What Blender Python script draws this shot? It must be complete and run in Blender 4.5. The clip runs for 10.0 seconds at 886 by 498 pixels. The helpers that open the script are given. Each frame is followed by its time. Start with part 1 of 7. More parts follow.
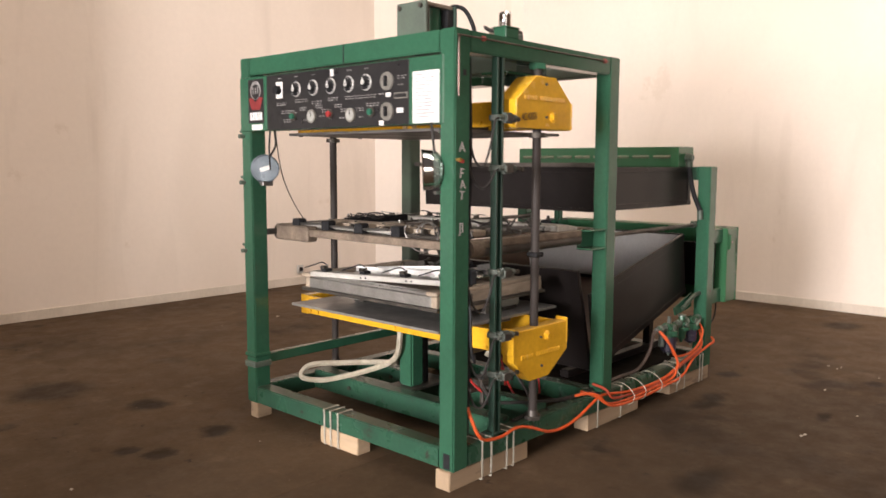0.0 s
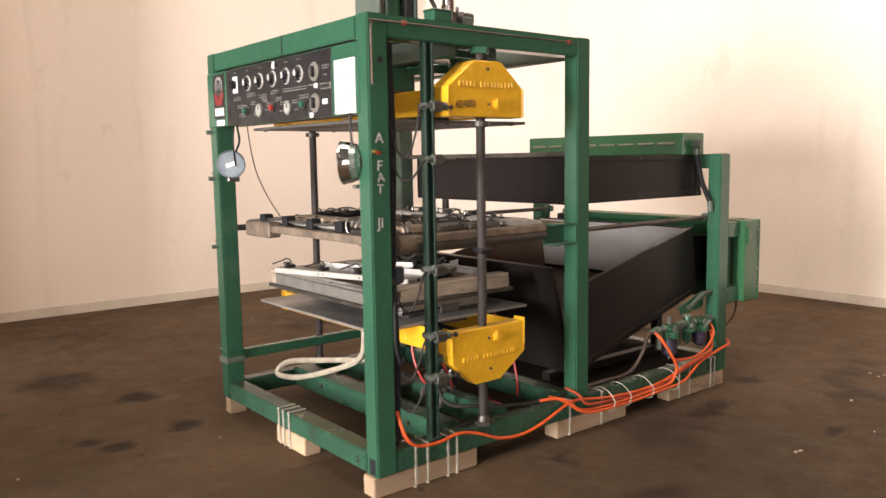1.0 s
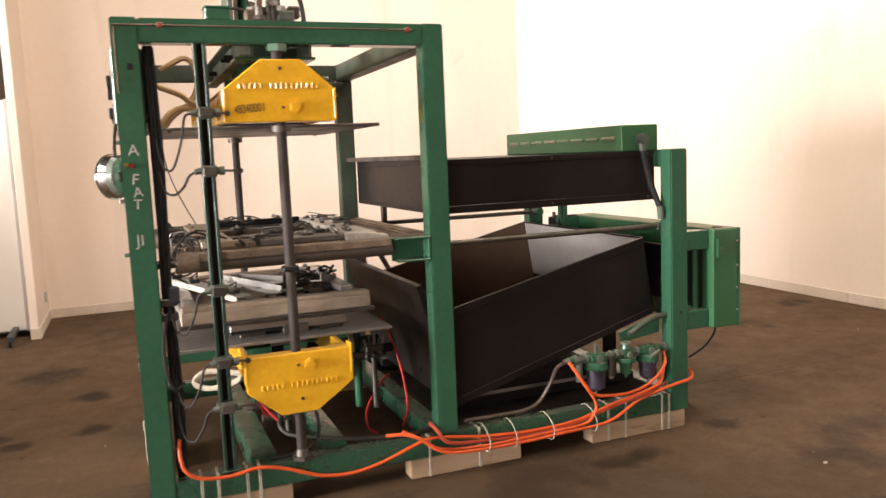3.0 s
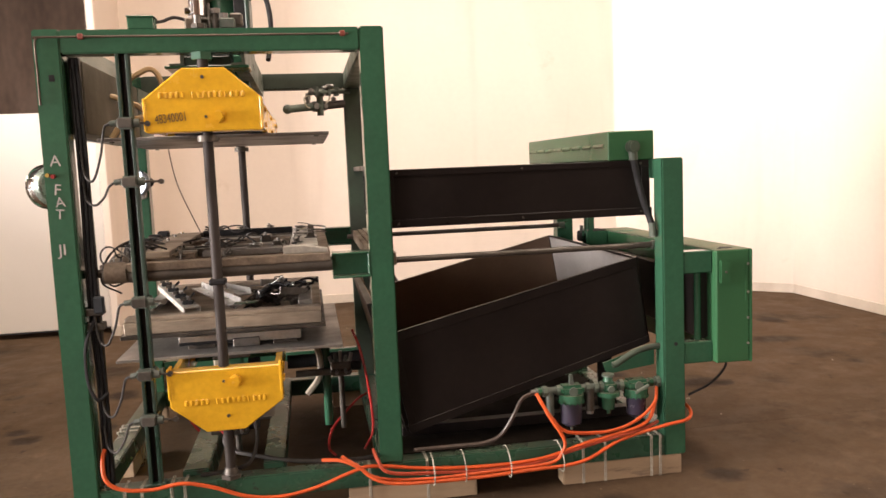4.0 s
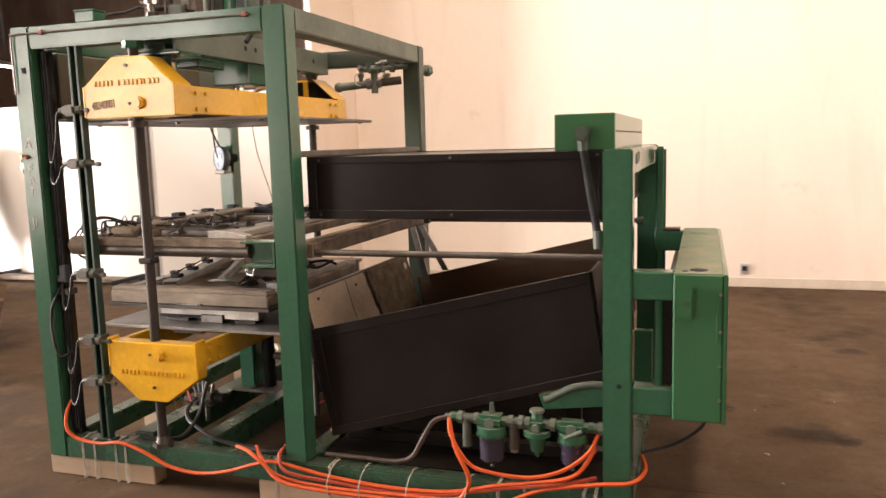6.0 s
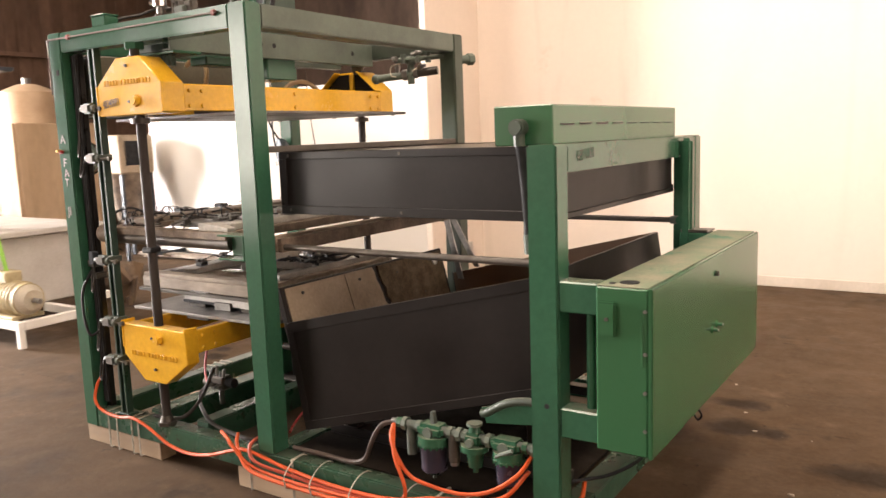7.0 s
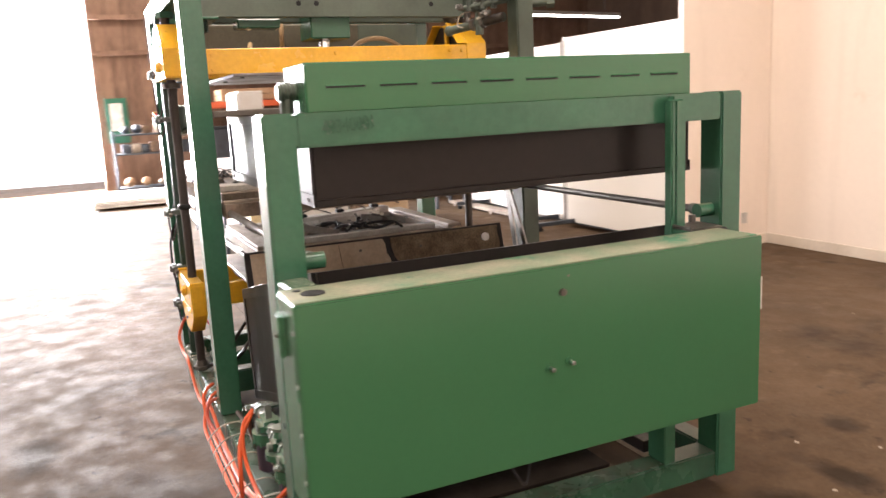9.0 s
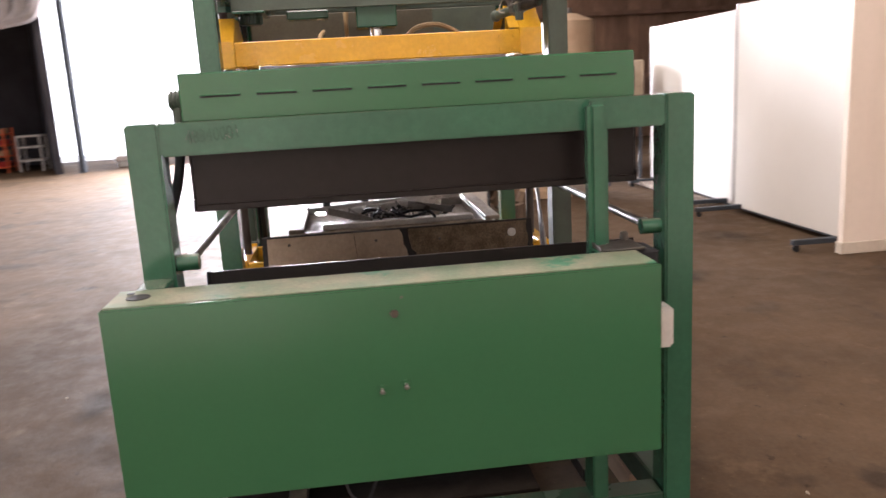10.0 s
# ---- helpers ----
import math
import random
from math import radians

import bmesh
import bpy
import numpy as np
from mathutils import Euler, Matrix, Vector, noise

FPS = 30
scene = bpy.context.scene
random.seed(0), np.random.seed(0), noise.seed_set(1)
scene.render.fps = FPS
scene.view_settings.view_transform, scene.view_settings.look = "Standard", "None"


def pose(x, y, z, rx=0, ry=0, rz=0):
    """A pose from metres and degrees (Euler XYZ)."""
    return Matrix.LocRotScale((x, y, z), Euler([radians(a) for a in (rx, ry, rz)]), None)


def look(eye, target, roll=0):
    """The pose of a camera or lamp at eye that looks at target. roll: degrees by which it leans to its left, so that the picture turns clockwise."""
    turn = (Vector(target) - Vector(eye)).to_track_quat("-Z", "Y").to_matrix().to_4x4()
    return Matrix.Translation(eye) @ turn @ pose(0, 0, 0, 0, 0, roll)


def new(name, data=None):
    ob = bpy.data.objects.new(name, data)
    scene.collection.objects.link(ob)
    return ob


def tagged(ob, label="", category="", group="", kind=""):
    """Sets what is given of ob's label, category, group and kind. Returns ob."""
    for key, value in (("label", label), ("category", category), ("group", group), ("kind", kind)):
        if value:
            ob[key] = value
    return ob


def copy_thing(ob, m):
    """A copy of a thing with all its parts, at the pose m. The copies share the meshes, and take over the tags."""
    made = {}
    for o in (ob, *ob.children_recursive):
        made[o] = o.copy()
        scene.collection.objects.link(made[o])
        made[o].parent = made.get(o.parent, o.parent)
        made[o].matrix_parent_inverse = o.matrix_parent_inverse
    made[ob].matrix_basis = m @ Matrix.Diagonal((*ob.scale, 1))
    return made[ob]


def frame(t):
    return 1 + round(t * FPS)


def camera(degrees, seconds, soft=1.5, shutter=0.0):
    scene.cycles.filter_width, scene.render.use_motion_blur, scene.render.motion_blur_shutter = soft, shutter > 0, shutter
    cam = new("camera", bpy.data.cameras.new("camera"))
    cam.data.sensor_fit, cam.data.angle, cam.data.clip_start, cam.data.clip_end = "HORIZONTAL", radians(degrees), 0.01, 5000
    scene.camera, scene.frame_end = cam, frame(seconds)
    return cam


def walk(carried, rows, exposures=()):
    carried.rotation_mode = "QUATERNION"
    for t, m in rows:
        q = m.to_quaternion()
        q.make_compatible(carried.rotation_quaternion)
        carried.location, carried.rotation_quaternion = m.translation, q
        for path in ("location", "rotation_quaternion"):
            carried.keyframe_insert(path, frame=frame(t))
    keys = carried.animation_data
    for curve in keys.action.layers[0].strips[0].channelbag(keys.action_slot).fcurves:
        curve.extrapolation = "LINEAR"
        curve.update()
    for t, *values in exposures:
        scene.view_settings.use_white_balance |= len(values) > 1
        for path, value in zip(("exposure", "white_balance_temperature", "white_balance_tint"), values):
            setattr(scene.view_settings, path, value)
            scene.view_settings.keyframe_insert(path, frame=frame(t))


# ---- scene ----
cam = camera(58.5, 10.0, 1.5, 0.5)
PATH = [
    (0, (-2.564, -2.292, 1.481), (-1.1, -0.945, 1.266), 0.2),
    (0.5, (-2.215, -2.537, 1.468), (-0.851, -1.095, 1.224), -1.5),
    (1, (-1.823, -2.742, 1.467), (-0.579, -1.192, 1.238), -0.9),
    (1.5, (-1.362, -2.888, 1.505), (-0.242, -1.25, 1.254), -1.7),
    (2, (-0.912, -3.12, 1.48), (0.095, -1.405, 1.267), -2.3),
    (2.5, (-0.463, -3.225, 1.466), (0.42, -1.446, 1.235), -0.9),
    (3, (0.01, -3.323, 1.488), (0.74, -1.476, 1.25), -2.4),
    (4.5, (1.535, -3.346, 1.459), (1.596, -1.357, 1.256), -0.8),
    (5, (2.017, -3.217, 1.485), (1.806, -1.242, 1.253), 0.2),
    (5.5, (2.433, -3.018, 1.503), (2.053, -1.071, 1.243), -1.0),
    (6, (2.925, -2.819, 1.504), (2.301, -0.938, 1.239), -1.6),
    (7.5, (4.037, -1.863, 1.51), (2.74, -0.372, 1.201), -2.4),
    (8, (4.275, -1.391, 1.49), (2.79, -0.096, 1.15), -3.0),
    (8.5, (4.57, -0.927, 1.484), (2.924, 0.151, 1.124), -3.5),
    (9, (4.728, -0.433, 1.473), (2.936, 0.378, 1.111), -2.9),
    (9.5, (4.849, 0.082, 1.507), (2.958, 0.612, 1.127), -3.0),
    (10, (4.945, 0.595, 1.542), (3.002, 0.818, 1.124), -3.2),
]
# the clip's own automatic exposure: seconds, stops, kelvin, tint
EXPOSURES = [(0.0, -0.50, 6450, 14), (1.0, -0.17, 6550, 14), (2.5, 0.14, 6680, 14), (4.5, 0.14, 6760, 17), (6.0, 0.30, 6800, 17), (7.5, 0.61, 6560, 13), (8.5, 0.75, 6450, 14), (9.5, 0.46, 6000, 15), (10.0, 0.32, 5900, 16)]
walk(cam, [(t, look(eye, target, roll)) for t, eye, target, roll in PATH], EXPOSURES)

# ---- light ----
world = bpy.data.worlds.new("world")
scene.world = world
world.use_nodes = True
wn = world.node_tree
sky = wn.nodes.new("ShaderNodeTexSky")
sky.sky_type = "NISHITA"
sky.sun_disc = False
sky.sun_elevation = radians(48)
sky.sun_rotation = radians(250)
wn.links.new(sky.outputs["Color"], wn.nodes["Background"].inputs["Color"])
wn.nodes["Background"].inputs["Strength"].default_value = 0.12


def daylight(name, m, sx, sy, watts, colour):
    """Area lamp standing for sky light through an opening, seen or added."""
    lamp = bpy.data.lights.new(name, "AREA")
    lamp.shape, lamp.size, lamp.size_y = "RECTANGLE", sx, sy
    lamp.energy, lamp.color = watts, colour
    ob = new(name, lamp)
    ob.matrix_world = m
    return ob


# the open far gate, then fill lamps added behind the camera's start and overhead
daylight("gate_daylight", look((-13.6, -1.5, 2.3), (0, 0.2, 1.2)), 3.2, 4.2, 4600, (1.0, 0.96, 0.92))
daylight("side_gate_daylight", look((-9.0, -11.6, 2.4), (2.5, 1.0, 1.2)), 5.0, 4.4, 760, (1.0, 0.92, 0.82))
# overhead fill, added to raise the ambient light
for sx_ in (-10.5, -7.0, 0.0, 4.0):
    daylight("roof_light_daylight", pose(sx_, -0.6, 6.9), 1.2, 6.0, 310, (1.0, 0.85, 0.68))

# ---- materials ----


def surface(name, col, rough=0.5, metal=0.0, col2=None, mix=0.5, scale=3.0, fine=70.0, grain=0.12, bump=0.15, stretch=(1, 1, 1),
            wear=None, wear_at=0.68, wear_scale=14.0, spec=0.5, coords="Object", rvar=0.15, dust=0.0, dust_col=(0.27, 0.245, 0.19)):
    """A surface with broad blotches (col to col2), fine grain, relief and, where wear is given, worn patches of that colour."""
    m = bpy.data.materials.new(name)
    m.use_nodes = True
    nt = m.node_tree
    b = nt.nodes["Principled BSDF"]
    n, l = nt.nodes.new, nt.links.new
    tc, mp = n("ShaderNodeTexCoord"), n("ShaderNodeMapping")
    l(tc.outputs[coords], mp.inputs["Vector"])
    mp.inputs["Scale"].default_value = stretch
    info = n("ShaderNodeObjectInfo")
    shift = n("ShaderNodeVectorMath")
    shift.operation = "MULTIPLY_ADD"
    l(info.outputs["Random"], shift.inputs[0])
    shift.inputs[1].default_value = (7.1, 3.3, 5.7)
    l(mp.outputs["Vector"], shift.inputs[2])

    def noise_tex(s, detail, r=0.6):
        t = n("ShaderNodeTexNoise")
        t.inputs["Scale"].default_value, t.inputs["Detail"].default_value, t.inputs["Roughness"].default_value = s, detail, r
        l(shift.outputs["Vector"], t.inputs["Vector"])
        return t

    def ramp(src, lo, hi):
        r = n("ShaderNodeMapRange")
        r.inputs["From Min"].default_value, r.inputs["From Max"].default_value = lo, hi
        l(src, r.inputs["Value"])
        return r.outputs["Result"]

    def blend(fac, a, c, mode="MIX"):
        x = n("ShaderNodeMix")
        x.data_type, x.blend_type = "RGBA", mode
        for sock, v in ((x.inputs["Factor"], fac), (x.inputs["A"], a), (x.inputs["B"], c)):
            if hasattr(v, "is_linked"):
                l(v, sock)
            else:
                sock.default_value = v if isinstance(v, float) else (*v, 1.0)
        return x.outputs["Result"]

    broad, small = noise_tex(scale, 5.0), noise_tex(fine, 3.0)
    c2 = col2 or tuple(v * (1 - mix * 0.6) for v in col)
    out = blend(ramp(broad.outputs["Fac"], 0.36, 0.66), col, c2)
    g = ramp(small.outputs["Fac"], 0.3, 0.7)
    dark = blend(g, (1 - grain,) * 3, (1.0, 1.0, 1.0))
    out = blend(1.0, out, dark, "MULTIPLY")
    if wear:
        w = noise_tex(wear_scale, 6.0, 0.7)
        out = blend(ramp(w.outputs["Fac"], wear_at, wear_at + 0.05), out, wear)
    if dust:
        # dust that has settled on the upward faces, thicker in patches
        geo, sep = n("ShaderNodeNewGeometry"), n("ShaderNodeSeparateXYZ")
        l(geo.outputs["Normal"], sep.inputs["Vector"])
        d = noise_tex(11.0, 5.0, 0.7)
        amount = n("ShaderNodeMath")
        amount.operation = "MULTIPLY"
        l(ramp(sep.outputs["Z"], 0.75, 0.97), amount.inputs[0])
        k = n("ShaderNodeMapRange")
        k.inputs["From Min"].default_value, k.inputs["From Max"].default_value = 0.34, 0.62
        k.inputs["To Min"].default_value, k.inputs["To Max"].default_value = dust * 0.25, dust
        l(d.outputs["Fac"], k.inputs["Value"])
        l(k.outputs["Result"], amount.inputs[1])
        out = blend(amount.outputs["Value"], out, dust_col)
    l(out, b.inputs["Base Color"])
    b.inputs["Metallic"].default_value = metal
    b.inputs["Specular IOR Level"].default_value = spec
    rr = n("ShaderNodeMapRange")
    rr.inputs["To Min"].default_value, rr.inputs["To Max"].default_value = max(0.03, rough - rvar), min(1.0, rough + rvar)
    rr.inputs["From Min"].default_value, rr.inputs["From Max"].default_value = 0.3, 0.7
    l(broad.outputs["Fac"], rr.inputs["Value"])
    l(rr.outputs["Result"], b.inputs["Roughness"])
    if bump:
        bp = n("ShaderNodeBump")
        bp.inputs["Strength"].default_value, bp.inputs["Distance"].default_value = bump, 0.004
        l(small.outputs["Fac"], bp.inputs["Height"])
        l(bp.outputs["Normal"], b.inputs["Normal"])
    return m


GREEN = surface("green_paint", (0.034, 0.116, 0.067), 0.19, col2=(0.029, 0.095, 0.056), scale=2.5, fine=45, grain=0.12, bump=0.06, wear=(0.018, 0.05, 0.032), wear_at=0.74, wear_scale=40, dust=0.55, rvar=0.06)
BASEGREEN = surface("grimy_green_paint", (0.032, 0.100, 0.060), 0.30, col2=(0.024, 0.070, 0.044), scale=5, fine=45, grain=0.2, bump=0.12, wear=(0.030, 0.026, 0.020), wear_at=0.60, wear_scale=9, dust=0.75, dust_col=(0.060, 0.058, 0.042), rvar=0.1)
GREEN_CAB = surface("green_cabinet_paint", (0.034, 0.118, 0.054), 0.20, col2=(0.032, 0.111, 0.051), scale=0.9, fine=60, grain=0.03, bump=0.012, rvar=0.03)
DUSTY = surface("dusty_green_paint", (0.12, 0.17, 0.10), 0.75, col2=(0.25, 0.24, 0.17), scale=7, fine=90, grain=0.25, bump=0.2, wear=(0.035, 0.14, 0.075), wear_at=0.57, wear_scale=6)
DULLGREEN = surface("dull_green_paint", (0.050, 0.075, 0.052), 0.5, col2=(0.040, 0.048, 0.036), scale=4, bump=0.1, dust=0.4)
# darker than the frame green: the slotted rail's shade is put into the colour
DIMGREEN = surface("dim_green_paint", (0.020, 0.052, 0.036), 0.4, col2=(0.016, 0.038, 0.028), scale=5, bump=0.08, wear=(0.05, 0.045, 0.035), wear_at=0.70, wear_scale=20)
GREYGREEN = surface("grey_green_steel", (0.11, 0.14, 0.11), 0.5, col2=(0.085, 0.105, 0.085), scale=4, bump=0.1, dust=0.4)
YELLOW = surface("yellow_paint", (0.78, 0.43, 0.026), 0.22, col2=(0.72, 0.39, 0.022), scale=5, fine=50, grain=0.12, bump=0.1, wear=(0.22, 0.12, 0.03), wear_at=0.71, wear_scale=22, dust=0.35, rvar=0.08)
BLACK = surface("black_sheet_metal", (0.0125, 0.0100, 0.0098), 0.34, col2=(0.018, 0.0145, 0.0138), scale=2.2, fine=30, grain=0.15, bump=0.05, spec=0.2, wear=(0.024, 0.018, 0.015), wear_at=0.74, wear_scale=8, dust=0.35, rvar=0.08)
LEGEND = surface("worn_engraving", (0.30, 0.29, 0.28), 0.6, col2=(0.20, 0.19, 0.185), scale=40, bump=0.0)
BLACK_PANEL = surface("black_panel", (0.018, 0.017, 0.018), 0.4, scale=8, bump=0.03)
RUBBER = surface("black_rubber", (0.018, 0.018, 0.02), 0.68, scale=20, bump=0.1, spec=0.25)
STEEL = surface("worn_steel", (0.34, 0.33, 0.32), 0.42, 0.9, col2=(0.22, 0.205, 0.19), scale=7, fine=60, grain=0.25, bump=0.12)
ROD = surface("dark_steel_rod", (0.060, 0.050, 0.046), 0.6, 0.0, col2=(0.038, 0.031, 0.028), spec=0.2, scale=5, stretch=(1, 1, 0.3), bump=0.06)
PIPE = surface("brown_steel_pipe", (0.15, 0.132, 0.117), 0.46, 0.6, col2=(0.09, 0.078, 0.068), scale=6, bump=0.12)
ALU = surface("aluminium_plate", (0.62, 0.61, 0.59), 0.38, 0.85, col2=(0.42, 0.40, 0.37), scale=4, fine=80, grain=0.2, bump=0.12, wear=(0.2, 0.17, 0.14), wear_at=0.68, wear_scale=10)
SCUFFED = surface("scuffed_white_paint", (0.52, 0.50, 0.46), 0.5, col2=(0.40, 0.375, 0.34), scale=6, fine=50, grain=0.15, bump=0.08, wear=(0.22, 0.19, 0.16), wear_at=0.66, wear_scale=9)
WORN_BROWN = surface("worn_brown_steel", (0.36, 0.29, 0.22), 0.55, 0.2, col2=(0.20, 0.155, 0.115), scale=8, fine=70, grain=0.3, bump=0.2, stretch=(1, 0.3, 1))
BROWN_RUBBER = surface("brown_rubber", (0.075, 0.048, 0.036), 0.55, col2=(0.05, 0.034, 0.028), scale=14, bump=0.05)
PLATEN = surface("scuffed_platen_steel", (0.40, 0.385, 0.365), 0.42, 0.55, col2=(0.29, 0.275, 0.26), scale=5, fine=70, grain=0.2, bump=0.12, wear=(0.16, 0.14, 0.12), wear_at=0.66, wear_scale=9)
WORN = surface("worn_greasy_plate", (0.56, 0.54, 0.50), 0.5, 0.2, col2=(0.36, 0.33, 0.29), scale=7, fine=60, grain=0.25, bump=0.2, wear=(0.10, 0.08, 0.065), wear_at=0.64, wear_scale=11)
ALU_DARK = surface("dull_grey_plate", (0.30, 0.285, 0.27), 0.5, 0.6, col2=(0.19, 0.17, 0.155), scale=4, fine=70, grain=0.25, bump=0.15)
TRAY_WOOD = surface("grey_brown_board", (0.46, 0.37, 0.28), 0.6, col2=(0.27, 0.215, 0.165), scale=6, fine=40, grain=0.3, bump=0.25, stretch=(0.3, 1, 1))
RUST = surface("rusty_brown_steel", (0.28, 0.215, 0.16), 0.62, 0.2, col2=(0.15, 0.115, 0.088), scale=9, fine=80, grain=0.3, bump=0.25)
CHROME = surface("chrome", (0.82, 0.82, 0.82), 0.12, 1.0, scale=6, grain=0.04, bump=0.0, rvar=0.05)
GUNMETAL = surface("greasy_dark_steel", (0.075, 0.068, 0.06), 0.45, 0.6, col2=(0.12, 0.105, 0.09), scale=16, bump=0.2)
SWITCH = surface("grey_green_casting", (0.07, 0.09, 0.075), 0.55, 0.2, col2=(0.12, 0.13, 0.115), scale=18, bump=0.15)
BRASS = surface("dull_brass", (0.55, 0.36, 0.10), 0.4, 0.8, scale=12)
COPPER = surface("copper_tube", (0.10, 0.068, 0.052), 0.42, 0.6, col2=(0.15, 0.125, 0.105), scale=8)
WOOD = surface("sawn_timber", (0.47, 0.34, 0.22), 0.75, col2=(0.31, 0.215, 0.135), wear=(0.16, 0.11, 0.075), wear_at=0.60, wear_scale=5, scale=5, fine=40, grain=0.22, bump=0.25, stretch=(0.18, 1, 1))
WOOD_Y = surface("sawn_timber_across", (0.56, 0.41, 0.27), 0.75, col2=(0.43, 0.30, 0.18), scale=5, fine=40, grain=0.22, bump=0.25, stretch=(1, 0.18, 1))
ORANGE = surface("orange_rubber", (0.62, 0.095, 0.020), 0.55, col2=(0.50, 0.075, 0.016), scale=14, grain=0.15, bump=0.05, spec=0.3)
DULL_ORANGE = surface("dull_red_orange_rubber", (0.40, 0.062, 0.028), 0.55, col2=(0.30, 0.05, 0.024), scale=14, grain=0.15, bump=0.05, spec=0.3)
RED = surface("red_tubing", (0.52, 0.035, 0.03), 0.4, scale=14)
CREAM_HOSE = surface("cream_hose", (0.52, 0.47, 0.37), 0.55, col2=(0.38, 0.33, 0.25), scale=12, grain=0.25)
TAN_HOSE = surface("tan_hose", (0.50, 0.35, 0.19), 0.5, col2=(0.40, 0.27, 0.14), scale=12)
CABLE = surface("grey_cable", (0.032, 0.028, 0.026), 0.6, scale=30, bump=0.1, spec=0.3)
STRAP = surface("white_cord", (0.46, 0.43, 0.36), 0.7, scale=30)
WHITE = surface("white_label", (0.82, 0.81, 0.79), 0.6, scale=8, grain=0.05, bump=0.0)
INK = surface("grey_ink", (0.30, 0.29, 0.28), 0.6, scale=20, bump=0.0)
PALE = surface("pale_engraving", (0.50, 0.48, 0.46), 0.6, scale=20, bump=0.0)
GREENINK = surface("faint_green_marker", (0.028, 0.096, 0.055), 0.24, scale=20, bump=0.0)
DARKINK = surface("black_marker", (0.16, 0.09, 0.02), 0.6, scale=20, bump=0.0)
REDP = surface("red_plastic", (0.38, 0.02, 0.02), 0.35, scale=10, bump=0.0)
GREENP = surface("green_plastic", (0.015, 0.14, 0.085), 0.35, scale=10, bump=0.0)
DIAL = surface("grey_dial", (0.28, 0.265, 0.235), 0.45, 0.4, scale=20, bump=0.0)
DIALFACE = surface("white_dial_face", (0.42, 0.42, 0.39), 0.4, scale=20, bump=0.0)
DARKRED = surface("dark_red_print", (0.26, 0.03, 0.03), 0.5, scale=10, bump=0.0)
BROWN_IN = surface("heat_browned_steel", (0.20, 0.125, 0.08), 0.32, 0.55, col2=(0.14, 0.09, 0.062), scale=1.2, fine=60, grain=0.08, bump=0.01, rvar=0.05)
SILVERGREEN = surface("dull_silver_green", (0.36, 0.43, 0.39), 0.33, 0.7, col2=(0.28, 0.34, 0.31), scale=9, grain=0.12, bump=0.03)
SATIN = surface("satin_grey_steel", (0.72, 0.70, 0.68), 0.42, 0.6, col2=(0.60, 0.57, 0.55), scale=1.5, fine=60, grain=0.08, bump=0.01, rvar=0.06)
# dull black that paints the shade below the lower oven
OVENSHADE = surface("under_oven_shade", (0.018, 0.014, 0.011), 0.85, scale=6, spec=0.05, bump=0.1)
PALEALU = surface("pale_aluminium", (0.66, 0.65, 0.63), 0.36, 0.4, col2=(0.48, 0.46, 0.43), scale=7, grain=0.12, bump=0.04)
REDCLIP = surface("red_clip", (0.22, 0.045, 0.03), 0.5, scale=20)
PLY = surface("pale_plywood", (0.46, 0.32, 0.20), 0.7, col2=(0.38, 0.26, 0.155), scale=2.5, fine=30, grain=0.15, bump=0.12, stretch=(1, 1, 0.3))
# pale wrapping, given the tan tone of its shaded side
WRAP = surface("shade_tinted_wrapping", (0.66, 0.56, 0.45), 0.6, col2=(0.56, 0.46, 0.36), scale=4, grain=0.1, bump=0.3)
OLIVE = surface("olive_brown_sheet", (0.13, 0.115, 0.08), 0.6, col2=(0.09, 0.08, 0.058), scale=3, grain=0.2)
ENAMEL = surface("blue_grey_enamel", (0.155, 0.186, 0.217), 0.34, 0.35, col2=(0.118, 0.146, 0.174), scale=9, grain=0.15, bump=0.03)
BEZEL = surface("bright_bezel", (0.72, 0.72, 0.70), 0.28, 0.55, scale=8, grain=0.08, bump=0.0)
TANSHEET = surface("tan_heat_shield", (0.42, 0.33, 0.235), 0.6, 0.1, col2=(0.31, 0.235, 0.16), scale=4, fine=60, grain=0.2, bump=0.15, wear=(0.16, 0.11, 0.07), wear_at=0.66, wear_scale=7)
BURLAP = surface("brown_insulation", (0.21, 0.15, 0.09), 0.9, col2=(0.11, 0.075, 0.045), scale=16, fine=120, grain=0.5, bump=0.8)
BOWL = surface("smoky_plastic_bowl", (0.040, 0.034, 0.058), 0.28, col2=(0.03, 0.026, 0.042), scale=6, bump=0.0)
SCRAP = surface("grubby_pale_fleck", (0.42, 0.37, 0.30), 0.8, col2=(0.28, 0.24, 0.19), scale=40)
WALL = surface("cream_wall_paint", (0.83, 0.73, 0.645), 0.65, col2=(0.81, 0.705, 0.615), scale=0.6, fine=18, grain=0.03, bump=0.04, spec=0.3, wear=(0.74, 0.635, 0.54), wear_at=0.64, wear_scale=1.3)
SKIRT = surface("pale_skirting", (0.70, 0.62, 0.53), 0.6, col2=(0.60, 0.52, 0.43), scale=3, grain=0.1, stretch=(1, 1, 0.4))
BOARD = surface("white_board", (0.86, 0.83, 0.79), 0.5, col2=(0.82, 0.79, 0.75), scale=0.8, grain=0.02, bump=0.02)
SHEDWALL = surface("dark_wood_wall", (0.27, 0.16, 0.105), 0.8, col2=(0.15, 0.088, 0.06), scale=1.2, fine=20, grain=0.35, bump=0.3, stretch=(1, 1, 0.25))
# shed timber at half tone: the far end's dimness is put into the colour
FARWALL = surface("dimmed_far_wall", (0.13, 0.078, 0.05), 0.85, col2=(0.07, 0.043, 0.03), scale=1.2, fine=20, grain=0.35, bump=0.3, stretch=(1, 1, 0.25))
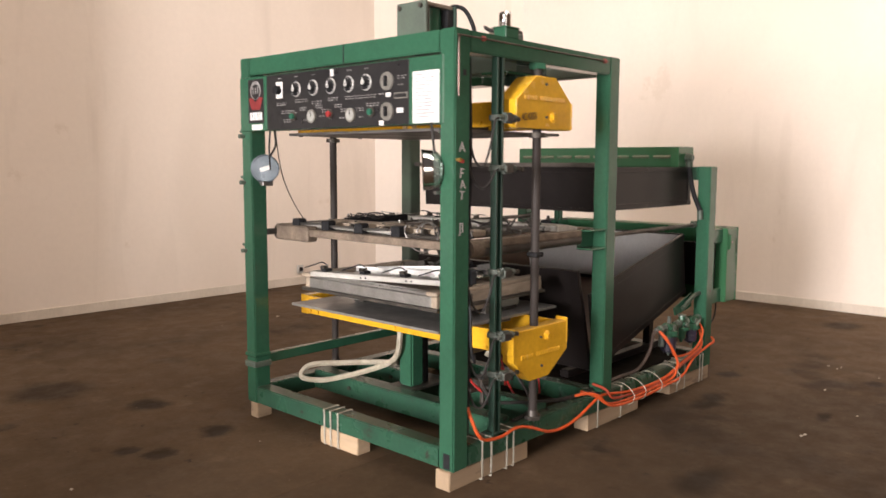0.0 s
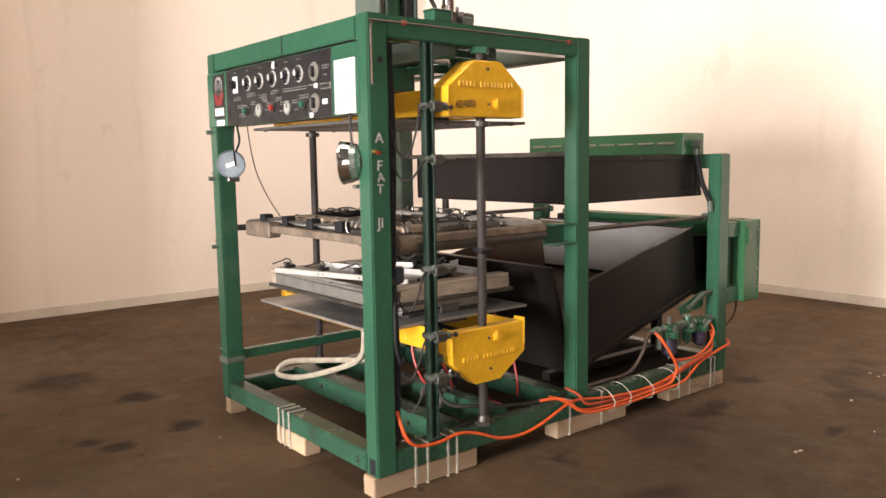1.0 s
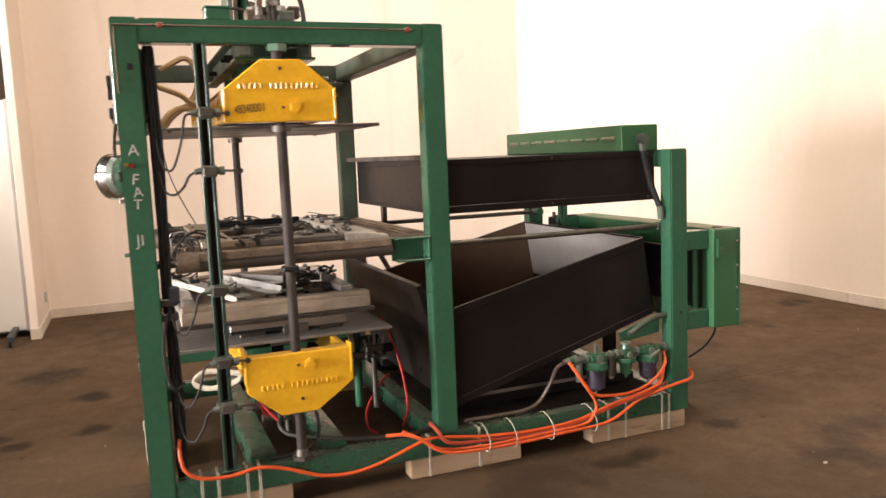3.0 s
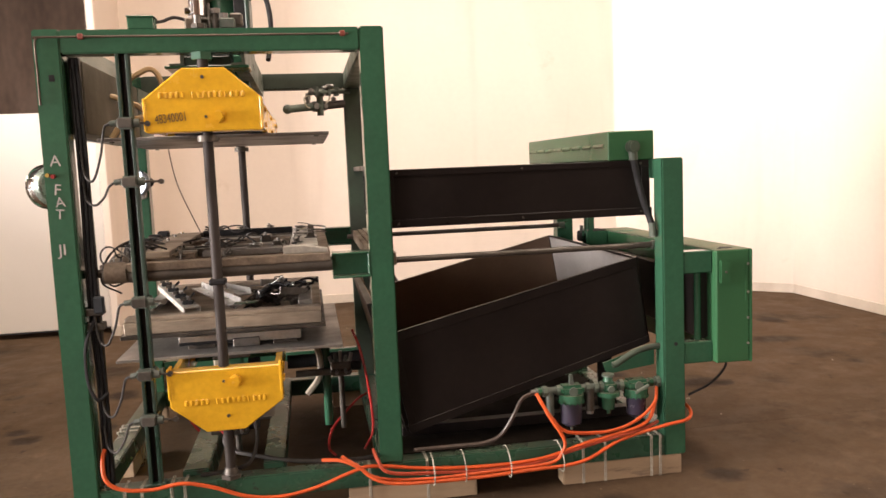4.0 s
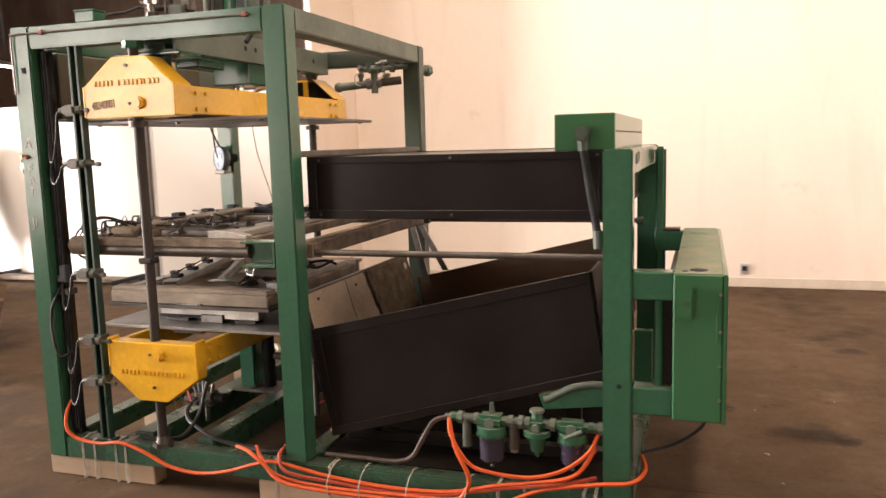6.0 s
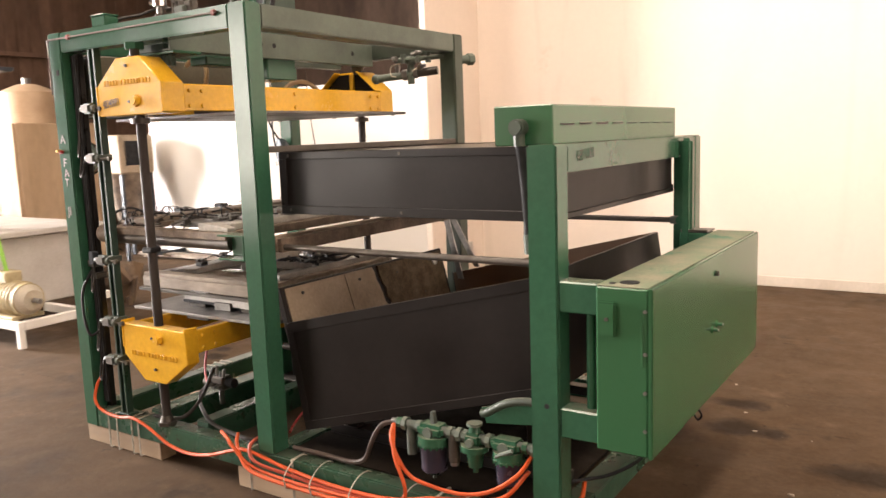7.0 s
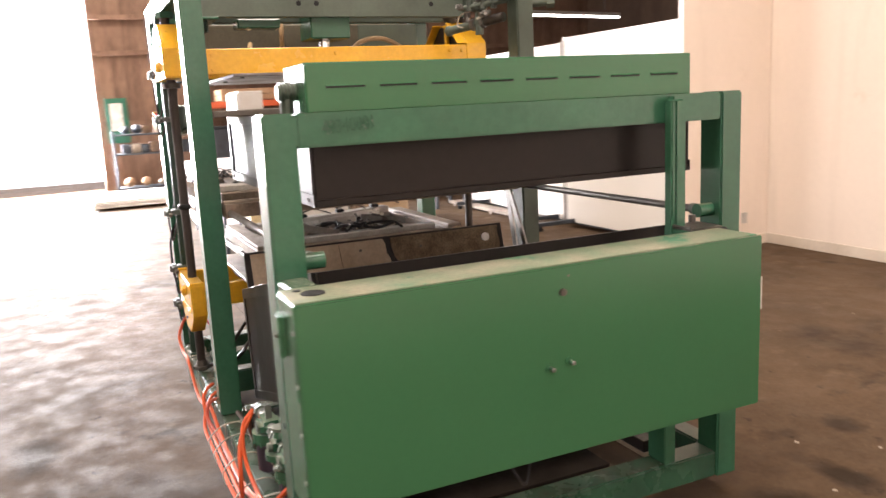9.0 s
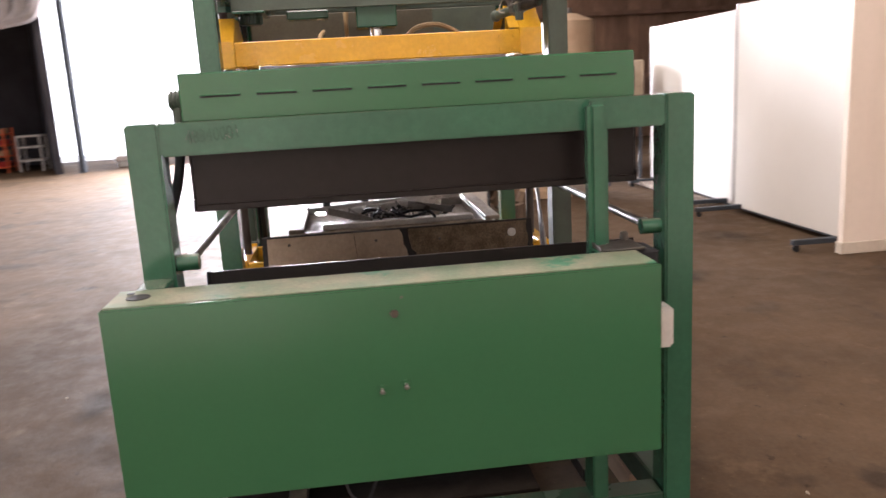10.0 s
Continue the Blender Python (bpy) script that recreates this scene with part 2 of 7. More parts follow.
# near-black walls: the bay's lack of light is put into the colour
BAY = surface("unlit_bay_wall", (0.045, 0.042, 0.05), 0.85, col2=(0.03, 0.028, 0.034), scale=1.0)
ROOF = surface("dark_roof", (0.06, 0.05, 0.045), 0.8, scale=1.0)
CRATE = surface("crate_plywood", (0.42, 0.27, 0.16), 0.75, col2=(0.33, 0.20, 0.11), scale=1.5, fine=25, grain=0.2, bump=0.2, stretch=(1, 1, 0.3))
RACK_ORANGE = surface("orange_rack_paint", (0.72, 0.13, 0.04), 0.5, scale=4)
RACK_BLUE = surface("dark_rack_steel", (0.05, 0.06, 0.075), 0.5, 0.3, scale=4)
SHEETMETAL = surface("pale_sheet_metal", (0.62, 0.60, 0.58), 0.45, 0.3, col2=(0.52, 0.49, 0.46), scale=2)
CREAM = surface("cream_machine_paint", (0.58, 0.52, 0.42), 0.45, col2=(0.48, 0.42, 0.33), scale=5, grain=0.15)
TANKP = surface("yellowed_plastic", (0.58, 0.42, 0.28), 0.5, col2=(0.48, 0.34, 0.22), scale=3)
MOTOR = surface("cream_motor_paint", (0.55, 0.46, 0.28), 0.5, scale=8)
LIME = surface("lime_strap", (0.35, 0.75, 0.08), 0.5, scale=10)
JUNK = surface("brown_clutter", (0.20, 0.13, 0.08), 0.8, col2=(0.09, 0.065, 0.05), scale=5)
GREYCLOTH = surface("grey_tarpaulin", (0.30, 0.27, 0.27), 0.8, scale=3, bump=0.3)


def streaks(m, col):
    """Faint old damp runs and smears down a painted wall."""
    nt = m.node_tree
    n, l = nt.nodes.new, nt.links.new
    b = nt.nodes["Principled BSDF"]
    base = b.inputs["Base Color"].links[0].from_socket
    for stretch, s, lo, hi, top in (((1, 1, 0.16), 2.2, 0.58, 0.74, 0.55), ((1, 1, 0.5), 0.55, 0.52, 0.75, 0.45)):
        mp = n("ShaderNodeMapping")
        mp.inputs["Scale"].default_value = stretch
        l(nt.nodes["Texture Coordinate"].outputs["Object"], mp.inputs["Vector"])
        t = n("ShaderNodeTexNoise")
        t.inputs["Scale"].default_value, t.inputs["Detail"].default_value, t.inputs["Distortion"].default_value = s, 4.0, 0.8
        l(mp.outputs["Vector"], t.inputs["Vector"])
        k = n("ShaderNodeMapRange")
        k.inputs["From Min"].default_value, k.inputs["From Max"].default_value, k.inputs["To Max"].default_value = lo, hi, top
        l(t.outputs["Fac"], k.inputs["Value"])
        x = n("ShaderNodeMix")
        x.data_type = "RGBA"
        l(k.outputs["Result"], x.inputs["Factor"])
        l(base, x.inputs["A"])
        x.inputs["B"].default_value = (*col, 1.0)
        base = x.outputs["Result"]
    l(base, b.inputs["Base Color"])


streaks(WALL, (0.68, 0.585, 0.50))


def floor_material():
    """Worn brown-stained concrete: broad blotches, oil spots, broad darker zones, pale scuffs and fine grit."""
    m = surface("stained_concrete", (0.110, 0.071, 0.042), 0.78, col2=(0.074, 0.048, 0.0285), scale=0.8, fine=38, grain=0.16, bump=0.3, spec=0.12, rvar=0.10)
    nt = m.node_tree
    n, l = nt.nodes.new, nt.links.new
    b = nt.nodes["Principled BSDF"]
    base = b.inputs["Base Color"].links[0].from_socket
    tc = nt.nodes["Texture Coordinate"]

    def noise_at(s, r, d=6.0):
        t = n("ShaderNodeTexNoise")
        t.inputs["Scale"].default_value, t.inputs["Detail"].default_value, t.inputs["Roughness"].default_value = s, d, r
        l(tc.outputs["Object"], t.inputs["Vector"])
        return t

    def rng(src, lo, hi, top):
        k = n("ShaderNodeMapRange")
        k.inputs["From Min"].default_value, k.inputs["From Max"].default_value, k.inputs["To Max"].default_value = lo, hi, top
        l(src, k.inputs["Value"])
        return k.outputs["Result"]

    def lay(fac, col):
        x = n("ShaderNodeMix")
        x.data_type = "RGBA"
        l(fac, x.inputs["Factor"])
        l(base, x.inputs["A"])
        x.inputs["B"].default_value = (*col, 1.0)
        return x.outputs["Result"]

    grit = noise_at(30.0, 0.65)
    for s, lo, hi, col, r in ((1.5, 0.63, 0.72, (0.018, 0.013, 0.010), 0.55), (7.0, 0.63, 0.70, (0.020, 0.014, 0.010), 0.68), (3.2, 0.58, 0.74, (0.15, 0.103, 0.066), 0.66), (0.9, 0.56, 0.68, (0.034, 0.023, 0.016), 0.6)):
        base = lay(rng(noise_at(s, r).outputs["Fac"], lo, hi, 0.75), col)
    # oil spots and broad darker zones: centre, radii, strength
    warp = noise_at(3.0, 0.6)
    off = n("ShaderNodeVectorMath")
    off.operation = "MULTIPLY_ADD"
    l(warp.outputs["Color"], off.inputs[0])
    off.inputs[1].default_value = (0.26, 0.26, 0.0)
    l(tc.outputs["Object"], off.inputs[2])
    for x, y, rx, ry, k in ((3.75, 0.65, 1.6, 1.3, 0.25), (-0.6, 2.95, 0.36, 0.36, 0.75), (-0.30, 2.24, 0.20, 0.17, 0.9), (-0.29, 1.52, 0.15, 0.12, 0.9), (-0.76, 1.57, 0.11, 0.08, 0.8), (-0.66, 1.42, 0.12, 0.08, 0.8), (2.07, -0.27, 0.16, 0.12, 0.9),
                            (2.25, -0.25, 0.15, 0.10, 0.9), (2.85, -0.08, 0.14, 0.10, 0.85), (5.26, -0.14, 0.3, 0.2, 0.7), (3.45, 1.38, 0.25, 0.17, 0.85), (3.61, 1.33, 0.11, 0.08, 0.9), (1.3, -1.0, 3.0, 1.7, 0.5), (0.9, -0.75, 0.30, 0.16, 0.85), (2.3, -0.9, 0.14, 0.06, 0.9), (2.9, -1.35, 0.10, 0.20, 0.8), (1.7, -1.5, 0.22, 0.10, 0.75), (3.3, -0.9, 0.08, 0.10, 0.9), (3.0, -2.2, 0.25, 0.12, 0.7), (4.6, 2.3, 0.30, 0.18, 0.7), (3.9, 3.1, 0.16, 0.10, 0.8), (5.0, 3.0, 0.12, 0.2, 0.75), (2.79, 2.08, 0.20, 0.12, 0.85), (2.86, 1.72, 0.22, 0.14, 0.8), (3.05, 1.72, 0.12, 0.10, 0.85), (2.46, 2.49, 0.14, 0.10, 0.75)):
        mp = n("ShaderNodeMapping")
        mp.vector_type = "TEXTURE"
        mp.inputs["Location"].default_value = (x + 0.13, y + 0.13, 0)
        mp.inputs["Scale"].default_value = (rx, ry, 1)
        l(off.outputs["Vector"], mp.inputs["Vector"])
        g = n("ShaderNodeTexGradient")
        g.gradient_type = "SPHERICAL"
        l(mp.outputs["Vector"], g.inputs["Vector"])
        base = lay(rng(g.outputs["Fac"], 0.1, 0.6, k), (0.022, 0.015, 0.010))
    base = lay(rng(grit.outputs["Fac"], 0.675, 0.71, 0.5), (0.26, 0.20, 0.15))
    l(base, b.inputs["Base Color"])
    # trodden skin: half-polished patches between rough ones, over a shallow uneven surface
    skin, rough = noise_at(5.0, 0.7, 8.0), n("ShaderNodeMapRange")
    rough.inputs["From Min"].default_value, rough.inputs["From Max"].default_value = 0.40, 0.62
    rough.inputs["To Min"].default_value, rough.inputs["To Max"].default_value = 0.68, 0.92
    l(skin.outputs["Fac"], rough.inputs["Value"])
    l(rough.outputs["Result"], b.inputs["Roughness"])
    bp = n("ShaderNodeBump")
    bp.inputs["Strength"].default_value, bp.inputs["Distance"].default_value = 0.16, 0.006
    l(noise_at(14.0, 0.72, 9.0).outputs["Fac"], bp.inputs["Height"])
    l(b.inputs["Normal"].links[0].from_socket, bp.inputs["Normal"])
    l(bp.outputs["Normal"], b.inputs["Normal"])
    return m


FLOOR = floor_material()


def glowing(name, colour, strength):
    m = bpy.data.materials.new(name)
    m.use_nodes = True
    b = m.node_tree.nodes["Principled BSDF"]
    b.inputs["Base Color"].default_value = (0.8, 0.8, 0.8, 1)
    b.inputs["Emission Color"].default_value, b.inputs["Emission Strength"].default_value = (*colour, 1), strength
    return m


OUTDOORS = glowing("bright_overcast_yard", (1.0, 0.98, 0.97), 3.2)

# ---- mesh helpers ----
ORIGIN = {}


def box(bm, x0, x1, y0, y1, z0, z1, b=0.004, seg=1):
    vs = [bm.verts.new((x, y, z)) for z in (z0, z1) for y in (y0, y1) for x in (x0, x1)]
    fs = [bm.faces.new([vs[i] for i in f]) for f in ((0, 2, 3, 1), (4, 5, 7, 6), (0, 1, 5, 4), (2, 6, 7, 3), (0, 4, 6, 2), (1, 3, 7, 5))]
    if b:
        es = list({e for f in fs for e in f.edges})
        bmesh.ops.bevel(bm, geom=es, offset=min(b, 0.45 * min(x1 - x0, y1 - y0, z1 - z0)), segments=seg, affect="EDGES")
    return bm


def cyl(bm, p, q, r, seg=16, r2=None):
    p, q = Vector(p), Vector(q)
    d = q - p
    m = Matrix.Translation((p + q) / 2) @ d.to_track_quat("Z", "Y").to_matrix().to_4x4()
    bmesh.ops.create_cone(bm, cap_ends=True, segments=seg, radius1=r, radius2=r if r2 is None else r2, depth=d.length, matrix=m)
    return bm


def ball(bm, c, r, seg=12, sq=(1, 1, 1)):
    bmesh.ops.create_uvsphere(bm, u_segments=seg, v_segments=max(6, seg // 2), radius=r, matrix=Matrix.Translation(c) @ Matrix.Diagonal((*sq, 1)))
    return bm


def prism(bm, pts, axis, a0, a1, b=0.0):
    """A flat outline extruded along an axis. axis y: points are (x, z); x: (y, z); z: (x, y)."""
    def at(p, a):
        return {"y": (p[0], a, p[1]), "x": (a, p[0], p[1]), "z": (p[0], p[1], a)}[axis]
    lo, hi = [bm.verts.new(at(p, a0)) for p in pts], [bm.verts.new(at(p, a1)) for p in pts]
    k = len(pts)
    fs = [bm.faces.new(lo), bm.faces.new(hi[::-1])] + [bm.faces.new((lo[i], hi[i], hi[(i + 1) % k], lo[(i + 1) % k])) for i in range(k)]
    bmesh.ops.recalc_face_normals(bm, faces=fs)
    if b:
        bmesh.ops.bevel(bm, geom=list({e for f in fs for e in f.edges}), offset=b, segments=1, affect="EDGES")
    return bm


def smooth_line(pts, steps=6):
    pts = [Vector(p) for p in pts]
    full = [2 * pts[0] - pts[1]] + pts + [2 * pts[-1] - pts[-2]]
    out = []
    for a, b, c, d in zip(full, full[1:], full[2:], full[3:]):
        for i in range(steps):
            t = i / steps
            out.append(0.5 * (2 * b + (c - a) * t + (2 * a - 5 * b + 4 * c - d) * t * t + (3 * b - a - 3 * c + d) * t ** 3))
    return out + [pts[-1]]


def tube(bm, pts, r, seg=8, steps=6):
    """A round tube along a smooth line through the points (steps=0: straight runs)."""
    line = smooth_line(pts, steps) if steps else [Vector(p) for p in pts]
    up, rings = None, []
    for i, p in enumerate(line):
        d = (line[min(i + 1, len(line) - 1)] - line[max(i - 1, 0)]).normalized()
        side = (up if up is not None else (Vector((0, 0, 1)) if abs(d.z) < 0.9 else Vector((1, 0, 0))))
        side = (side - d * side.dot(d)).normalized()
        up = side
        other = d.cross(side)
        rings.append([bm.verts.new(p + r * (math.cos(a) * side + math.sin(a) * other)) for a in (2 * math.pi * k / seg for k in range(seg))])
    for a, b in zip(rings, rings[1:]):
        for k in range(seg):
            bm.faces.new((a[k], a[(k + 1) % seg], b[(k + 1) % seg], b[k]))
    bm.faces.new(rings[0][::-1]), bm.faces.new(rings[-1])
    return bm


def mesh_of(name, bm, material):
    me = bpy.data.meshes.new(name)
    bmesh.ops.recalc_face_normals(bm, faces=bm.faces)
    bm.to_mesh(me)
    bm.free()
    me.materials.append(material)
    me.shade_smooth()
    me.set_sharp_from_angle(angle=radians(32))
    return me


def thing(name, label, category, at=(0, 0, 0), group="", kind=""):
    ob = new(name)
    ob.location = at
    ob.empty_display_size = 0.05
    ORIGIN[ob.name] = Vector(at)
    return tagged(ob, label, category, group, kind)


def part(name, bm, material, parent, label=""):
    o = ORIGIN[parent.name]
    bmesh.ops.translate(bm, verts=bm.verts, vec=-o)
    ob = new(name, mesh_of(name, bm, material))
    ob.parent = parent
    ORIGIN[ob.name] = o
    return tagged(ob, label)


def whole(name, bm, material, label, category, group="", kind="", at=None):
    """A thing that is one mesh; its origin sits at the given place."""
    at = Vector(at or (0, 0, 0))
    bmesh.ops.translate(bm, verts=bm.verts, vec=-at)
    ob = new(name, mesh_of(name, bm, material))
    ob.location = at
    ORIGIN[ob.name] = at
    return tagged(ob, label, category, group, kind)


def B():
    return bmesh.new()


def lettering(name, text, size, m, material, parent, label):
    cu = bpy.data.curves.new(name, "FONT")
    cu.body, cu.size, cu.extrude, cu.align_x, cu.align_y = text, size, 0.0008, "CENTER", "CENTER"
    tmp = new(name + "_tmp", cu)
    me = bpy.data.meshes.new_from_object(tmp.evaluated_get(bpy.context.evaluated_depsgraph_get()))
    bpy.data.objects.remove(tmp)
    bpy.data.curves.remove(cu)
    me.transform(Matrix.Translation(-ORIGIN[parent.name]) @ m)
    me.materials.clear()
    me.materials.append(material)
    ob = new(name, me)
    ob.parent = parent
    ORIGIN[ob.name] = ORIGIN[parent.name]
    return tagged(ob, label)

# ---- the building ----
floor = whole("floor", box(B(), -15, 10, -13, 13, -0.30, -0.02, 0), JUNK, "worn concrete floor with brown stains and oil spots", "floor", kind="structure")
for y0, y1 in ((-13, 0.5535), (0.5565, 13)):
    part("slab", box(B(), -15, 10, y0, y1, -0.02, 0, 0), FLOOR, floor)

WALL_Y, CORNER_X, SIDE_X, EAST_X, EAST_Y = 5.51, 4.58, -0.815, 6.0, 4.17
b = box(B(), SIDE_X - 0.07, CORNER_X + 0.1, WALL_Y, WALL_Y + 0.15, 0, 4.6, 0)
wall_north = whole("wall_north", b, WALL, "cream painted wall behind the machine with faint smudges", "wall", kind="structure")
b = prism(B(), [(CORNER_X, WALL_Y - 0.002), (EAST_X, EAST_Y), (EAST_X + 0.15, EAST_Y), (EAST_X + 0.15, EAST_Y + 0.08), (CORNER_X + 0.12, WALL_Y + 0.12)], "z", 0, 4.6)
wall_corner = whole("wall_corner", b, WALL, "cream painted slanting wall across the room's corner", "wall", kind="structure")
wall_east = whole("wall_east", box(B(), EAST_X, EAST_X + 0.15, -3.2, EAST_Y, 0, 4.6, 0), WALL, "cream painted long side wall", "wall", kind="structure")
b = box(B(), SIDE_X - 0.07, SIDE_X, 4.47, WALL_Y, 0, 4.6, 0.006)
wall_side = whole("wall_side", b, WALL, "cream painted short return wall with a free end", "wall", kind="structure")
for x0, x1, y0, y1 in ((SIDE_X, CORNER_X - 0.01, WALL_Y - 0.014, WALL_Y), (EAST_X - 0.014, EAST_X, -3.2, 1.885), (EAST_X - 0.014, EAST_X, 1.891, EAST_Y - 0.02), (SIDE_X, SIDE_X + 0.014, 4.47, WALL_Y - 0.014), (SIDE_X - 0.07, SIDE_X + 0.014, 4.456, 4.47)):
    whole("baseboard", box(B(), x0, x1, y0, y1, 0, 0.095, 0.003), SKIRT, "pale painted skirting board along the wall", "baseboard", kind="structure")
dx, dy = EAST_X - CORNER_X, EAST_Y - WALL_Y
ln = math.hypot(dx, dy)
nx, ny = dy / ln * 0.014, -dx / ln * 0.014
b = prism(B(), [(CORNER_X, WALL_Y), (EAST_X, EAST_Y), (EAST_X + nx, EAST_Y + ny), (CORNER_X + nx, WALL_Y + ny)], "z", 0, 0.095)
whole("baseboard", b, SKIRT, "pale painted skirting board along the slanting wall", "baseboard", kind="structure")
outlet = thing("wall_outlet", "small grey socket box on the cream wall", "socket", (3.32, WALL_Y, 0.19))
part("plate", box(B(), 3.28, 3.36, WALL_Y - 0.03, WALL_Y, 0.14, 0.24, 0.004), SHEETMETAL, outlet)
part("socket", box(B(), 3.295, 3.345, WALL_Y - 0.04, WALL_Y - 0.03, 0.165, 0.215, 0.004), RUBBER, outlet)
outlet = thing("wall_outlet", "small socket low on the short return wall", "socket", (SIDE_X, 5.2, 0.27))
part("plate", box(B(), SIDE_X, SIDE_X + 0.02, 5.17, 5.23, 0.22, 0.32, 0.004), SHEETMETAL, outlet)

# the shed round it: open west gate; south opening and roof slots are added
W0 = -13.0
b = box(B(), W0 - 0.3, W0, 0.05, 13, 0, 7.0, 0)
box(b, W0 - 0.3, W0, -13, -5.48, 4.5, 7.0, 0)
box(b, W0 - 0.3, W0, -5.48, 0.05, 4.6, 7.0, 0)
wall_west = whole("wall_west", b, SHEDWALL, "dark stained timber wall of the shed with a wide open gate", "wall", kind="structure")
pl = None
for i in range(44):
    y = 0.15 + i * 0.27
    h = 6.9
    if pl is None:
        pl = part("plank", box(B(), W0, W0 + 0.02, 0, 0.258, 0.02, h, 0.004), SHEDWALL, wall_west)
        ob = pl
    else:
        ob = new("plank", pl.data)
        ob.parent = wall_west
    ob.location = (random.uniform(0, 0.008), y, 0)
for z in (1.35, 2.75, 3.45):
    part("girt", box(B(), W0 + 0.02, W0 + 0.12, 0.1, 12.5, z, z + 0.09, 0.004), SHEDWALL, wall_west)
# unseen south wall, with an opening added for the fill lamp
b = box(B(), -15, -11.5, -12.3, -12, 0, 7, 0)
box(b, -6.5, 10, -12.3, -12, 0, 7, 0), box(b, -11.5, -6.5, -12.3, -12, 4.6, 7, 0)
whole("wall_south", b, SHEDWALL, "unseen dark timber shed wall with an added opening", "wall", kind="structure")
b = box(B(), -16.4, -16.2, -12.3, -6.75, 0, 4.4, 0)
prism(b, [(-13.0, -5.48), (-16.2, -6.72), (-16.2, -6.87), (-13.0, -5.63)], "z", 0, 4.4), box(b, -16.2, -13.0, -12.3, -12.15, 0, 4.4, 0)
whole("wall_bay", b, BAY, "side bay walls next to the gate, coloured near-black as unlit", "wall", kind="structure")
# roof added over the bay to keep the sky light out
whole("ceiling_bay", prism(B(), [(-13.0, -5.48), (-16.4, -6.80), (-16.4, -12.3), (-13.0, -12.3)], "z", 4.4, 4.5), ROOF, "added dark flat roof keeping sky light off the side bay", "ceiling", kind="structure")
whole("floor_bay", box(B(), -16.4, -15.0, -12.15, 7, -0.02, 0, 0), FLOOR, "worn concrete apron of the side bay and gate", "floor", kind="structure")
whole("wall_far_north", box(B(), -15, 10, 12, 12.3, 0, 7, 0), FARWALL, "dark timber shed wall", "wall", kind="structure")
whole("wall_far_east", box(B(), 9, 9.3, -12, 12, 0, 7, 0), SHEDWALL, "dark timber shed wall", "wall", kind="structure")
# unseen roof, slotted only where the overhead fill lamps hang
b = B()
xs = [-15, -11.1, -9.9, -7.6, -6.4, -0.6, 0.6, 3.4, 4.6, 10]
for i in range(len(xs) - 1):
    if i % 2:
        box(b, xs[i], xs[i + 1], -13, -3.0, 7.0, 7.15, 0), box(b, xs[i], xs[i + 1], 3.0, 13, 7.0, 7.15, 0)
    else:
        box(b, xs[i], xs[i + 1], -13, 13, 7.0, 7.15, 0)
whole("ceiling", b, ROOF, "unseen dark shed roof with added long slots", "ceiling", kind="structure")
whole("backdrop_yard", box(B(), -19.0, -18.9, -14, 7, -0.1, 9, 0), OUTDOORS, "blank bright overcast daylight outside the gate", "backdrop", kind="structure")
whole("ground_yard", box(B(), -19.0, -16.4, -14, 7, -0.3, -0.005, 0), SHEETMETAL, "pale sunlit concrete yard outside the gate", "ground", kind="structure")
gate_post = whole("gate_post", box(B(), W0 - 0.1, W0 + 0.06, -5.13, -5.01, 0, 4.6, 0.01), RACK_BLUE, "dark steel post standing in the open gateway", "post")

# ---- movable white boards ----


def board(p, q, z0, z1, feet, label):
    p, q = Vector((*p, 0)), Vector((*q, 0))
    d = (q - p).normalized()
    ang = math.degrees(math.atan2(d.y, d.x))
    t = thing("display_board", label, "display board", (0, 0, 0), "movable white boards")
    length = (q - p).length
    sheet = B()
    box(sheet, 0, length, -0.025, 0.025, z0, z1, 0.006)
    part("panel", sheet, BOARD, t)
    for x in (0.0, length - 0.03):
        part("edge_strip", box(B(), x - 0.004, x + 0.034, -0.032, 0.032, z0 - 0.01, z1 + 0.01, 0.004), SHEETMETAL, t, "pale grey metal edge strip")
    part("bottom_rail", box(B(), 0.03, length - 0.03, -0.03, 0.03, z0 - 0.014, z0, 0.004), RACK_BLUE, t, "dark steel bottom rail")
    for x in feet:
        f = part("foot", box(B(), x - 0.025, x + 0.025, -0.52, 0.52, 0.055, 0.10, 0.006), RACK_BLUE, t, "dark steel foot bar")
        for y in (-0.48, 0.48):
            part("caster", cyl(B(), (x - 0.012, y, 0.028), (x + 0.012, y, 0.028), 0.028, 12), RUBBER, f)
    t.matrix_world = pose(p.x, p.y, 0, 0, 0, ang)
    return t


board((-0.90, 4.68), (-2.95, 4.66), 0.06, 2.12, (0.12, 1.9), "large white display board on dark wheeled feet beside the wall end")
board((-3.08, 4.72), (-5.75, 4.86), 0.05, 2.08, (0.15, 2.1), "white display board standing in line behind another one")

skid = thing("timber_skid", "low dark timber skid lying along the foot of a white board", "skid", (-4.5, 4.5, 0))
for k in range(3):
    part("runner", box(B(), -5.70, -3.22, 4.44 + 0.055 * k, 4.485 + 0.055 * k, 0.03, 0.075, 0.004), RUST, skid)
for x in (-5.6, -4.5, -3.4):
    part("bearer", box(B(), x, x + 0.09, 4.44, 4.595, 0, 0.03, 0.003), RUST, skid)

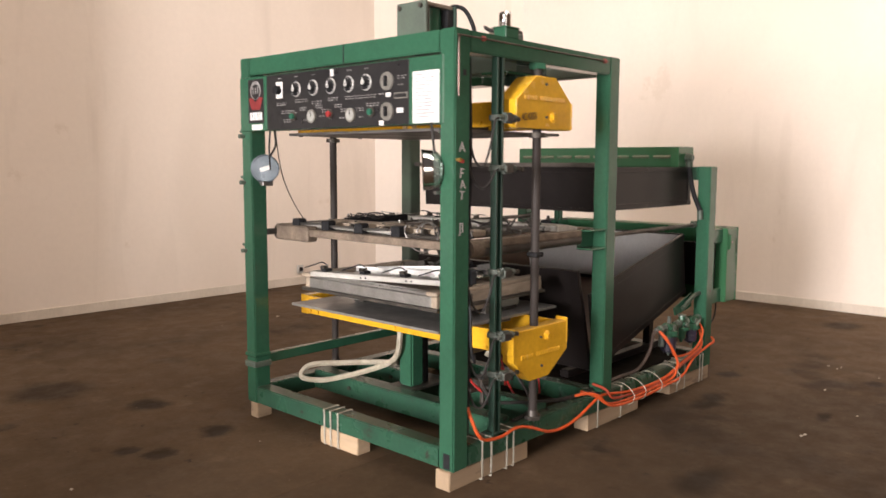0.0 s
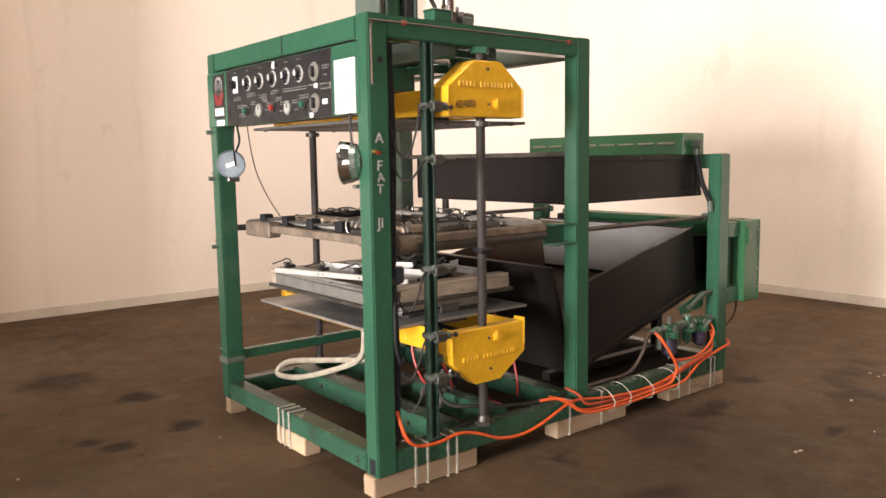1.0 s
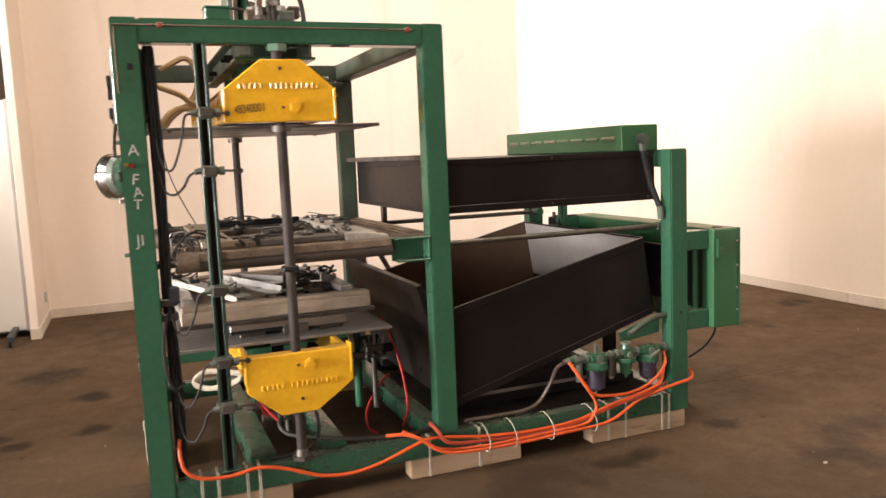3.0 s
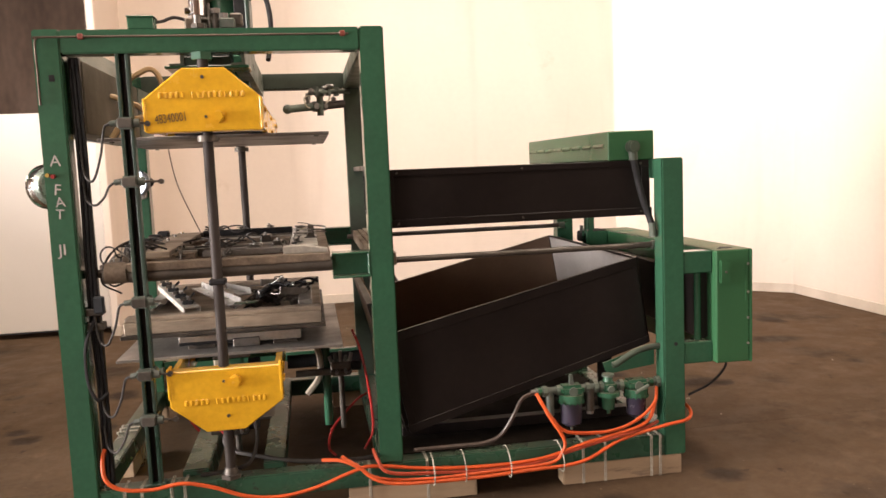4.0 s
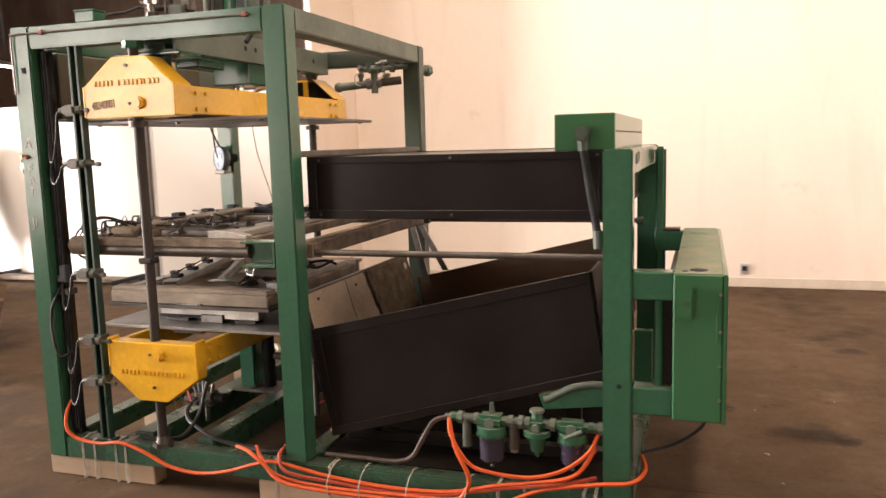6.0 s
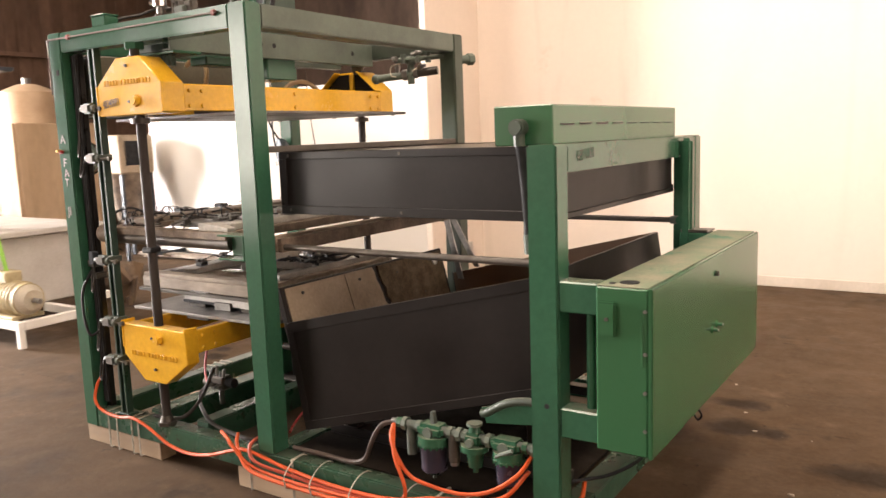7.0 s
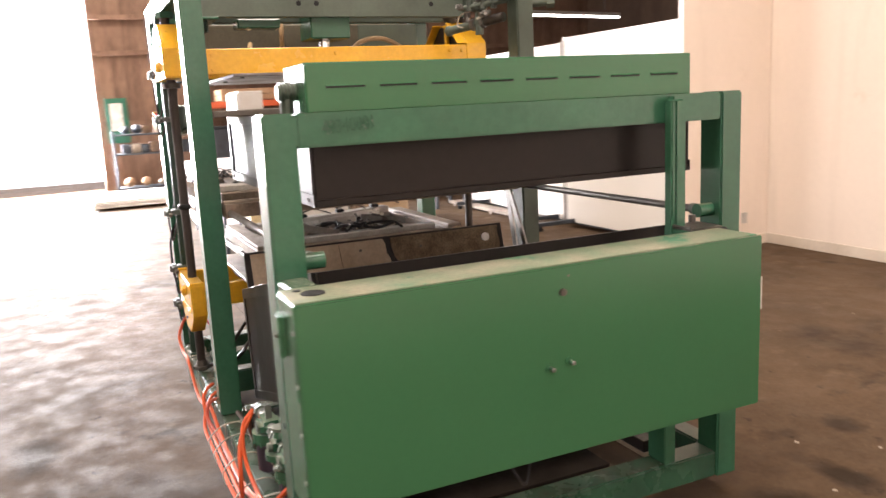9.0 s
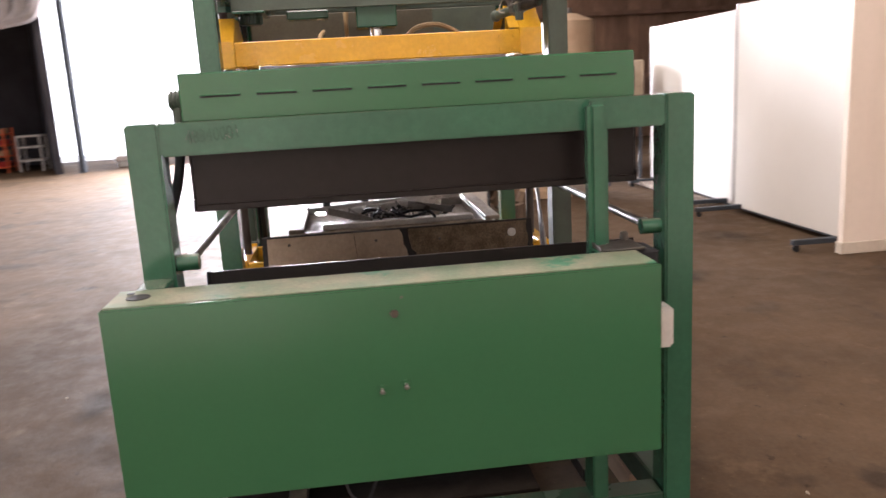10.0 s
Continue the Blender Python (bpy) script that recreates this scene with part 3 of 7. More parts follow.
# ---- far side of the shed ----


def crate(x, y, z, sx, sy, sz, label, mat=None, boards=0):
    t = thing("crate", label, "crate", (x, y, z), "crates")
    mat = mat or CRATE
    n = boards or max(2, round(sz / 0.22))
    for i in range(n):
        z0, z1 = z + 0.02 + i * (sz - 0.02) / n, z + 0.02 + (i + 1) * (sz - 0.02) / n - 0.008
        part("plank", box(B(), x, x + sx, y, y + sy, z0, z1, 0.005), mat, t)
    for yy in (y + 0.03, y + sy - 0.12):
        part("batten", box(B(), x + sx, x + sx + 0.025, yy, yy + 0.09, z, z + sz, 0.004), mat, t)
    return t


def pallet_rack(x, y0, y1, levels, label):
    t = thing("pallet_rack", label, "rack", (x, y0, 0), "pallet racks")
    for y in (y0, y1):
        for xx in (x, x - 0.9):
            part("upright", box(B(), xx - 0.04, xx + 0.04, y - 0.04, y + 0.04, 0, 3.9, 0.004), RACK_BLUE, t)
        for k in range(5):
            z = 0.3 + 0.7 * k
            part("brace", tube(B(), [(x - 0.05, y, z), (x - 0.85, y, z + 0.5)], 0.015, 6, 0), RACK_BLUE, t)
    for z in levels:
        for xx in (x + 0.045, x - 0.945):
            part("beam", box(B(), xx - 0.02, xx + 0.02, y0, y1, z - 0.06, z + 0.06, 0.005), RACK_ORANGE, t, "orange painted load beam")
        part("deck", box(B(), x - 0.9, x, y0 + 0.05, y1 - 0.05, z + 0.02, z + 0.05, 0.003), SHEDWALL, t)
    return t


pallet_rack(-11.6, 1.9, 4.6, (1.66, 2.50), "tall pallet rack with orange beams holding timber crates")
crate(-12.4, 2.1, 2.56, 0.8, 1.1, 0.5, "brown plywood crate on the upper rack beam")
crate(-12.4, 3.4, 2.56, 0.8, 1.0, 0.75, "tall brown plywood crate on the upper rack beam")
crate(-12.4, 2.3, 1.72, 0.8, 1.2, 0.25, "flat stack of brown boards on the rack")
for y0, y1, h, mt in ((2.1, 3.1, 1.2, RACK_BLUE), (3.3, 4.3, 0.9, RACK_BLUE)):
    t = thing("storage_bin", "dark steel storage bin under the rack", "bin", (-12.0, y0, 0), "bins under the rack")
    part("body", box(B(), -12.4, -11.7, y0, y1, 0.08, h, 0.02), mt, t)
    part("rim", box(B(), -12.42, -11.68, y0 - 0.02, y1 + 0.02, h, h + 0.04, 0.01), mt, t)
    for yy in (y0 + 0.1, y1 - 0.1):
        part("foot", box(B(), -12.35, -11.75, yy - 0.04, yy + 0.04, 0, 0.08, 0.005), mt, t)


def shelf_unit(x, y0, y1, zs, label):
    t = thing("shelf_unit", label, "shelf", (x, y0, 0), "steel shelves")
    for y in (y0, y1):
        for xx in (x, x - 0.5):
            part("upright", box(B(), xx - 0.02, xx + 0.02, y - 0.02, y + 0.02, 0, zs[-1] + 0.1, 0.003), RACK_BLUE, t)
    for z in zs:
        part("shelf", box(B(), x - 0.52, x + 0.02, y0 + 0.02, y1 - 0.02, z, z + 0.03, 0.003), RACK_BLUE, t)
    return t


shelf_unit(-11.9, 0.25, 1.75, (0.12, 0.78, 1.15), "dark steel shelf crowded with brown parts")
lumps = (("parts_box", "small box of mixed brown parts on a steel shelf", "box"), ("parts_bundle", "rounded bundle of parts on a steel shelf", "parts"))
for z, n in ((0.15, 4), (0.81, 7), (1.18, 6)):
    for i in range(n):
        y = 0.36 + i * 1.25 / n + random.uniform(0, 0.05)
        s = random.uniform(0.12, 0.2)
        mt = random.choice((JUNK, CRATE, TRAY_WOOD, JUNK, RACK_BLUE))
        if random.random() < 0.8:
            whole("parts_box", box(B(), -12.25, -12.25 + s * 1.4, y, y + s, z, z + s * 1.1, 0.015), mt, *lumps[0][1:], group="clutter on the shelf", at=(-12.2, y, z))
        else:
            whole("parts_bundle", ball(B(), (-12.1, y + s / 2, z + s * 0.5), s * 0.6, 10, (1, 0.9, 0.84)), mt, *lumps[1][1:], group="clutter on the shelf", at=(-12.1, y, z))
slabstack = thing("board_stack", "low stack of pale boards lying on the floor near the gate", "boards", (-10.2, 0.5, 0))
for k in range(4):
    o = random.uniform(-0.05, 0.05)
    part("plank", box(B(), -11.3 + o, -9.4 + o, -0.25 + o, 1.15 + o, 0.04 + k * 0.03, 0.066 + k * 0.03, 0.004), BOARD, slabstack)
for xx in (-11.0, -9.8):
    part("bearer", box(B(), xx, xx + 0.1, -0.2, 1.1, 0, 0.04, 0.004), WOOD_Y, slabstack)
notice = thing("notice_board", "small green notice with white sheets on the shed wall", "notice", (W0 + 0.13, 0.7, 1.2))
part("backing", box(B(), W0 + 0.13, W0 + 0.15, 0.2, 0.62, 1.0, 1.9, 0.005), GREENP, notice)
part("sheet", box(B(), W0 + 0.15, W0 + 0.156, 0.28, 0.52, 1.25, 1.8, 0.0), WHITE, notice)

# strip lamp hanging behind the boards
TUBE = glowing("lit_tube", (1.0, 0.95, 0.88), 7.0)
t = thing("strip_lamp", "slim lit fluorescent strip lamp hanging in the far bay", "lamp", (-8.2, 8.3, 2.95))
part("tube", cyl(B(), (-7.95, 7.30, 2.95), (-8.30, 9.45, 2.95), 0.020, 12), TUBE, t, "lit white tube")
part("housing", prism(B(), [(-7.99, 7.28), (-7.91, 7.28), (-8.26, 9.47), (-8.34, 9.47)], "z", 2.972, 3.03, 0.004), SHEETMETAL, t)
for x, y in ((-8.02, 7.6), (-8.25, 9.1)):
    part("hanger", cyl(B(), (x, y, 3.03), (x, y, 7.0), 0.006, 6), RACK_BLUE, t)

# dark bay on the other side of the gate: red shelves, a bench, a tarpaulin and bins
t = thing("curtain", "grey tarpaulin curtain drawn up beside the gate", "curtain", (-12.7, -6.5, 3.3))
for k in range(7):
    part("fold", tube(B(), [(-12.75 + 0.12 * math.sin(k), -5.35 - 0.3 * k, 3.9), (-12.7, -5.5 - 0.3 * k, 3.35 - 0.05 * (k % 3)), (-12.72, -5.9 - 0.3 * k, 3.2 - 0.04 * (k % 2))], 0.14, 8), GREYCLOTH, t)
part("rail", cyl(B(), (-12.75, -5.3, 4.0), (-12.75, -9.5, 4.0), 0.03), RACK_BLUE, t)
t = thing("shelf_unit", "low red steel shelf loaded with bright parts", "shelf", (-12.2, -7.2, 0), "steel shelves")
for z in (0.1, 0.35, 0.6, 0.85):
    part("shelf", box(B(), -12.5, -12.0, -7.2, -6.15, z, z + 0.03, 0.004), RACK_ORANGE, t)
    for k in range(4):
        part("bin", box(B(), -12.42, -12.05, -7.15 + 0.25 * k, -6.95 + 0.25 * k, z + 0.03, z + 0.15, 0.01), random.choice((REDP, JUNK, CRATE)), t)
for y in (-7.2, -6.15):
    for xx in (-12.5, -12.0):
        part("upright", box(B(), xx - 0.02, xx + 0.02, y - 0.02, y + 0.02, 0, 1.0, 0.003), RACK_ORANGE, t)
t.location += Vector((-2.3, -0.95, 0.0))
t = thing("work_trestle", "pale steel trestle standing beside the red shelf", "trestle", (-12.1, -5.8, 0))
for y in (-5.95, -5.45):
    for xx in (-12.3, -11.9):
        part("leg", box(B(), xx - 0.02, xx + 0.02, y - 0.02, y + 0.02, 0, 0.8, 0.003), SHEETMETAL, t)
for z in (0.25, 0.55, 0.8):
    part("rail", box(B(), -12.32, -11.88, -5.97, -5.43, z - 0.02, z + 0.02, 0.004), SHEETMETAL, t)
t.location += Vector((-2.3, -0.85, 0.0))
# pallets and a bench outside the gate
for x, y, sx, sy, h in ((-14.6, -3.9, 0.5, 1.1, 0.42), (-14.4, -2.6, 0.4, 0.45, 0.5), (-14.2, -4.6, 0.4, 0.3, 0.25)):
    t = thing("yard_bench", "weathered grey bench standing out in the bright yard", "bench", (x, y, 0), "benches in the yard")
    part("top", box(B(), x, x + sx, y, y + sy, h - 0.12, h, 0.02), SHEETMETAL, t)
    for yy in (y + 0.05, y + sy - 0.12):
        part("leg", box(B(), x + 0.03, x + sx - 0.03, yy, yy + 0.07, 0, h - 0.12, 0.01), SHEETMETAL, t)

# ---- second machine on its long bench ----
bench = thing("long_bench", "long bench clad in pale sheet metal on a white steel frame", "bench", (-4.8, 1.4, 0))
part("cladding", box(B(), -7.1, -2.75, 0.95, 1.95, 0.22, 0.80, 0.01), SHEETMETAL, bench, "pale sheet metal side panels")
part("top", box(B(), -7.15, -2.70, 0.90, 2.0, 0.80, 0.85, 0.008), SHEETMETAL, bench)
for x in (-7.1, -6.0, -4.9, -3.8, -2.85):
    for y in (0.91, 1.97):
        part("leg", box(B(), x - 0.025, x + 0.025, y - 0.02, y + 0.02, 0, 0.80, 0.004), RACK_BLUE, bench, "dark steel leg")
    part("bracket", box(B(), x, x + 0.16, 0.90, 0.93, 0.46, 0.50, 0.004), RACK_BLUE, bench)
part("frame_rail", box(B(), -7.2, -2.20, 0.86, 0.91, 0.14, 0.21, 0.005), BOARD, bench, "white painted frame rail")
part("frame_rail", box(B(), -7.2, -2.75, 1.97, 2.02, 0.14, 0.21, 0.005), BOARD, bench, "white painted frame rail")
part("frame_rail", box(B(), -2.25, -2.20, 0.91, 1.40, 0.14, 0.21, 0.005), BOARD, bench, "white painted frame rail")
part("frame_rail", box(B(), -2.80, -2.20, 1.40, 1.45, 0.14, 0.21, 0.005), BOARD, bench, "white painted frame rail")
for y in (0.885, 1.425):
    part("leg", box(B(), -2.25, -2.20, y - 0.025, y + 0.025, 0, 0.14, 0.004), BOARD, bench)
motor = thing("electric_motor", "cream electric motor lying on the end of the bench frame", "motor", (-2.2, 1.0, 0.21))
mb = cyl(B(), (-2.5, 1.0, 0.36), (-2.02, 1.0, 0.36), 0.13, 24)
part("casing", mb, MOTOR, motor)
for k in range(9):
    part("fin", cyl(B(), (-2.46 + 0.045 * k, 1.0, 0.36), (-2.45 + 0.045 * k, 1.0, 0.36), 0.14, 24), MOTOR, motor)
part("end_bell", cyl(B(), (-2.02, 1.0, 0.36), (-1.95, 1.0, 0.36), 0.12, 24, 0.08), CREAM, motor)
part("end_bell", cyl(B(), (-2.56, 1.0, 0.36), (-2.5, 1.0, 0.36), 0.1, 24, 0.12), CREAM, motor)
part("terminal_box", box(B(), -2.4, -2.2, 0.93, 1.07, 0.48, 0.57, 0.01), MOTOR, motor)
part("foot", box(B(), -2.5, -2.05, 0.87, 1.13, 0.21, 0.24, 0.004), MOTOR, motor)
part("shaft", cyl(B(), (-1.95, 1.0, 0.36), (-1.86, 1.0, 0.36), 0.02), STEEL, motor)
motor.location += Vector((-0.25, 0.0, 0.0))
t = thing("wrapped_tank", "tall tank wrapped in crumpled pale sheeting behind the bench", "tank", (-5.5, 2.5, 0))
b = B()
bmesh.ops.create_cone(b, cap_ends=True, segments=32, radius1=0.30, radius2=0.42, depth=1.45, matrix=Matrix.Translation((-5.55, 2.55, 1.68)))
bmesh.ops.subdivide_edges(b, edges=[e for e in b.edges if abs(e.verts[0].co.z - e.verts[1].co.z) > 0.5], cuts=16)
for v in b.verts:
    n_ = noise.noise(v.co * 5) * 0.09
    v.co.x += n_
    v.co.y += noise.noise(v.co * 5 + Vector((9, 3, 1))) * 0.09
part("wrapping", b, WRAP, t, "crumpled pale plastic wrapping")
part("lid", cyl(B(), (-5.55, 2.55, 2.40), (-5.55, 2.55, 2.45), 0.43, 28), SHEETMETAL, t)
part("top_plate", box(B(), -6.1, -5.0, 2.1, 3.0, 2.45, 2.50, 0.01), RACK_BLUE, t, "dark steel top plate")
part("gear_box", box(B(), -5.6, -5.1, 2.35, 2.7, 2.50, 2.55, 0.03), CREAM, t, "cream gear box")
part("drive_motor", cyl(B(), (-5.6, 2.5, 2.66), (-5.95, 2.5, 2.66), 0.11, 18), CREAM, t)
part("pulley", cyl(B(), (-5.06, 2.5, 2.62), (-5.0, 2.5, 2.62), 0.09, 18), GUNMETAL, t)
part("cone", cyl(B(), (-5.5, 2.6, 0.55), (-5.5, 2.6, 0.96), 0.12, 24, 0.30), SHEETMETAL, t)
ring = B()
tube(ring, [(-5.10, 2.55 + 0.15 * math.cos(a), 1.30 + 0.19 * math.sin(a)) for a in [k * math.pi / 8 for k in range(17)]], 0.03, 8, 2)
part("port_ring", ring, BOARD, t)
part("port", cyl(B(), (-5.3, 2.55, 1.30), (-5.11, 2.55, 1.30), 0.14, 24), RUBBER, t, "dark open port")
for a in (0.7, 2.3, 3.9, 5.5):
    part("leg", tube(B(), [(-5.5 + 0.28 * math.cos(a), 2.6 + 0.28 * math.sin(a), 1.0), (-5.5 + 0.33 * math.cos(a), 2.6 + 0.33 * math.sin(a), 0.0)], 0.03, 8, 0), STEEL, t)
t.location += Vector((-0.85, 0.07, 0.0))
t = thing("switch_cabinet", "pale grey switch cabinet mounted over the bench", "cabinet", (-3.3, 1.05, 0.95))
part("body", box(B(), -3.55, -3.0, 1.02, 1.25, 0.98, 1.68, 0.008), SHEETMETAL, t)
part("door", box(B(), -3.53, -3.02, 1.0, 1.02, 1.0, 1.66, 0.006), SHEETMETAL, t)
part("handle", box(B(), -3.5, -3.46, 0.985, 1.0, 1.28, 1.34, 0.004), RUBBER, t)
part("bracket", box(B(), -3.4, -3.15, 1.06, 1.2, 0.85, 0.98, 0.004), RACK_BLUE, t)
st = thing("lifting_strap", "bright lime lifting strap hanging over the bench end", "strap", (-2.38, 1.05, 0.85))
part("webbing", prism(B(), [(-2.72, 1.0), (-2.66, 1.0), (-2.52, 0.52), (-2.57, 0.52)], "y", 1.0, 1.008), LIME, st)
part("buckle", box(B(), -2.60, -2.50, 0.98, 1.03, 0.47, 0.52, 0.005), STEEL, st)
t = thing("scrap_pile", "pile of rusty brown metal pieces behind the bench", "scrap", (-3.3, 2.3, 0), kind="stuff")
b = B()
for k in range(34):
    x, y, z = random.uniform(-3.9, -2.7), random.uniform(2.15, 2.4), random.uniform(0.05, 0.5)
    mm = Euler((random.random() * 3, random.random() * 3, random.random() * 3)).to_matrix().to_4x4()
    bmesh.ops.create_cube(b, size=1, matrix=Matrix.Translation((x, y, z * 0.7 + 0.08)) @ mm @ Matrix.Diagonal((random.uniform(0.08, 0.35), random.uniform(0.04, 0.12), random.uniform(0.02, 0.08), 1)))
part("pieces", b, JUNK, t)
crate(-5.12, 2.34, 0.60, 0.42, 1.07, 1.20, "large pale brown plywood crate raised on blocks", PLY, 1)
for xx in (-5.1, -4.88):
    whole("support_block", box(B(), xx, xx + 0.15, 2.36, 3.39, 0, 0.60, 0.01), WOOD_Y, "stacked timber blocks under a big crate", "block", group="crate supports", at=(xx, 2.9, 0))
t = thing("vent_housing", "tan steel housing with a square black opening on a stand", "housing", (-5.6, 4.3, 0))
part("body", box(B(), -6.0, -5.4, 4.08, 4.60, 1.15, 1.66, 0.02), TANSHEET, t)
part("opening", box(B(), -5.405, -5.392, 4.16, 4.46, 1.26, 1.58, 0.0), RUBBER, t, "square black opening")
part("hopper", cyl(B(), (-5.7, 4.34, 0.5), (-5.7, 4.34, 1.15), 0.12, 20, 0.3), RUST, t)
for xx in (-5.95, -5.45):
    for yy in (4.12, 4.56):
        part("leg", box(B(), xx - 0.02, xx + 0.02, yy - 0.02, yy + 0.02, 0, 1.15, 0.003), RACK_BLUE, t)
t = thing("plastic_tank", "cream yellow plastic tank on a timber stand", "tank", (-7.6, 4.6, 0))
part("barrel", cyl(B(), (-7.6, 4.62, 1.0), (-7.6, 4.62, 2.15), 0.42, 28), TANKP, t)
part("shoulder", cyl(B(), (-7.6, 4.62, 2.15), (-7.6, 4.62, 2.27), 0.42, 28, 0.14), TANKP, t)
part("cap", cyl(B(), (-7.6, 4.62, 2.27), (-7.6, 4.62, 2.36), 0.06, 16), STEEL, t)
part("stand", box(B(), -8.05, -7.15, 4.17, 5.07, -0.168, 1.0, 0.01), CRATE, t)
t.location += Vector((0.0, -0.42, 0.17))

# ---- the forming machine: welded frame ----
frame_ = thing("machine_frame", "green painted welded square-tube machine frame standing on timber blocks", "machine frame", (1.3, 0.8, 0.09))
XR, XE, YB, ZB, ZT, Z5 = 1.365, 2.69, 1.625, 0.09, 2.06, 1.467
for x0, y0, z0 in ((0, 0, ZB), (0, YB - 0.09, ZB), (XR - 0.1, 0, ZB + 0.1), (XR - 0.1, YB - 0.09, ZB + 0.1)):
    part("post", box(B(), x0, x0 + 0.1, y0, y0 + 0.09, z0, ZT, 0.006, 2), DULLGREEN if x0 > 1 and y0 > 1 else GREEN, frame_)
for y0 in (0, YB - 0.09):
    part("end_post", box(B(), XE - 0.104, XE, y0, y0 + 0.09, ZB, Z5, 0.006, 2), GREEN, frame_)
for y0 in (0.002, YB - 0.088):
    part("top_beam", box(B(), 0.1, XR - 0.1, y0, y0 + 0.086, ZT - 0.096, ZT - 0.002, 0.006, 2), DULLGREEN if y0 > 1 else GREEN, frame_)
    part("base_beam", box(B(), 0.1, XE - 0.104, y0, y0 + 0.086, ZB + 0.002, ZB + 0.1, 0.006, 2), BASEGREEN, frame_)
for x0 in (0.002, XR - 0.098):
    part("top_beam", box(B(), x0, x0 + 0.096, 0.09, YB - 0.09, ZT - 0.096, ZT - 0.002, 0.006, 2), GREEN if x0 < 1 else GREYGREEN, frame_)
for x0 in (0.002, XR - 0.098, XE - 0.102):
    part("base_cross_beam", box(B(), x0, x0 + 0.096, 0.09, YB - 0.09, ZB + 0.002, ZB + 0.098, 0.006, 2), BASEGREEN, frame_)
part("plug_hole", cyl(B(), (XE - 0.045, -0.0012, 0.615), (XE - 0.045, 0.0, 0.615), 0.009, 12), RUBBER, frame_)
part("end_beam", box(B(), XE - 0.10, XE - 0.002, 0.09, YB - 0.09, Z5 - 0.092, Z5 - 0.002, 0.006, 2), GREEN, frame_)
for x0, x1 in ((0.42, 0.53), (0.76, 0.85)):
    m_ = part("cross_member", box(B(), x0, x1, 0.09, YB - 0.09, 0.10, 0.215, 0.006, 2), BASEGREEN, frame_)
    for y in (0.35, 0.42, 1.2):
        part("bolt", cyl(B(), (x0 - 0.012, y, 0.16), (x0, y, 0.16), 0.012, 8), GUNMETAL, m_)
part("rear_bar", box(B(), 0.1, XR - 0.1, YB - 0.07, YB - 0.02, 0.31, 0.365, 0.005), GREEN, frame_)
part("collar", box(B(), -0.010, 0.108, YB - 0.098, YB + 0.010, 0.30, 0.335, 0.006), GREYGREEN, frame_)
part("collar", box(B(), -0.008, 0.106, YB - 0.096, YB + 0.008, 0.36, 0.385, 0.006), GREEN, frame_)
# hanging brackets that carry the sheet carriage
for y0 in (0.0, YB - 0.09):
    br = B()
    box(br, 1.105, 1.265, y0, y0 + 0.09, 1.116, 1.124, 0.002), box(br, 1.105, 1.265, y0, y0 + 0.09, 1.015, 1.023, 0.002)
    box(br, 1.105, 1.265, y0 + 0.082, y0 + 0.09, 1.023, 1.116, 0.002), box(br, 1.255, 1.265, y0, y0 + 0.082, 1.023, 1.116, 0.002)
    part("carriage_bracket", br, GREEN, frame_, "open green channel bracket")
# beams over the press and the cylinder that lifts the upper yoke
for x0 in (0.49, 0.735):
    # closed channel: web, two flanges and the cover strip in one outline
    z0 = 1.925
    hb = part("hanger_beam", prism(B(), [(x0, z0), (x0 + 0.058, z0), (x0 + 0.058, z0 + 0.122), (x0, z0 + 0.122), (x0, z0 + 0.114), (x0 + 0.045, z0 + 0.114), (x0 + 0.045, z0 + 0.008), (x0, z0 + 0.008)], "y", 0.09, YB - 0.09, 0.001), GREYGREEN, frame_, "grey-green channel beam")
    for y in (0.64, 0.73, 1.35):
        part("bolt_hole", cyl(B(), (x0 + 0.059, y, 1.988), (x0 + 0.0585, y, 1.988), 0.013, 10), RUBBER, hb)
        part("bolt_hole", cyl(B(), (x0 - 0.001, y, 1.988), (x0 + 0.0465, y, 1.988), 0.013, 10), RUBBER, hb)
part("mount_plate", box(B(), 0.47, 0.81, 0.092, 0.25, 1.912, 1.9245, 0.003), GREEN, frame_)
part("mount_plate", box(B(), 0.548, 0.734, 0.10, 0.24, 1.926, 1.962, 0.003), DIMGREEN, frame_)
mn = part("mount_nut", cyl(B(), (0.64, 0.165, 1.868), (0.64, 0.165, 1.912), 0.052, 24), DIMGREEN, frame_, "dark ribbed mounting nut")
for k in range(12):
    a_ = 2 * math.pi * k / 12
    part("rib", cyl(B(), (0.64 + 0.052 * math.cos(a_), 0.165 + 0.052 * math.sin(a_), 1.870), (0.64 + 0.052 * math.cos(a_), 0.165 + 0.052 * math.sin(a_), 1.910), 0.007, 8), DIMGREEN, mn)
# dark plate added to block the bright gap between the hanger beams
part("closing_plate", box(B(), 0.549, 0.734, 0.252, 0.262, 1.926, 2.045, 0.002), DIMGREEN, frame_)
part("rear_foot", cyl(B(), (0.70, 1.50, 1.885), (0.70, 1.50, 1.925), 0.022, 14, 0.04), GUNMETAL, frame_)
lift = thing("lift_cylinder", "green square lift cylinder standing through the top of the frame", "cylinder", (0.64, 0.8, 1.8))
part("barrel", cyl(B(), (0.664, 0.80, 2.05), (0.664, 0.80, 2.32), 0.074, 28), GREEN, lift)
fp_ = part("front_plate", box(B(), 0.532, 0.556, 0.69, 0.91, 1.968, 2.345, 0.006), GREYGREEN, lift, "flat olive-grey end plate")
for y in (0.72, 0.88):
    part("plate_bolt", cyl(B(), (0.520, y, 2.318), (0.534, y, 2.318), 0.014, 6), GUNMETAL, fp_)
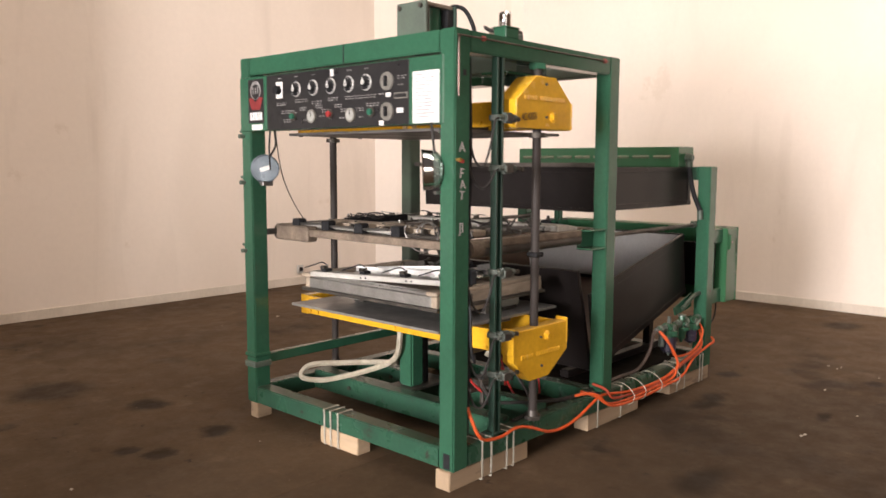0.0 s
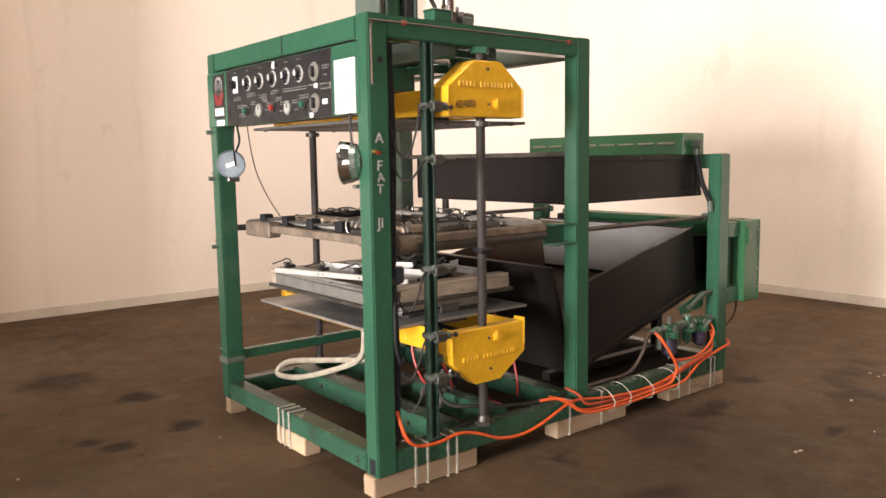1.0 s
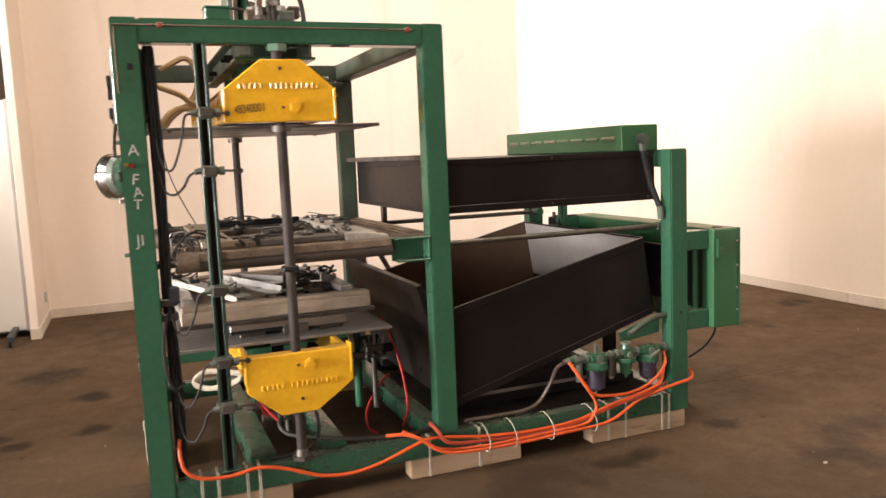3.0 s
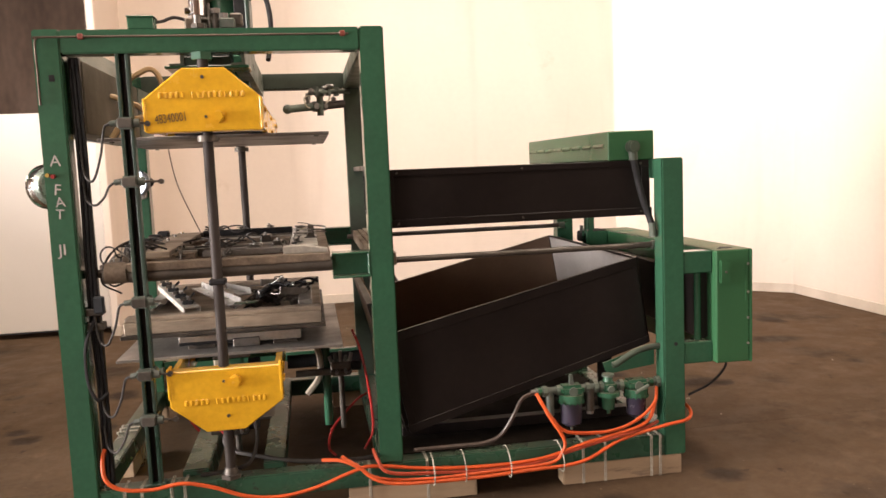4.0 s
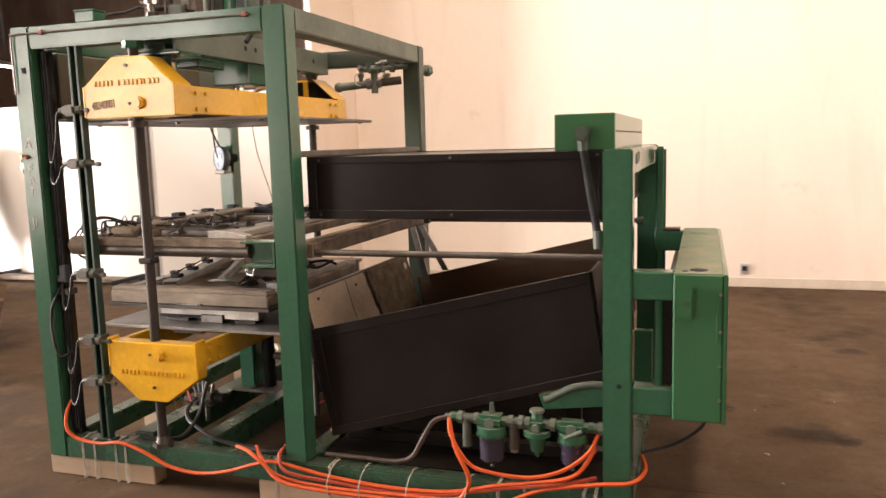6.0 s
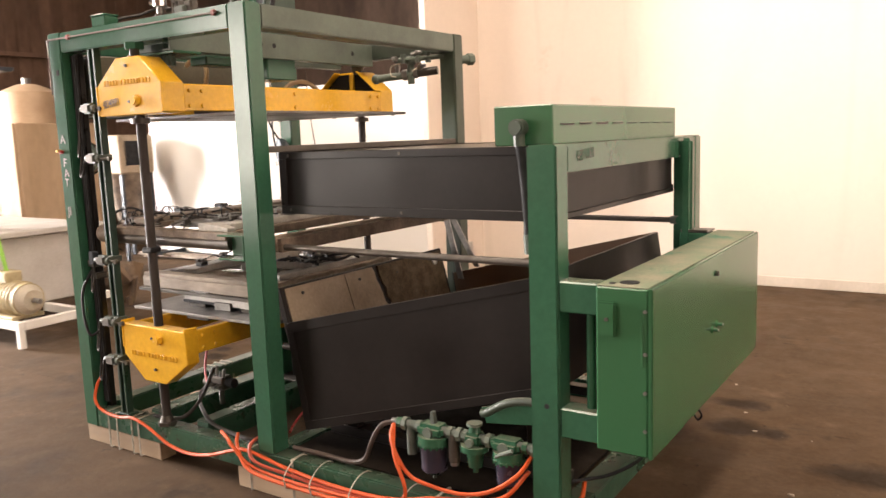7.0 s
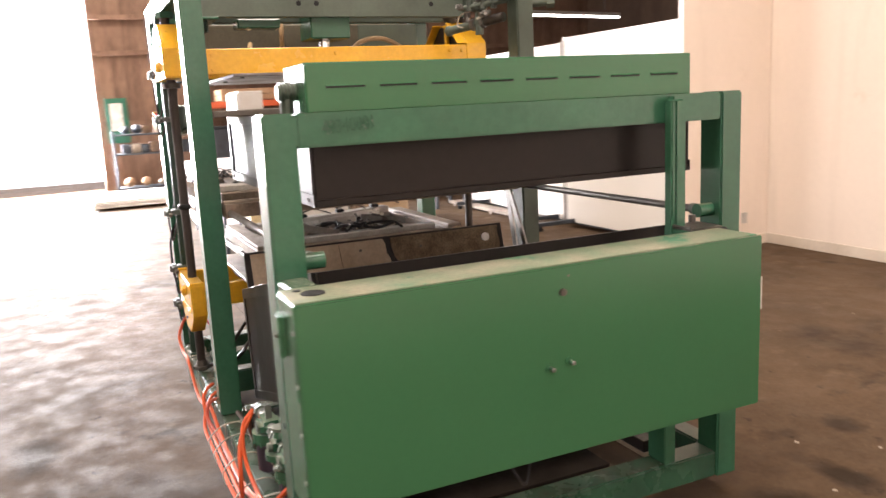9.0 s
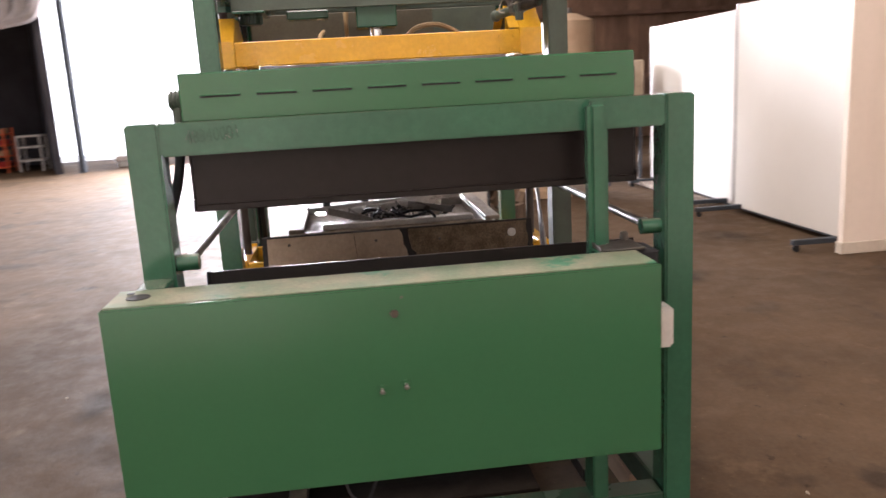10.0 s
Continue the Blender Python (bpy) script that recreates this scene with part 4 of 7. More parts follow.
part("back_plate", box(B(), 0.768, 0.790, 0.69, 0.91, 1.968, 2.340, 0.006), DIMGREEN, lift)
part("top_plate", box(B(), 0.556, 0.768, 0.705, 0.895, 2.320, 2.342, 0.004), RUST, lift, "rusty brown cap plate")
for x in (0.575, 0.750):
    for y in (0.715, 0.885):
        part("tie_rod", cyl(B(), (x, y, 2.05), (x, y, 2.32), 0.010, 10), GUNMETAL, lift)
part("port_block", box(B(), 0.715, 0.768, 0.700, 0.745, 2.10, 2.32, 0.004), RUBBER, lift)
part("saddle", box(B(), 0.556, 0.768, 0.69, 0.91, 1.968, 2.05, 0.006), GREEN, lift)
part("lower_head", box(B(), 0.556, 0.768, 0.70, 0.905, 1.822, 1.966, 0.006), GREEN, lift)
part("piston_rod", cyl(B(), (0.64, 0.8, 1.65), (0.64, 0.8, 1.82), 0.03, 16), CHROME, lift)
part("hose", tube(B(), [(0.785, 0.76, 2.325), (0.815, 0.74, 2.352), (0.86, 0.70, 2.335), (0.885, 0.66, 2.25), (0.888, 0.62, 2.12), (0.872, 0.52, 2.0)], 0.012, 8), RUBBER, lift, "black rubber hose")
part("side_plate", box(B(), 0.60, 0.72, 0.35, 0.56, 1.88, 1.924, 0.006), GREEN, lift)
low = thing("lower_cylinder", "green square cylinder column under the lower platen", "cylinder", (0.64, 0.8, 0.2))
part("barrel", box(B(), 0.540, 0.635, 0.80, 0.905, 0.215, 0.56, 0.01, 2), GREEN, low)
part("foot_plate", box(B(), 0.50, 0.78, 0.76, 0.95, 0.203, 0.217, 0.003), GUNMETAL, low)
part("side_cylinder", cyl(B(), (0.69, 0.86, 0.217), (0.69, 0.86, 0.56), 0.032, 18), RUBBER, low, "black round cylinder")
part("piston_rod", cyl(B(), (0.588, 0.85, 0.55), (0.588, 0.85, 0.66), 0.03, 16), CHROME, low)
part("stop_post", cyl(B(), (1.06, 0.62, 0.19), (1.06, 0.62, 0.62), 0.022, 14), GREEN, low)
# guide rods
for rx_, y in ((0.630, 0.024), (0.640, YB - 0.032)):
    g = thing("guide_rod", "dark steel guide rod between base and top beam", "guide rod", (rx_, y, 0.19), "guide rods")
    part("rod", cyl(B(), (rx_, y, 0.20), (rx_, y, 1.965), 0.0215, 24), ROD, g)
    part("flange", cyl(B(), (rx_, y, 0.19), (rx_, y, 0.208), 0.045, 6), GUNMETAL, g)
    part("flange_neck", cyl(B(), (rx_, y, 0.208), (rx_, y, 0.235), 0.032, 16, 0.025), GUNMETAL, g)
    part("collar", box(B(), rx_ - 0.035, rx_ + 0.035, y - 0.032, y + 0.028, 1.02, 1.045, 0.006), RUBBER, g, "black clamp collar")
    part("top_collar", cyl(B(), (rx_, y, 1.608), (rx_, y, 1.632), 0.042, 20), GUNMETAL, g)
    part("screw", cyl(B(), (rx_, y, 1.90), (rx_, y, 1.964), 0.018, 12), GUNMETAL, g)
    part("nut", cyl(B(), (rx_, y, 1.935), (rx_, y, 1.9645), 0.045, 6), GREEN, g)


# ---- yokes and platens ----
def yoke(name, label, outline, z0, z1, y_plate, bars_z, knob, flip):
    t = thing(name, label, "press yoke", (0.64, 0.8, z0))
    for y0, y1 in ((-0.018, y_plate), (YB - y_plate + 0.0, YB + 0.018)):
        shape = outline if y0 < 0 or z0 > 1 else [(x, max(z, z0 + 0.004)) for x, z in outline[:1] + outline[1:2] + outline[-2:]]
        fp = part("end_plate", prism(B(), shape, "y", y0, y1, 0.004), YELLOW, t)
        if y0 < 0:
            # raised maker's lettering, as plain bars
            row = bars_z
            for k in range(16):
                if k == 5:
                    continue
                x = 0.468 + k * 0.0212
                part("raised_bar", box(B(), x, x + (0.007 if k in (6, 12) else 0.0135), -0.0245, -0.018, row - 0.012, row + 0.012, 0.003), YELLOW, fp)
            part("pin", cyl(B(), (knob[0], -0.042, knob[1]), (knob[0], -0.018, knob[1]), 0.018, 14), YELLOW, fp, "yellow-painted pin")
            part("pin_nut", cyl(B(), (knob[0], -0.034, knob[1]), (knob[0], -0.0185, knob[1]), 0.026, 6), YELLOW, fp)
            part("grease_nipple", cyl(B(), (knob[0] - 0.05, -0.026, knob[1]), (knob[0] - 0.05, -0.018, knob[1]), 0.006, 8), GUNMETAL, fp)
            part("grease_nipple", cyl(B(), (0.64, -0.026, z0 + flip), (0.64, -0.018, z0 + flip), 0.007, 8), GUNMETAL, fp)
    for x0 in (0.412, 0.838):
        sb = part("side_beam", box(B(), x0, x0 + 0.026, y_plate, YB - y_plate, z0 + 0.008, z1, 0.004), YELLOW, t)
        for y in (y_plate + 0.03, y_plate + 0.10, 0.8, YB - y_plate - 0.1, YB - y_plate - 0.03):
            for z in (z0 + 0.03, z1 - 0.03):
                s = -1 if x0 < 0.6 else 1
                xx = x0 if s < 0 else x0 + 0.026
                part("bolt", cyl(B(), (xx, y, z), (xx + 0.01 * s, y, z), 0.009, 6), YELLOW, sb)
    for x0 in (0.405, 0.857):
        part("edge_strip", box(B(), x0, x0 + 0.012, -0.021, y_plate, z0 + 0.004, z0 + 0.135, 0.003), YELLOW, t)
    return t


up = yoke("upper_yoke", "yellow painted upper press yoke with hexagonal end plates", [(0.41, 1.648), (0.865, 1.648), (0.865, 1.782), (0.728, 1.90), (0.562, 1.90), (0.41, 1.782)], 1.648, 1.775, 0.10, 1.793, (0.695, 1.706), 0.215)
up.location += Vector((-0.010, -0.008, 0.0))
lettering("stock_number", "48340001", 0.050, pose(0.510, -0.0195, 1.703, 90, -5, 0) @ Matrix.Diagonal((0.62, 1, 1, 1)), DARKINK, up, "hand-written black number")
for y0 in (0.50, 1.05):
    part("cross_bar", box(B(), 0.438, 0.838, y0, y0 + 0.06, 1.66, 1.70, 0.004), GUNMETAL, up)
hood = part("rear_hood", prism(B(), [(0.43, 1.784), (0.565, 1.888), (0.725, 1.888), (0.845, 1.784)], "y", 1.512, 1.524, 0.001), BLACK, up, "black hollow of the rear end plate")
part("hood_post", box(B(), 0.655, 0.685, 1.494, 1.512, 1.778, 1.886, 0.003), YELLOW, hood)
for p, q in (((0.425, 1.780), (0.562, 1.896)), ((0.728, 1.896), (0.862, 1.780))):
    part("hood_flange", prism(B(), [p, (p[0], p[1] + 0.006), (q[0], q[1] + 0.006), q], "y", 1.47, 1.525, 0.001), YELLOW, hood)
lo_ = yoke("lower_yoke", "yellow painted lower press yoke with pointed end plates", [(0.41, 0.673), (0.41, 0.522), (0.55, 0.408), (0.705, 0.408), (0.87, 0.522), (0.87, 0.673)], 0.552, 0.668, 0.05, 0.538, (0.680, 0.620), -0.08)
for y0 in (0.55, 1.0):
    part("cross_bar", box(B(), 0.438, 0.838, y0, y0 + 0.08, 0.58, 0.66, 0.004), GREEN, lo_)
plate_u = thing("upper_platen", "thin grey steel platen bolted under the upper yoke", "platen", (0.64, 0.8, 1.632))
part("plate", box(B(), 0.151, 1.126, 0.232, 1.388, 1.632, 1.646, 0.002), ALU_DARK, plate_u)
for x in (0.2, 0.64, 1.07):
    for y in (0.28, 1.34):
        part("bolt", cyl(B(), (x, y, 1.626), (x, y, 1.632), 0.011, 8), GUNMETAL, plate_u)
plate_l = thing("lower_platen", "thin scuffed grey steel platen on the lower yoke", "platen", (0.64, 0.8, 0.668))
part("plate", box(B(), 0.151, 1.137, 0.236, 1.388, 0.669, 0.683, 0.002), PLATEN, plate_l)
part("crossbar", box(B(), 0.56, 0.72, 0.24, 1.38, 0.655, 0.669, 0.002), GUNMETAL, plate_l)

# ---- tray of tooling on the lower platen ----
for y0 in (0.36, 1.10):
    t = thing("spacer_bar", "grey aluminium spacer bar lying on the lower platen", "spacer", (0.68, y0, 0.683), "spacer bars")
    part("bar", box(B(), 0.40, 0.95, y0, y0 + 0.075, 0.700, 0.745, 0.003), ALU, t)
    part("strip", box(B(), 0.40, 0.74, y0 - 0.006, y0, 0.703, 0.716, 0.001), RUBBER, t)
    part("clip", box(B(), 0.64, 0.76, y0 - 0.012, y0 + 0.08, 0.683, 0.722, 0.003), STEEL, t)
    part("packer", box(B(), 0.44, 0.56, y0, y0 + 0.075, 0.683, 0.700, 0.002), GUNMETAL, t)
    part("packer", box(B(), 0.82, 0.93, y0, y0 + 0.075, 0.683, 0.700, 0.002), GUNMETAL, t)
    part("packer", box(B(), 0.42, 0.93, y0 + 0.01, y0 + 0.065, 0.745, 0.765, 0.002), GUNMETAL, t)
tray = thing("tool_tray", "grey-brown forming tray with worn board sides on spacer bars", "tray", (0.62, 0.8, 0.765))
part("base_sheet", box(B(), 0.17, 1.065, 0.262, 1.318, 0.765, 0.782, 0.002), GUNMETAL, tray)
for x0, x1, y0, y1 in ((0.185, 1.05, 0.278, 0.318), (0.185, 1.05, 1.262, 1.302)):
    part("side_board", box(B(), x0, x1, y0, y1, 0.782, 0.838, 0.004), TRAY_WOOD, tray)
    part("cap_board", box(B(), 0.19, 1.05, y0 + 0.004, y1 + 0.04, 0.838, 0.858, 0.004), TRAY_WOOD, tray)
for x0, x1 in ((0.185, 0.235), (1.0, 1.05)):
    part("side_board", box(B(), x0, x1, 0.318, 1.262, 0.782, 0.838, 0.004), ALU if x0 < 0.5 else TRAY_WOOD, tray)
part("top_rail", box(B(), 0.205, 0.262, 0.30, 1.24, 0.838, 0.850, 0.003), ALU, tray, "pale aluminium rail")
part("top_rail", box(B(), 0.945, 1.01, 0.45, 1.21, 0.838, 0.866, 0.003), ALU, tray, "pale aluminium rail")
part("inner_board", box(B(), 0.235, 1.0, 0.318, 1.262, 0.782, 0.80, 0.002), TRAY_WOOD, tray)
part("hasp", box(B(), 0.56, 0.70, 0.272, 0.279, 0.772, 0.79, 0.001), STEEL, tray)
for x in (0.58, 0.68):
    part("screw", cyl(B(), (x, 0.266, 0.781), (x, 0.272, 0.781), 0.006, 8), STEEL, tray)
# white channel lying askew over the near corner of the tray, with two fixing holes in its side
wc = thing("white_channel", "white flat channel lying askew on the tool tray", "channel", (0.34, 0.80, 0.850))
ORIGIN[wc.name] = Vector((0, 0, 0))
wb = box(B(), -0.46, 0.46, -0.038, 0.038, 0.022, 0.028, 0.002)
box(wb, -0.46, 0.46, 0.032, 0.038, 0.0, 0.022, 0.001), box(wb, -0.46, 0.46, -0.038, -0.032, 0.0, 0.022, 0.001)
web = part("web", wb, SCUFFED, wc)
for k in (-0.18, -0.15, 0.10, 0.13):
    part("hole", cyl(B(), (k, 0.0382, 0.012), (k, 0.0386, 0.012), 0.006, 8), RUBBER, web)
wc.matrix_world = pose(0.335, 0.80, 0.851, 0, 0, 107)
whole("green_card", prism(B(), [(0.65, 0.405), (0.755, 0.415), (0.76, 0.465), (0.655, 0.455)], "z", 0.872, 0.875), GREEN, "small green card lying at the end of a pale bar", "card", at=(0.68, 0.445, 0.866))
for (x, y, l_, a, tl, mt) in ((0.52, 0.81, 0.66, 113, -1, PALEALU), (0.60, 0.88, 0.46, 112, 3, ALU), (0.75, 1.02, 0.24, 75, 8, STEEL), (0.90, 0.60, 0.26, 60, 10, ALU_DARK)):
    t = thing("loose_bar", "loose metal bar lying across the tray", "bar", (x, y, 0.86), "loose bars on the tray")
    ang = box(B(), -l_ / 2, l_ / 2, -0.03, 0.03, 0, 0.006, 0.001)
    box(ang, -l_ / 2, l_ / 2, -0.03, -0.024, 0.006, 0.036, 0.001)
    ORIGIN[t.name] = Vector((0, 0, 0))
    part("angle", ang, mt, t)
    t.matrix_world = pose(x, y, 0.848 + l_ / 2 * abs(math.sin(radians(tl))), 0, tl, a)


# ---- sheet clamp carriage ----
car = thing("clamp_carriage", "greasy brown steel sheet-clamp carriage on round rails", "carriage", (0.62, 0.8, 1.06))
for y in (0.085, YB - 0.085):
    part("rail_pipe", cyl(B(), (0.17, y, 1.072), (1.105, y, 1.072), 0.030, 20), PIPE, car)
    part("sleeve", cyl(B(), (0.18, y, 1.086), (0.265, y, 1.086), 0.044, 20), RUST, car)
    part("end_pin", cyl(B(), (0.10, y, 1.086), (0.18, y, 1.086), 0.018, 12), GUNMETAL, car)
    part("front_angle", box(B(), 0.262, 1.10, y - 0.032, y + 0.036, 1.088, 1.124, 0.004), RUST, car)
for y, s_ in ((0.120, -1), (YB - 0.120, 1)):
    part("long_rail", cyl(B(), (1.24, y, 1.067), (2.64, y, 1.067), 0.0135, 16), PIPE, car, "long thin rail pipe to the oven")
    part("rail_socket", cyl(B(), (2.64, y + 0.033 * s_, 1.067), (2.64, y - 0.03 * s_, 1.067), 0.024, 16), GREEN, car)
    part("rail_collar", cyl(B(), (2.585, y, 1.067), (2.62, y, 1.067), 0.020, 12), GREYGREEN, car)
part("side_member", box(B(), 0.14, 0.19, 0.14, 1.22, 1.075, 1.115, 0.004), RUST, car)
part("end_block", box(B(), 0.125, 0.20, 1.20, 1.49, 1.045, 1.13, 0.008), RUST, car, "rusty brown end block")
part("side_member", box(B(), 1.05, 1.10, 0.14, 1.48, 1.085, 1.125, 0.004), RUST, car)
for k in range(4):
    part("slide_strip", box(B(), 1.275 + 0.029 * k, 1.300 + 0.029 * k, 0.10, 1.50, 1.046, 1.104 + 0.006 * (k % 3), 0.003), RUST if k % 2 else WORN_BROWN, car)
for y in (0.40, 0.78, 1.16):
    part("cross_angle", box(B(), 0.19, 1.05, y, y + 0.05, 1.088, 1.112, 0.003), RUST, car)
for x0, y0, x1, y1, z in ((0.22, 0.20, 0.52, 0.30, 1.128), (0.55, 0.22, 0.98, 0.34, 1.130), (0.24, 1.22, 0.60, 1.36, 1.130), (0.62, 1.24, 1.02, 1.38, 1.132)):
    part("clamp_plate", box(B(), x0, x1, y0, y1, z - 0.012, z + 0.012, 0.003), ALU_DARK if x0 > 0.5 else RUST, car, "worn clamp plate")
# two broad side plates, a dark plate across the back, and bundles of thin bars between them
for x0, x1, y0, y1, z0, mt in ((0.285, 0.425, 0.17, 1.27, 1.128, TRAY_WOOD), (0.925, 1.05, 0.13, 1.27, 1.124, WORN)):
    sp = part("side_plate", box(B(), x0, x1, y0, y1, z0, z0 + 0.030, 0.004), mt, car, "worn pale side plate")
    for y in (0.30, 0.52, 0.74, 0.96, 1.18):
        xe = x1 if x0 < 0.5 else x0
        part("plate_bolt", cyl(B(), (xe, y, z0 + 0.015), (xe + (0.008 if x0 < 0.5 else -0.008), y, z0 + 0.015), 0.008, 6), GUNMETAL, sp)
        part("plate_bolt", cyl(B(), (x0 + 0.03, y + 0.05, z0 + 0.030), (x0 + 0.03, y + 0.05, z0 + 0.038), 0.009, 6), GUNMETAL, sp)
part("rear_plate", box(B(), 0.43, 0.92, 1.21, 1.25, 1.118, 1.166, 0.004), RUBBER, car, "dark rubber-faced rear plate")
part("rear_bar", box(B(), 0.22, 1.05, 1.43, 1.47, 1.095, 1.140, 0.004), ALU_DARK, car, "dark grey rear bar")
for y, z, mt in ((0.30, 1.126, RUST), (0.345, 1.130, WORN), (0.47, 1.128, ALU_DARK), (0.525, 1.132, WORN), (0.58, 1.126, GUNMETAL), (0.86, 1.130, RUST), (0.905, 1.134, WORN), (1.08, 1.130, GUNMETAL)):
    part("inner_bar", box(B(), 0.43, 0.92, y, y + 0.026, z - 0.014, z + 0.010, 0.003), mt, car)
for x, y in ((0.52, 0.29), (0.74, 0.29), (0.60, 0.46), (0.84, 0.46), (0.50, 0.85), (0.76, 0.85)):
    part("bar_bracket", box(B(), x, x + 0.055, y, y + 0.12, 1.112, 1.152, 0.006), GUNMETAL, car)
    part("bracket_screw", cyl(B(), (x + 0.027, y + 0.03, 1.152), (x + 0.027, y + 0.03, 1.166), 0.008, 8), STEEL, car)
part("slide_block", prism(B(), [(0.90, 1.124), (1.09, 1.124), (1.09, 1.140), (0.99, 1.158), (0.90, 1.158)], "y", 0.075, 0.125, 0.003), WORN, car, "pale worn slide block")
# black blocks with thin rods along the outer edge
for k, y in enumerate((0.55, 0.83, 1.10, 1.36)):
    part("edge_block", box(B(), 0.165, 0.225, y - 0.03, y + 0.03, 1.112, 1.168, 0.006), RUBBER, car, "black edge block")
    if k < 3:
        part("edge_rod", cyl(B(), (0.185, y + 0.03, 1.150 - 0.01 * (k % 2)), (0.185, y + 0.25, 1.138), 0.007, 8), STEEL, car)
        part("edge_rod", cyl(B(), (0.21, y + 0.03, 1.128), (0.21, y + 0.25, 1.132), 0.009, 8), WORN, car)
part("edge_strip", box(B(), 0.225, 0.28, 0.30, 1.42, 1.108, 1.128, 0.003), GUNMETAL, car)
for p, q in (((1.30, 1.47, 1.10), (1.40, 1.50, 0.70)), ((1.34, 1.45, 1.10), (1.52, 1.48, 0.78))):
    part("link_arm", prism(B(), [(p[0] - 0.018, p[2]), (p[0] + 0.018, p[2]), (q[0] + 0.018, q[2]), (q[0] - 0.018, q[2])], "y", p[1], p[1] + 0.01), STEEL, car)


def toggle_clamp():
    t = thing("toggle_clamp", "small greasy toggle clamp with a wire handle", "clamp", (0, 0, 0), "toggle clamps on the carriage")
    part("base", box(B(), -0.03, 0.03, -0.02, 0.02, 0, 0.008, 0.002), GUNMETAL, t)
    part("body", prism(B(), [(-0.02, 0.008), (0.02, 0.008), (0.012, 0.045), (-0.012, 0.045)], "y", -0.009, 0.009, 0.002), GUNMETAL, t)
    part("arm", box(B(), -0.085, 0.01, -0.006, 0.006, 0.034, 0.046, 0.002), STEEL, t)
    part("spindle", cyl(B(), (-0.075, 0, 0.0), (-0.075, 0, 0.05), 0.005, 8), STEEL, t)
    part("pad", cyl(B(), (-0.075, 0, -0.004), (-0.075, 0, 0.008), 0.012, 10), RUBBER, t)
    part("handle", tube(B(), [(0.0, -0.008, 0.043), (0.035, -0.011, 0.050), (0.066, -0.008, 0.046), (0.072, 0, 0.046), (0.066, 0.008, 0.046), (0.035, 0.011, 0.050), (0.0, 0.008, 0.043)], 0.0035, 6, 4), GUNMETAL, t)
    return t


spots = [(0.31, 0.24, 90), (0.46, 0.21, 100), (0.66, 0.21, 84), (0.90, 0.25, 95), (0.96, 0.30, 80), (0.25, 0.42, 175), (0.25, 0.70, 185), (0.25, 0.97, 170), (0.25, 1.22, 182),
         (0.52, 1.23, -85), (0.64, 1.23, -95), (0.80, 1.23, -80), (0.97, 1.22, -100), (1.02, 0.52, 5), (1.02, 0.74, -8), (1.02, 1.0, 10), (1.02, 1.12, 170)]
first = toggle_clamp()
for k, (x, y, a) in enumerate(spots):
    m_ = pose(x, y, 1.166 if y > 1.21 and 0.45 < x < 0.9 else 1.154 if x > 0.9 else 1.130, random.uniform(-6, 6), random.uniform(-10, 6), a) @ Matrix.Diagonal((1, 1, 0.4 if y > 1.21 else 0.75, 1))
    if k == 0:
        first.matrix_world = m_
    else:
        copy_thing(first, m_)
# more clamps thrown together on the tray, and black clamp heads along its pale rail
for k in range(18):
    copy_thing(first, pose(random.uniform(0.68, 0.95), random.uniform(0.62, 1.12), 0.815 + random.uniform(0, 0.06), random.uniform(-50, 50), random.uniform(-40, 40), random.uniform(0, 360)))
for y in (0.46, 0.68, 0.92, 1.16):
    xo = 0.335 - (y - 0.80) * 0.305 - 0.27
    t = thing("rail_clamp", "black clamp head fixed to the white channel on the tray", "clamp", (0.27, y, 0.879), "rail clamps")
    part("block", box(B(), 0.245 + xo, 0.295 + xo, y - 0.022, y + 0.022, 0.879, 0.896, 0.004), RUBBER, t)
    part("jaw", box(B(), 0.235 + xo, 0.262 + xo, y - 0.016, y + 0.016, 0.896, 0.912, 0.004), GUNMETAL, t)
    part("screw", cyl(B(), (0.275 + xo, y, 0.896), (0.275 + xo, y, 0.916), 0.007, 8), STEEL, t)
    part("wire", tube(B(), [(0.28 + xo, y, 0.908), (0.29 + xo, y + 0.06, 0.922), (0.28 + xo, y + 0.12, 0.905), (0.25 + xo, y + 0.17, 0.885)], 0.0035, 6), RUBBER, t)


def wire(name, label, pts, r, mat, group="loose wires"):
    return whole(name, tube(B(), pts, r, 6), mat, label, "wire" if r < 0.008 else "hose", group=group, at=pts[0])


for k in range(7):
    x0, y0 = random.uniform(0.2, 0.8), random.choice((0.22, 0.40, 1.20))
    pts = [(x0 + 0.055 * i, y0 + random.uniform(-0.06, 0.06), 1.16 + random.uniform(-0.01, 0.045)) for i in range(5)]
    wire("control_wire", "thin dark wire trailing over the clamp carriage", pts, 0.004, CABLE)
wire("control_wire", "thin dark wire looping off the carriage corner", [(0.36, 0.25, 1.15), (0.27, 0.19, 1.20), (0.20, 0.12, 1.17), (0.17, 0.09, 1.10), (0.20, 0.10, 1.03), (0.28, 0.16, 1.06)], 0.004, CABLE)
wire("control_wire", "thin dark wire looping off the carriage corner", [(0.40, 0.24, 1.16), (0.28, 0.16, 1.21), (0.19, 0.14, 1.16), (0.15, 0.12, 1.05), (0.22, 0.15, 0.99)], 0.004, CABLE)
rw = random.Random(5)
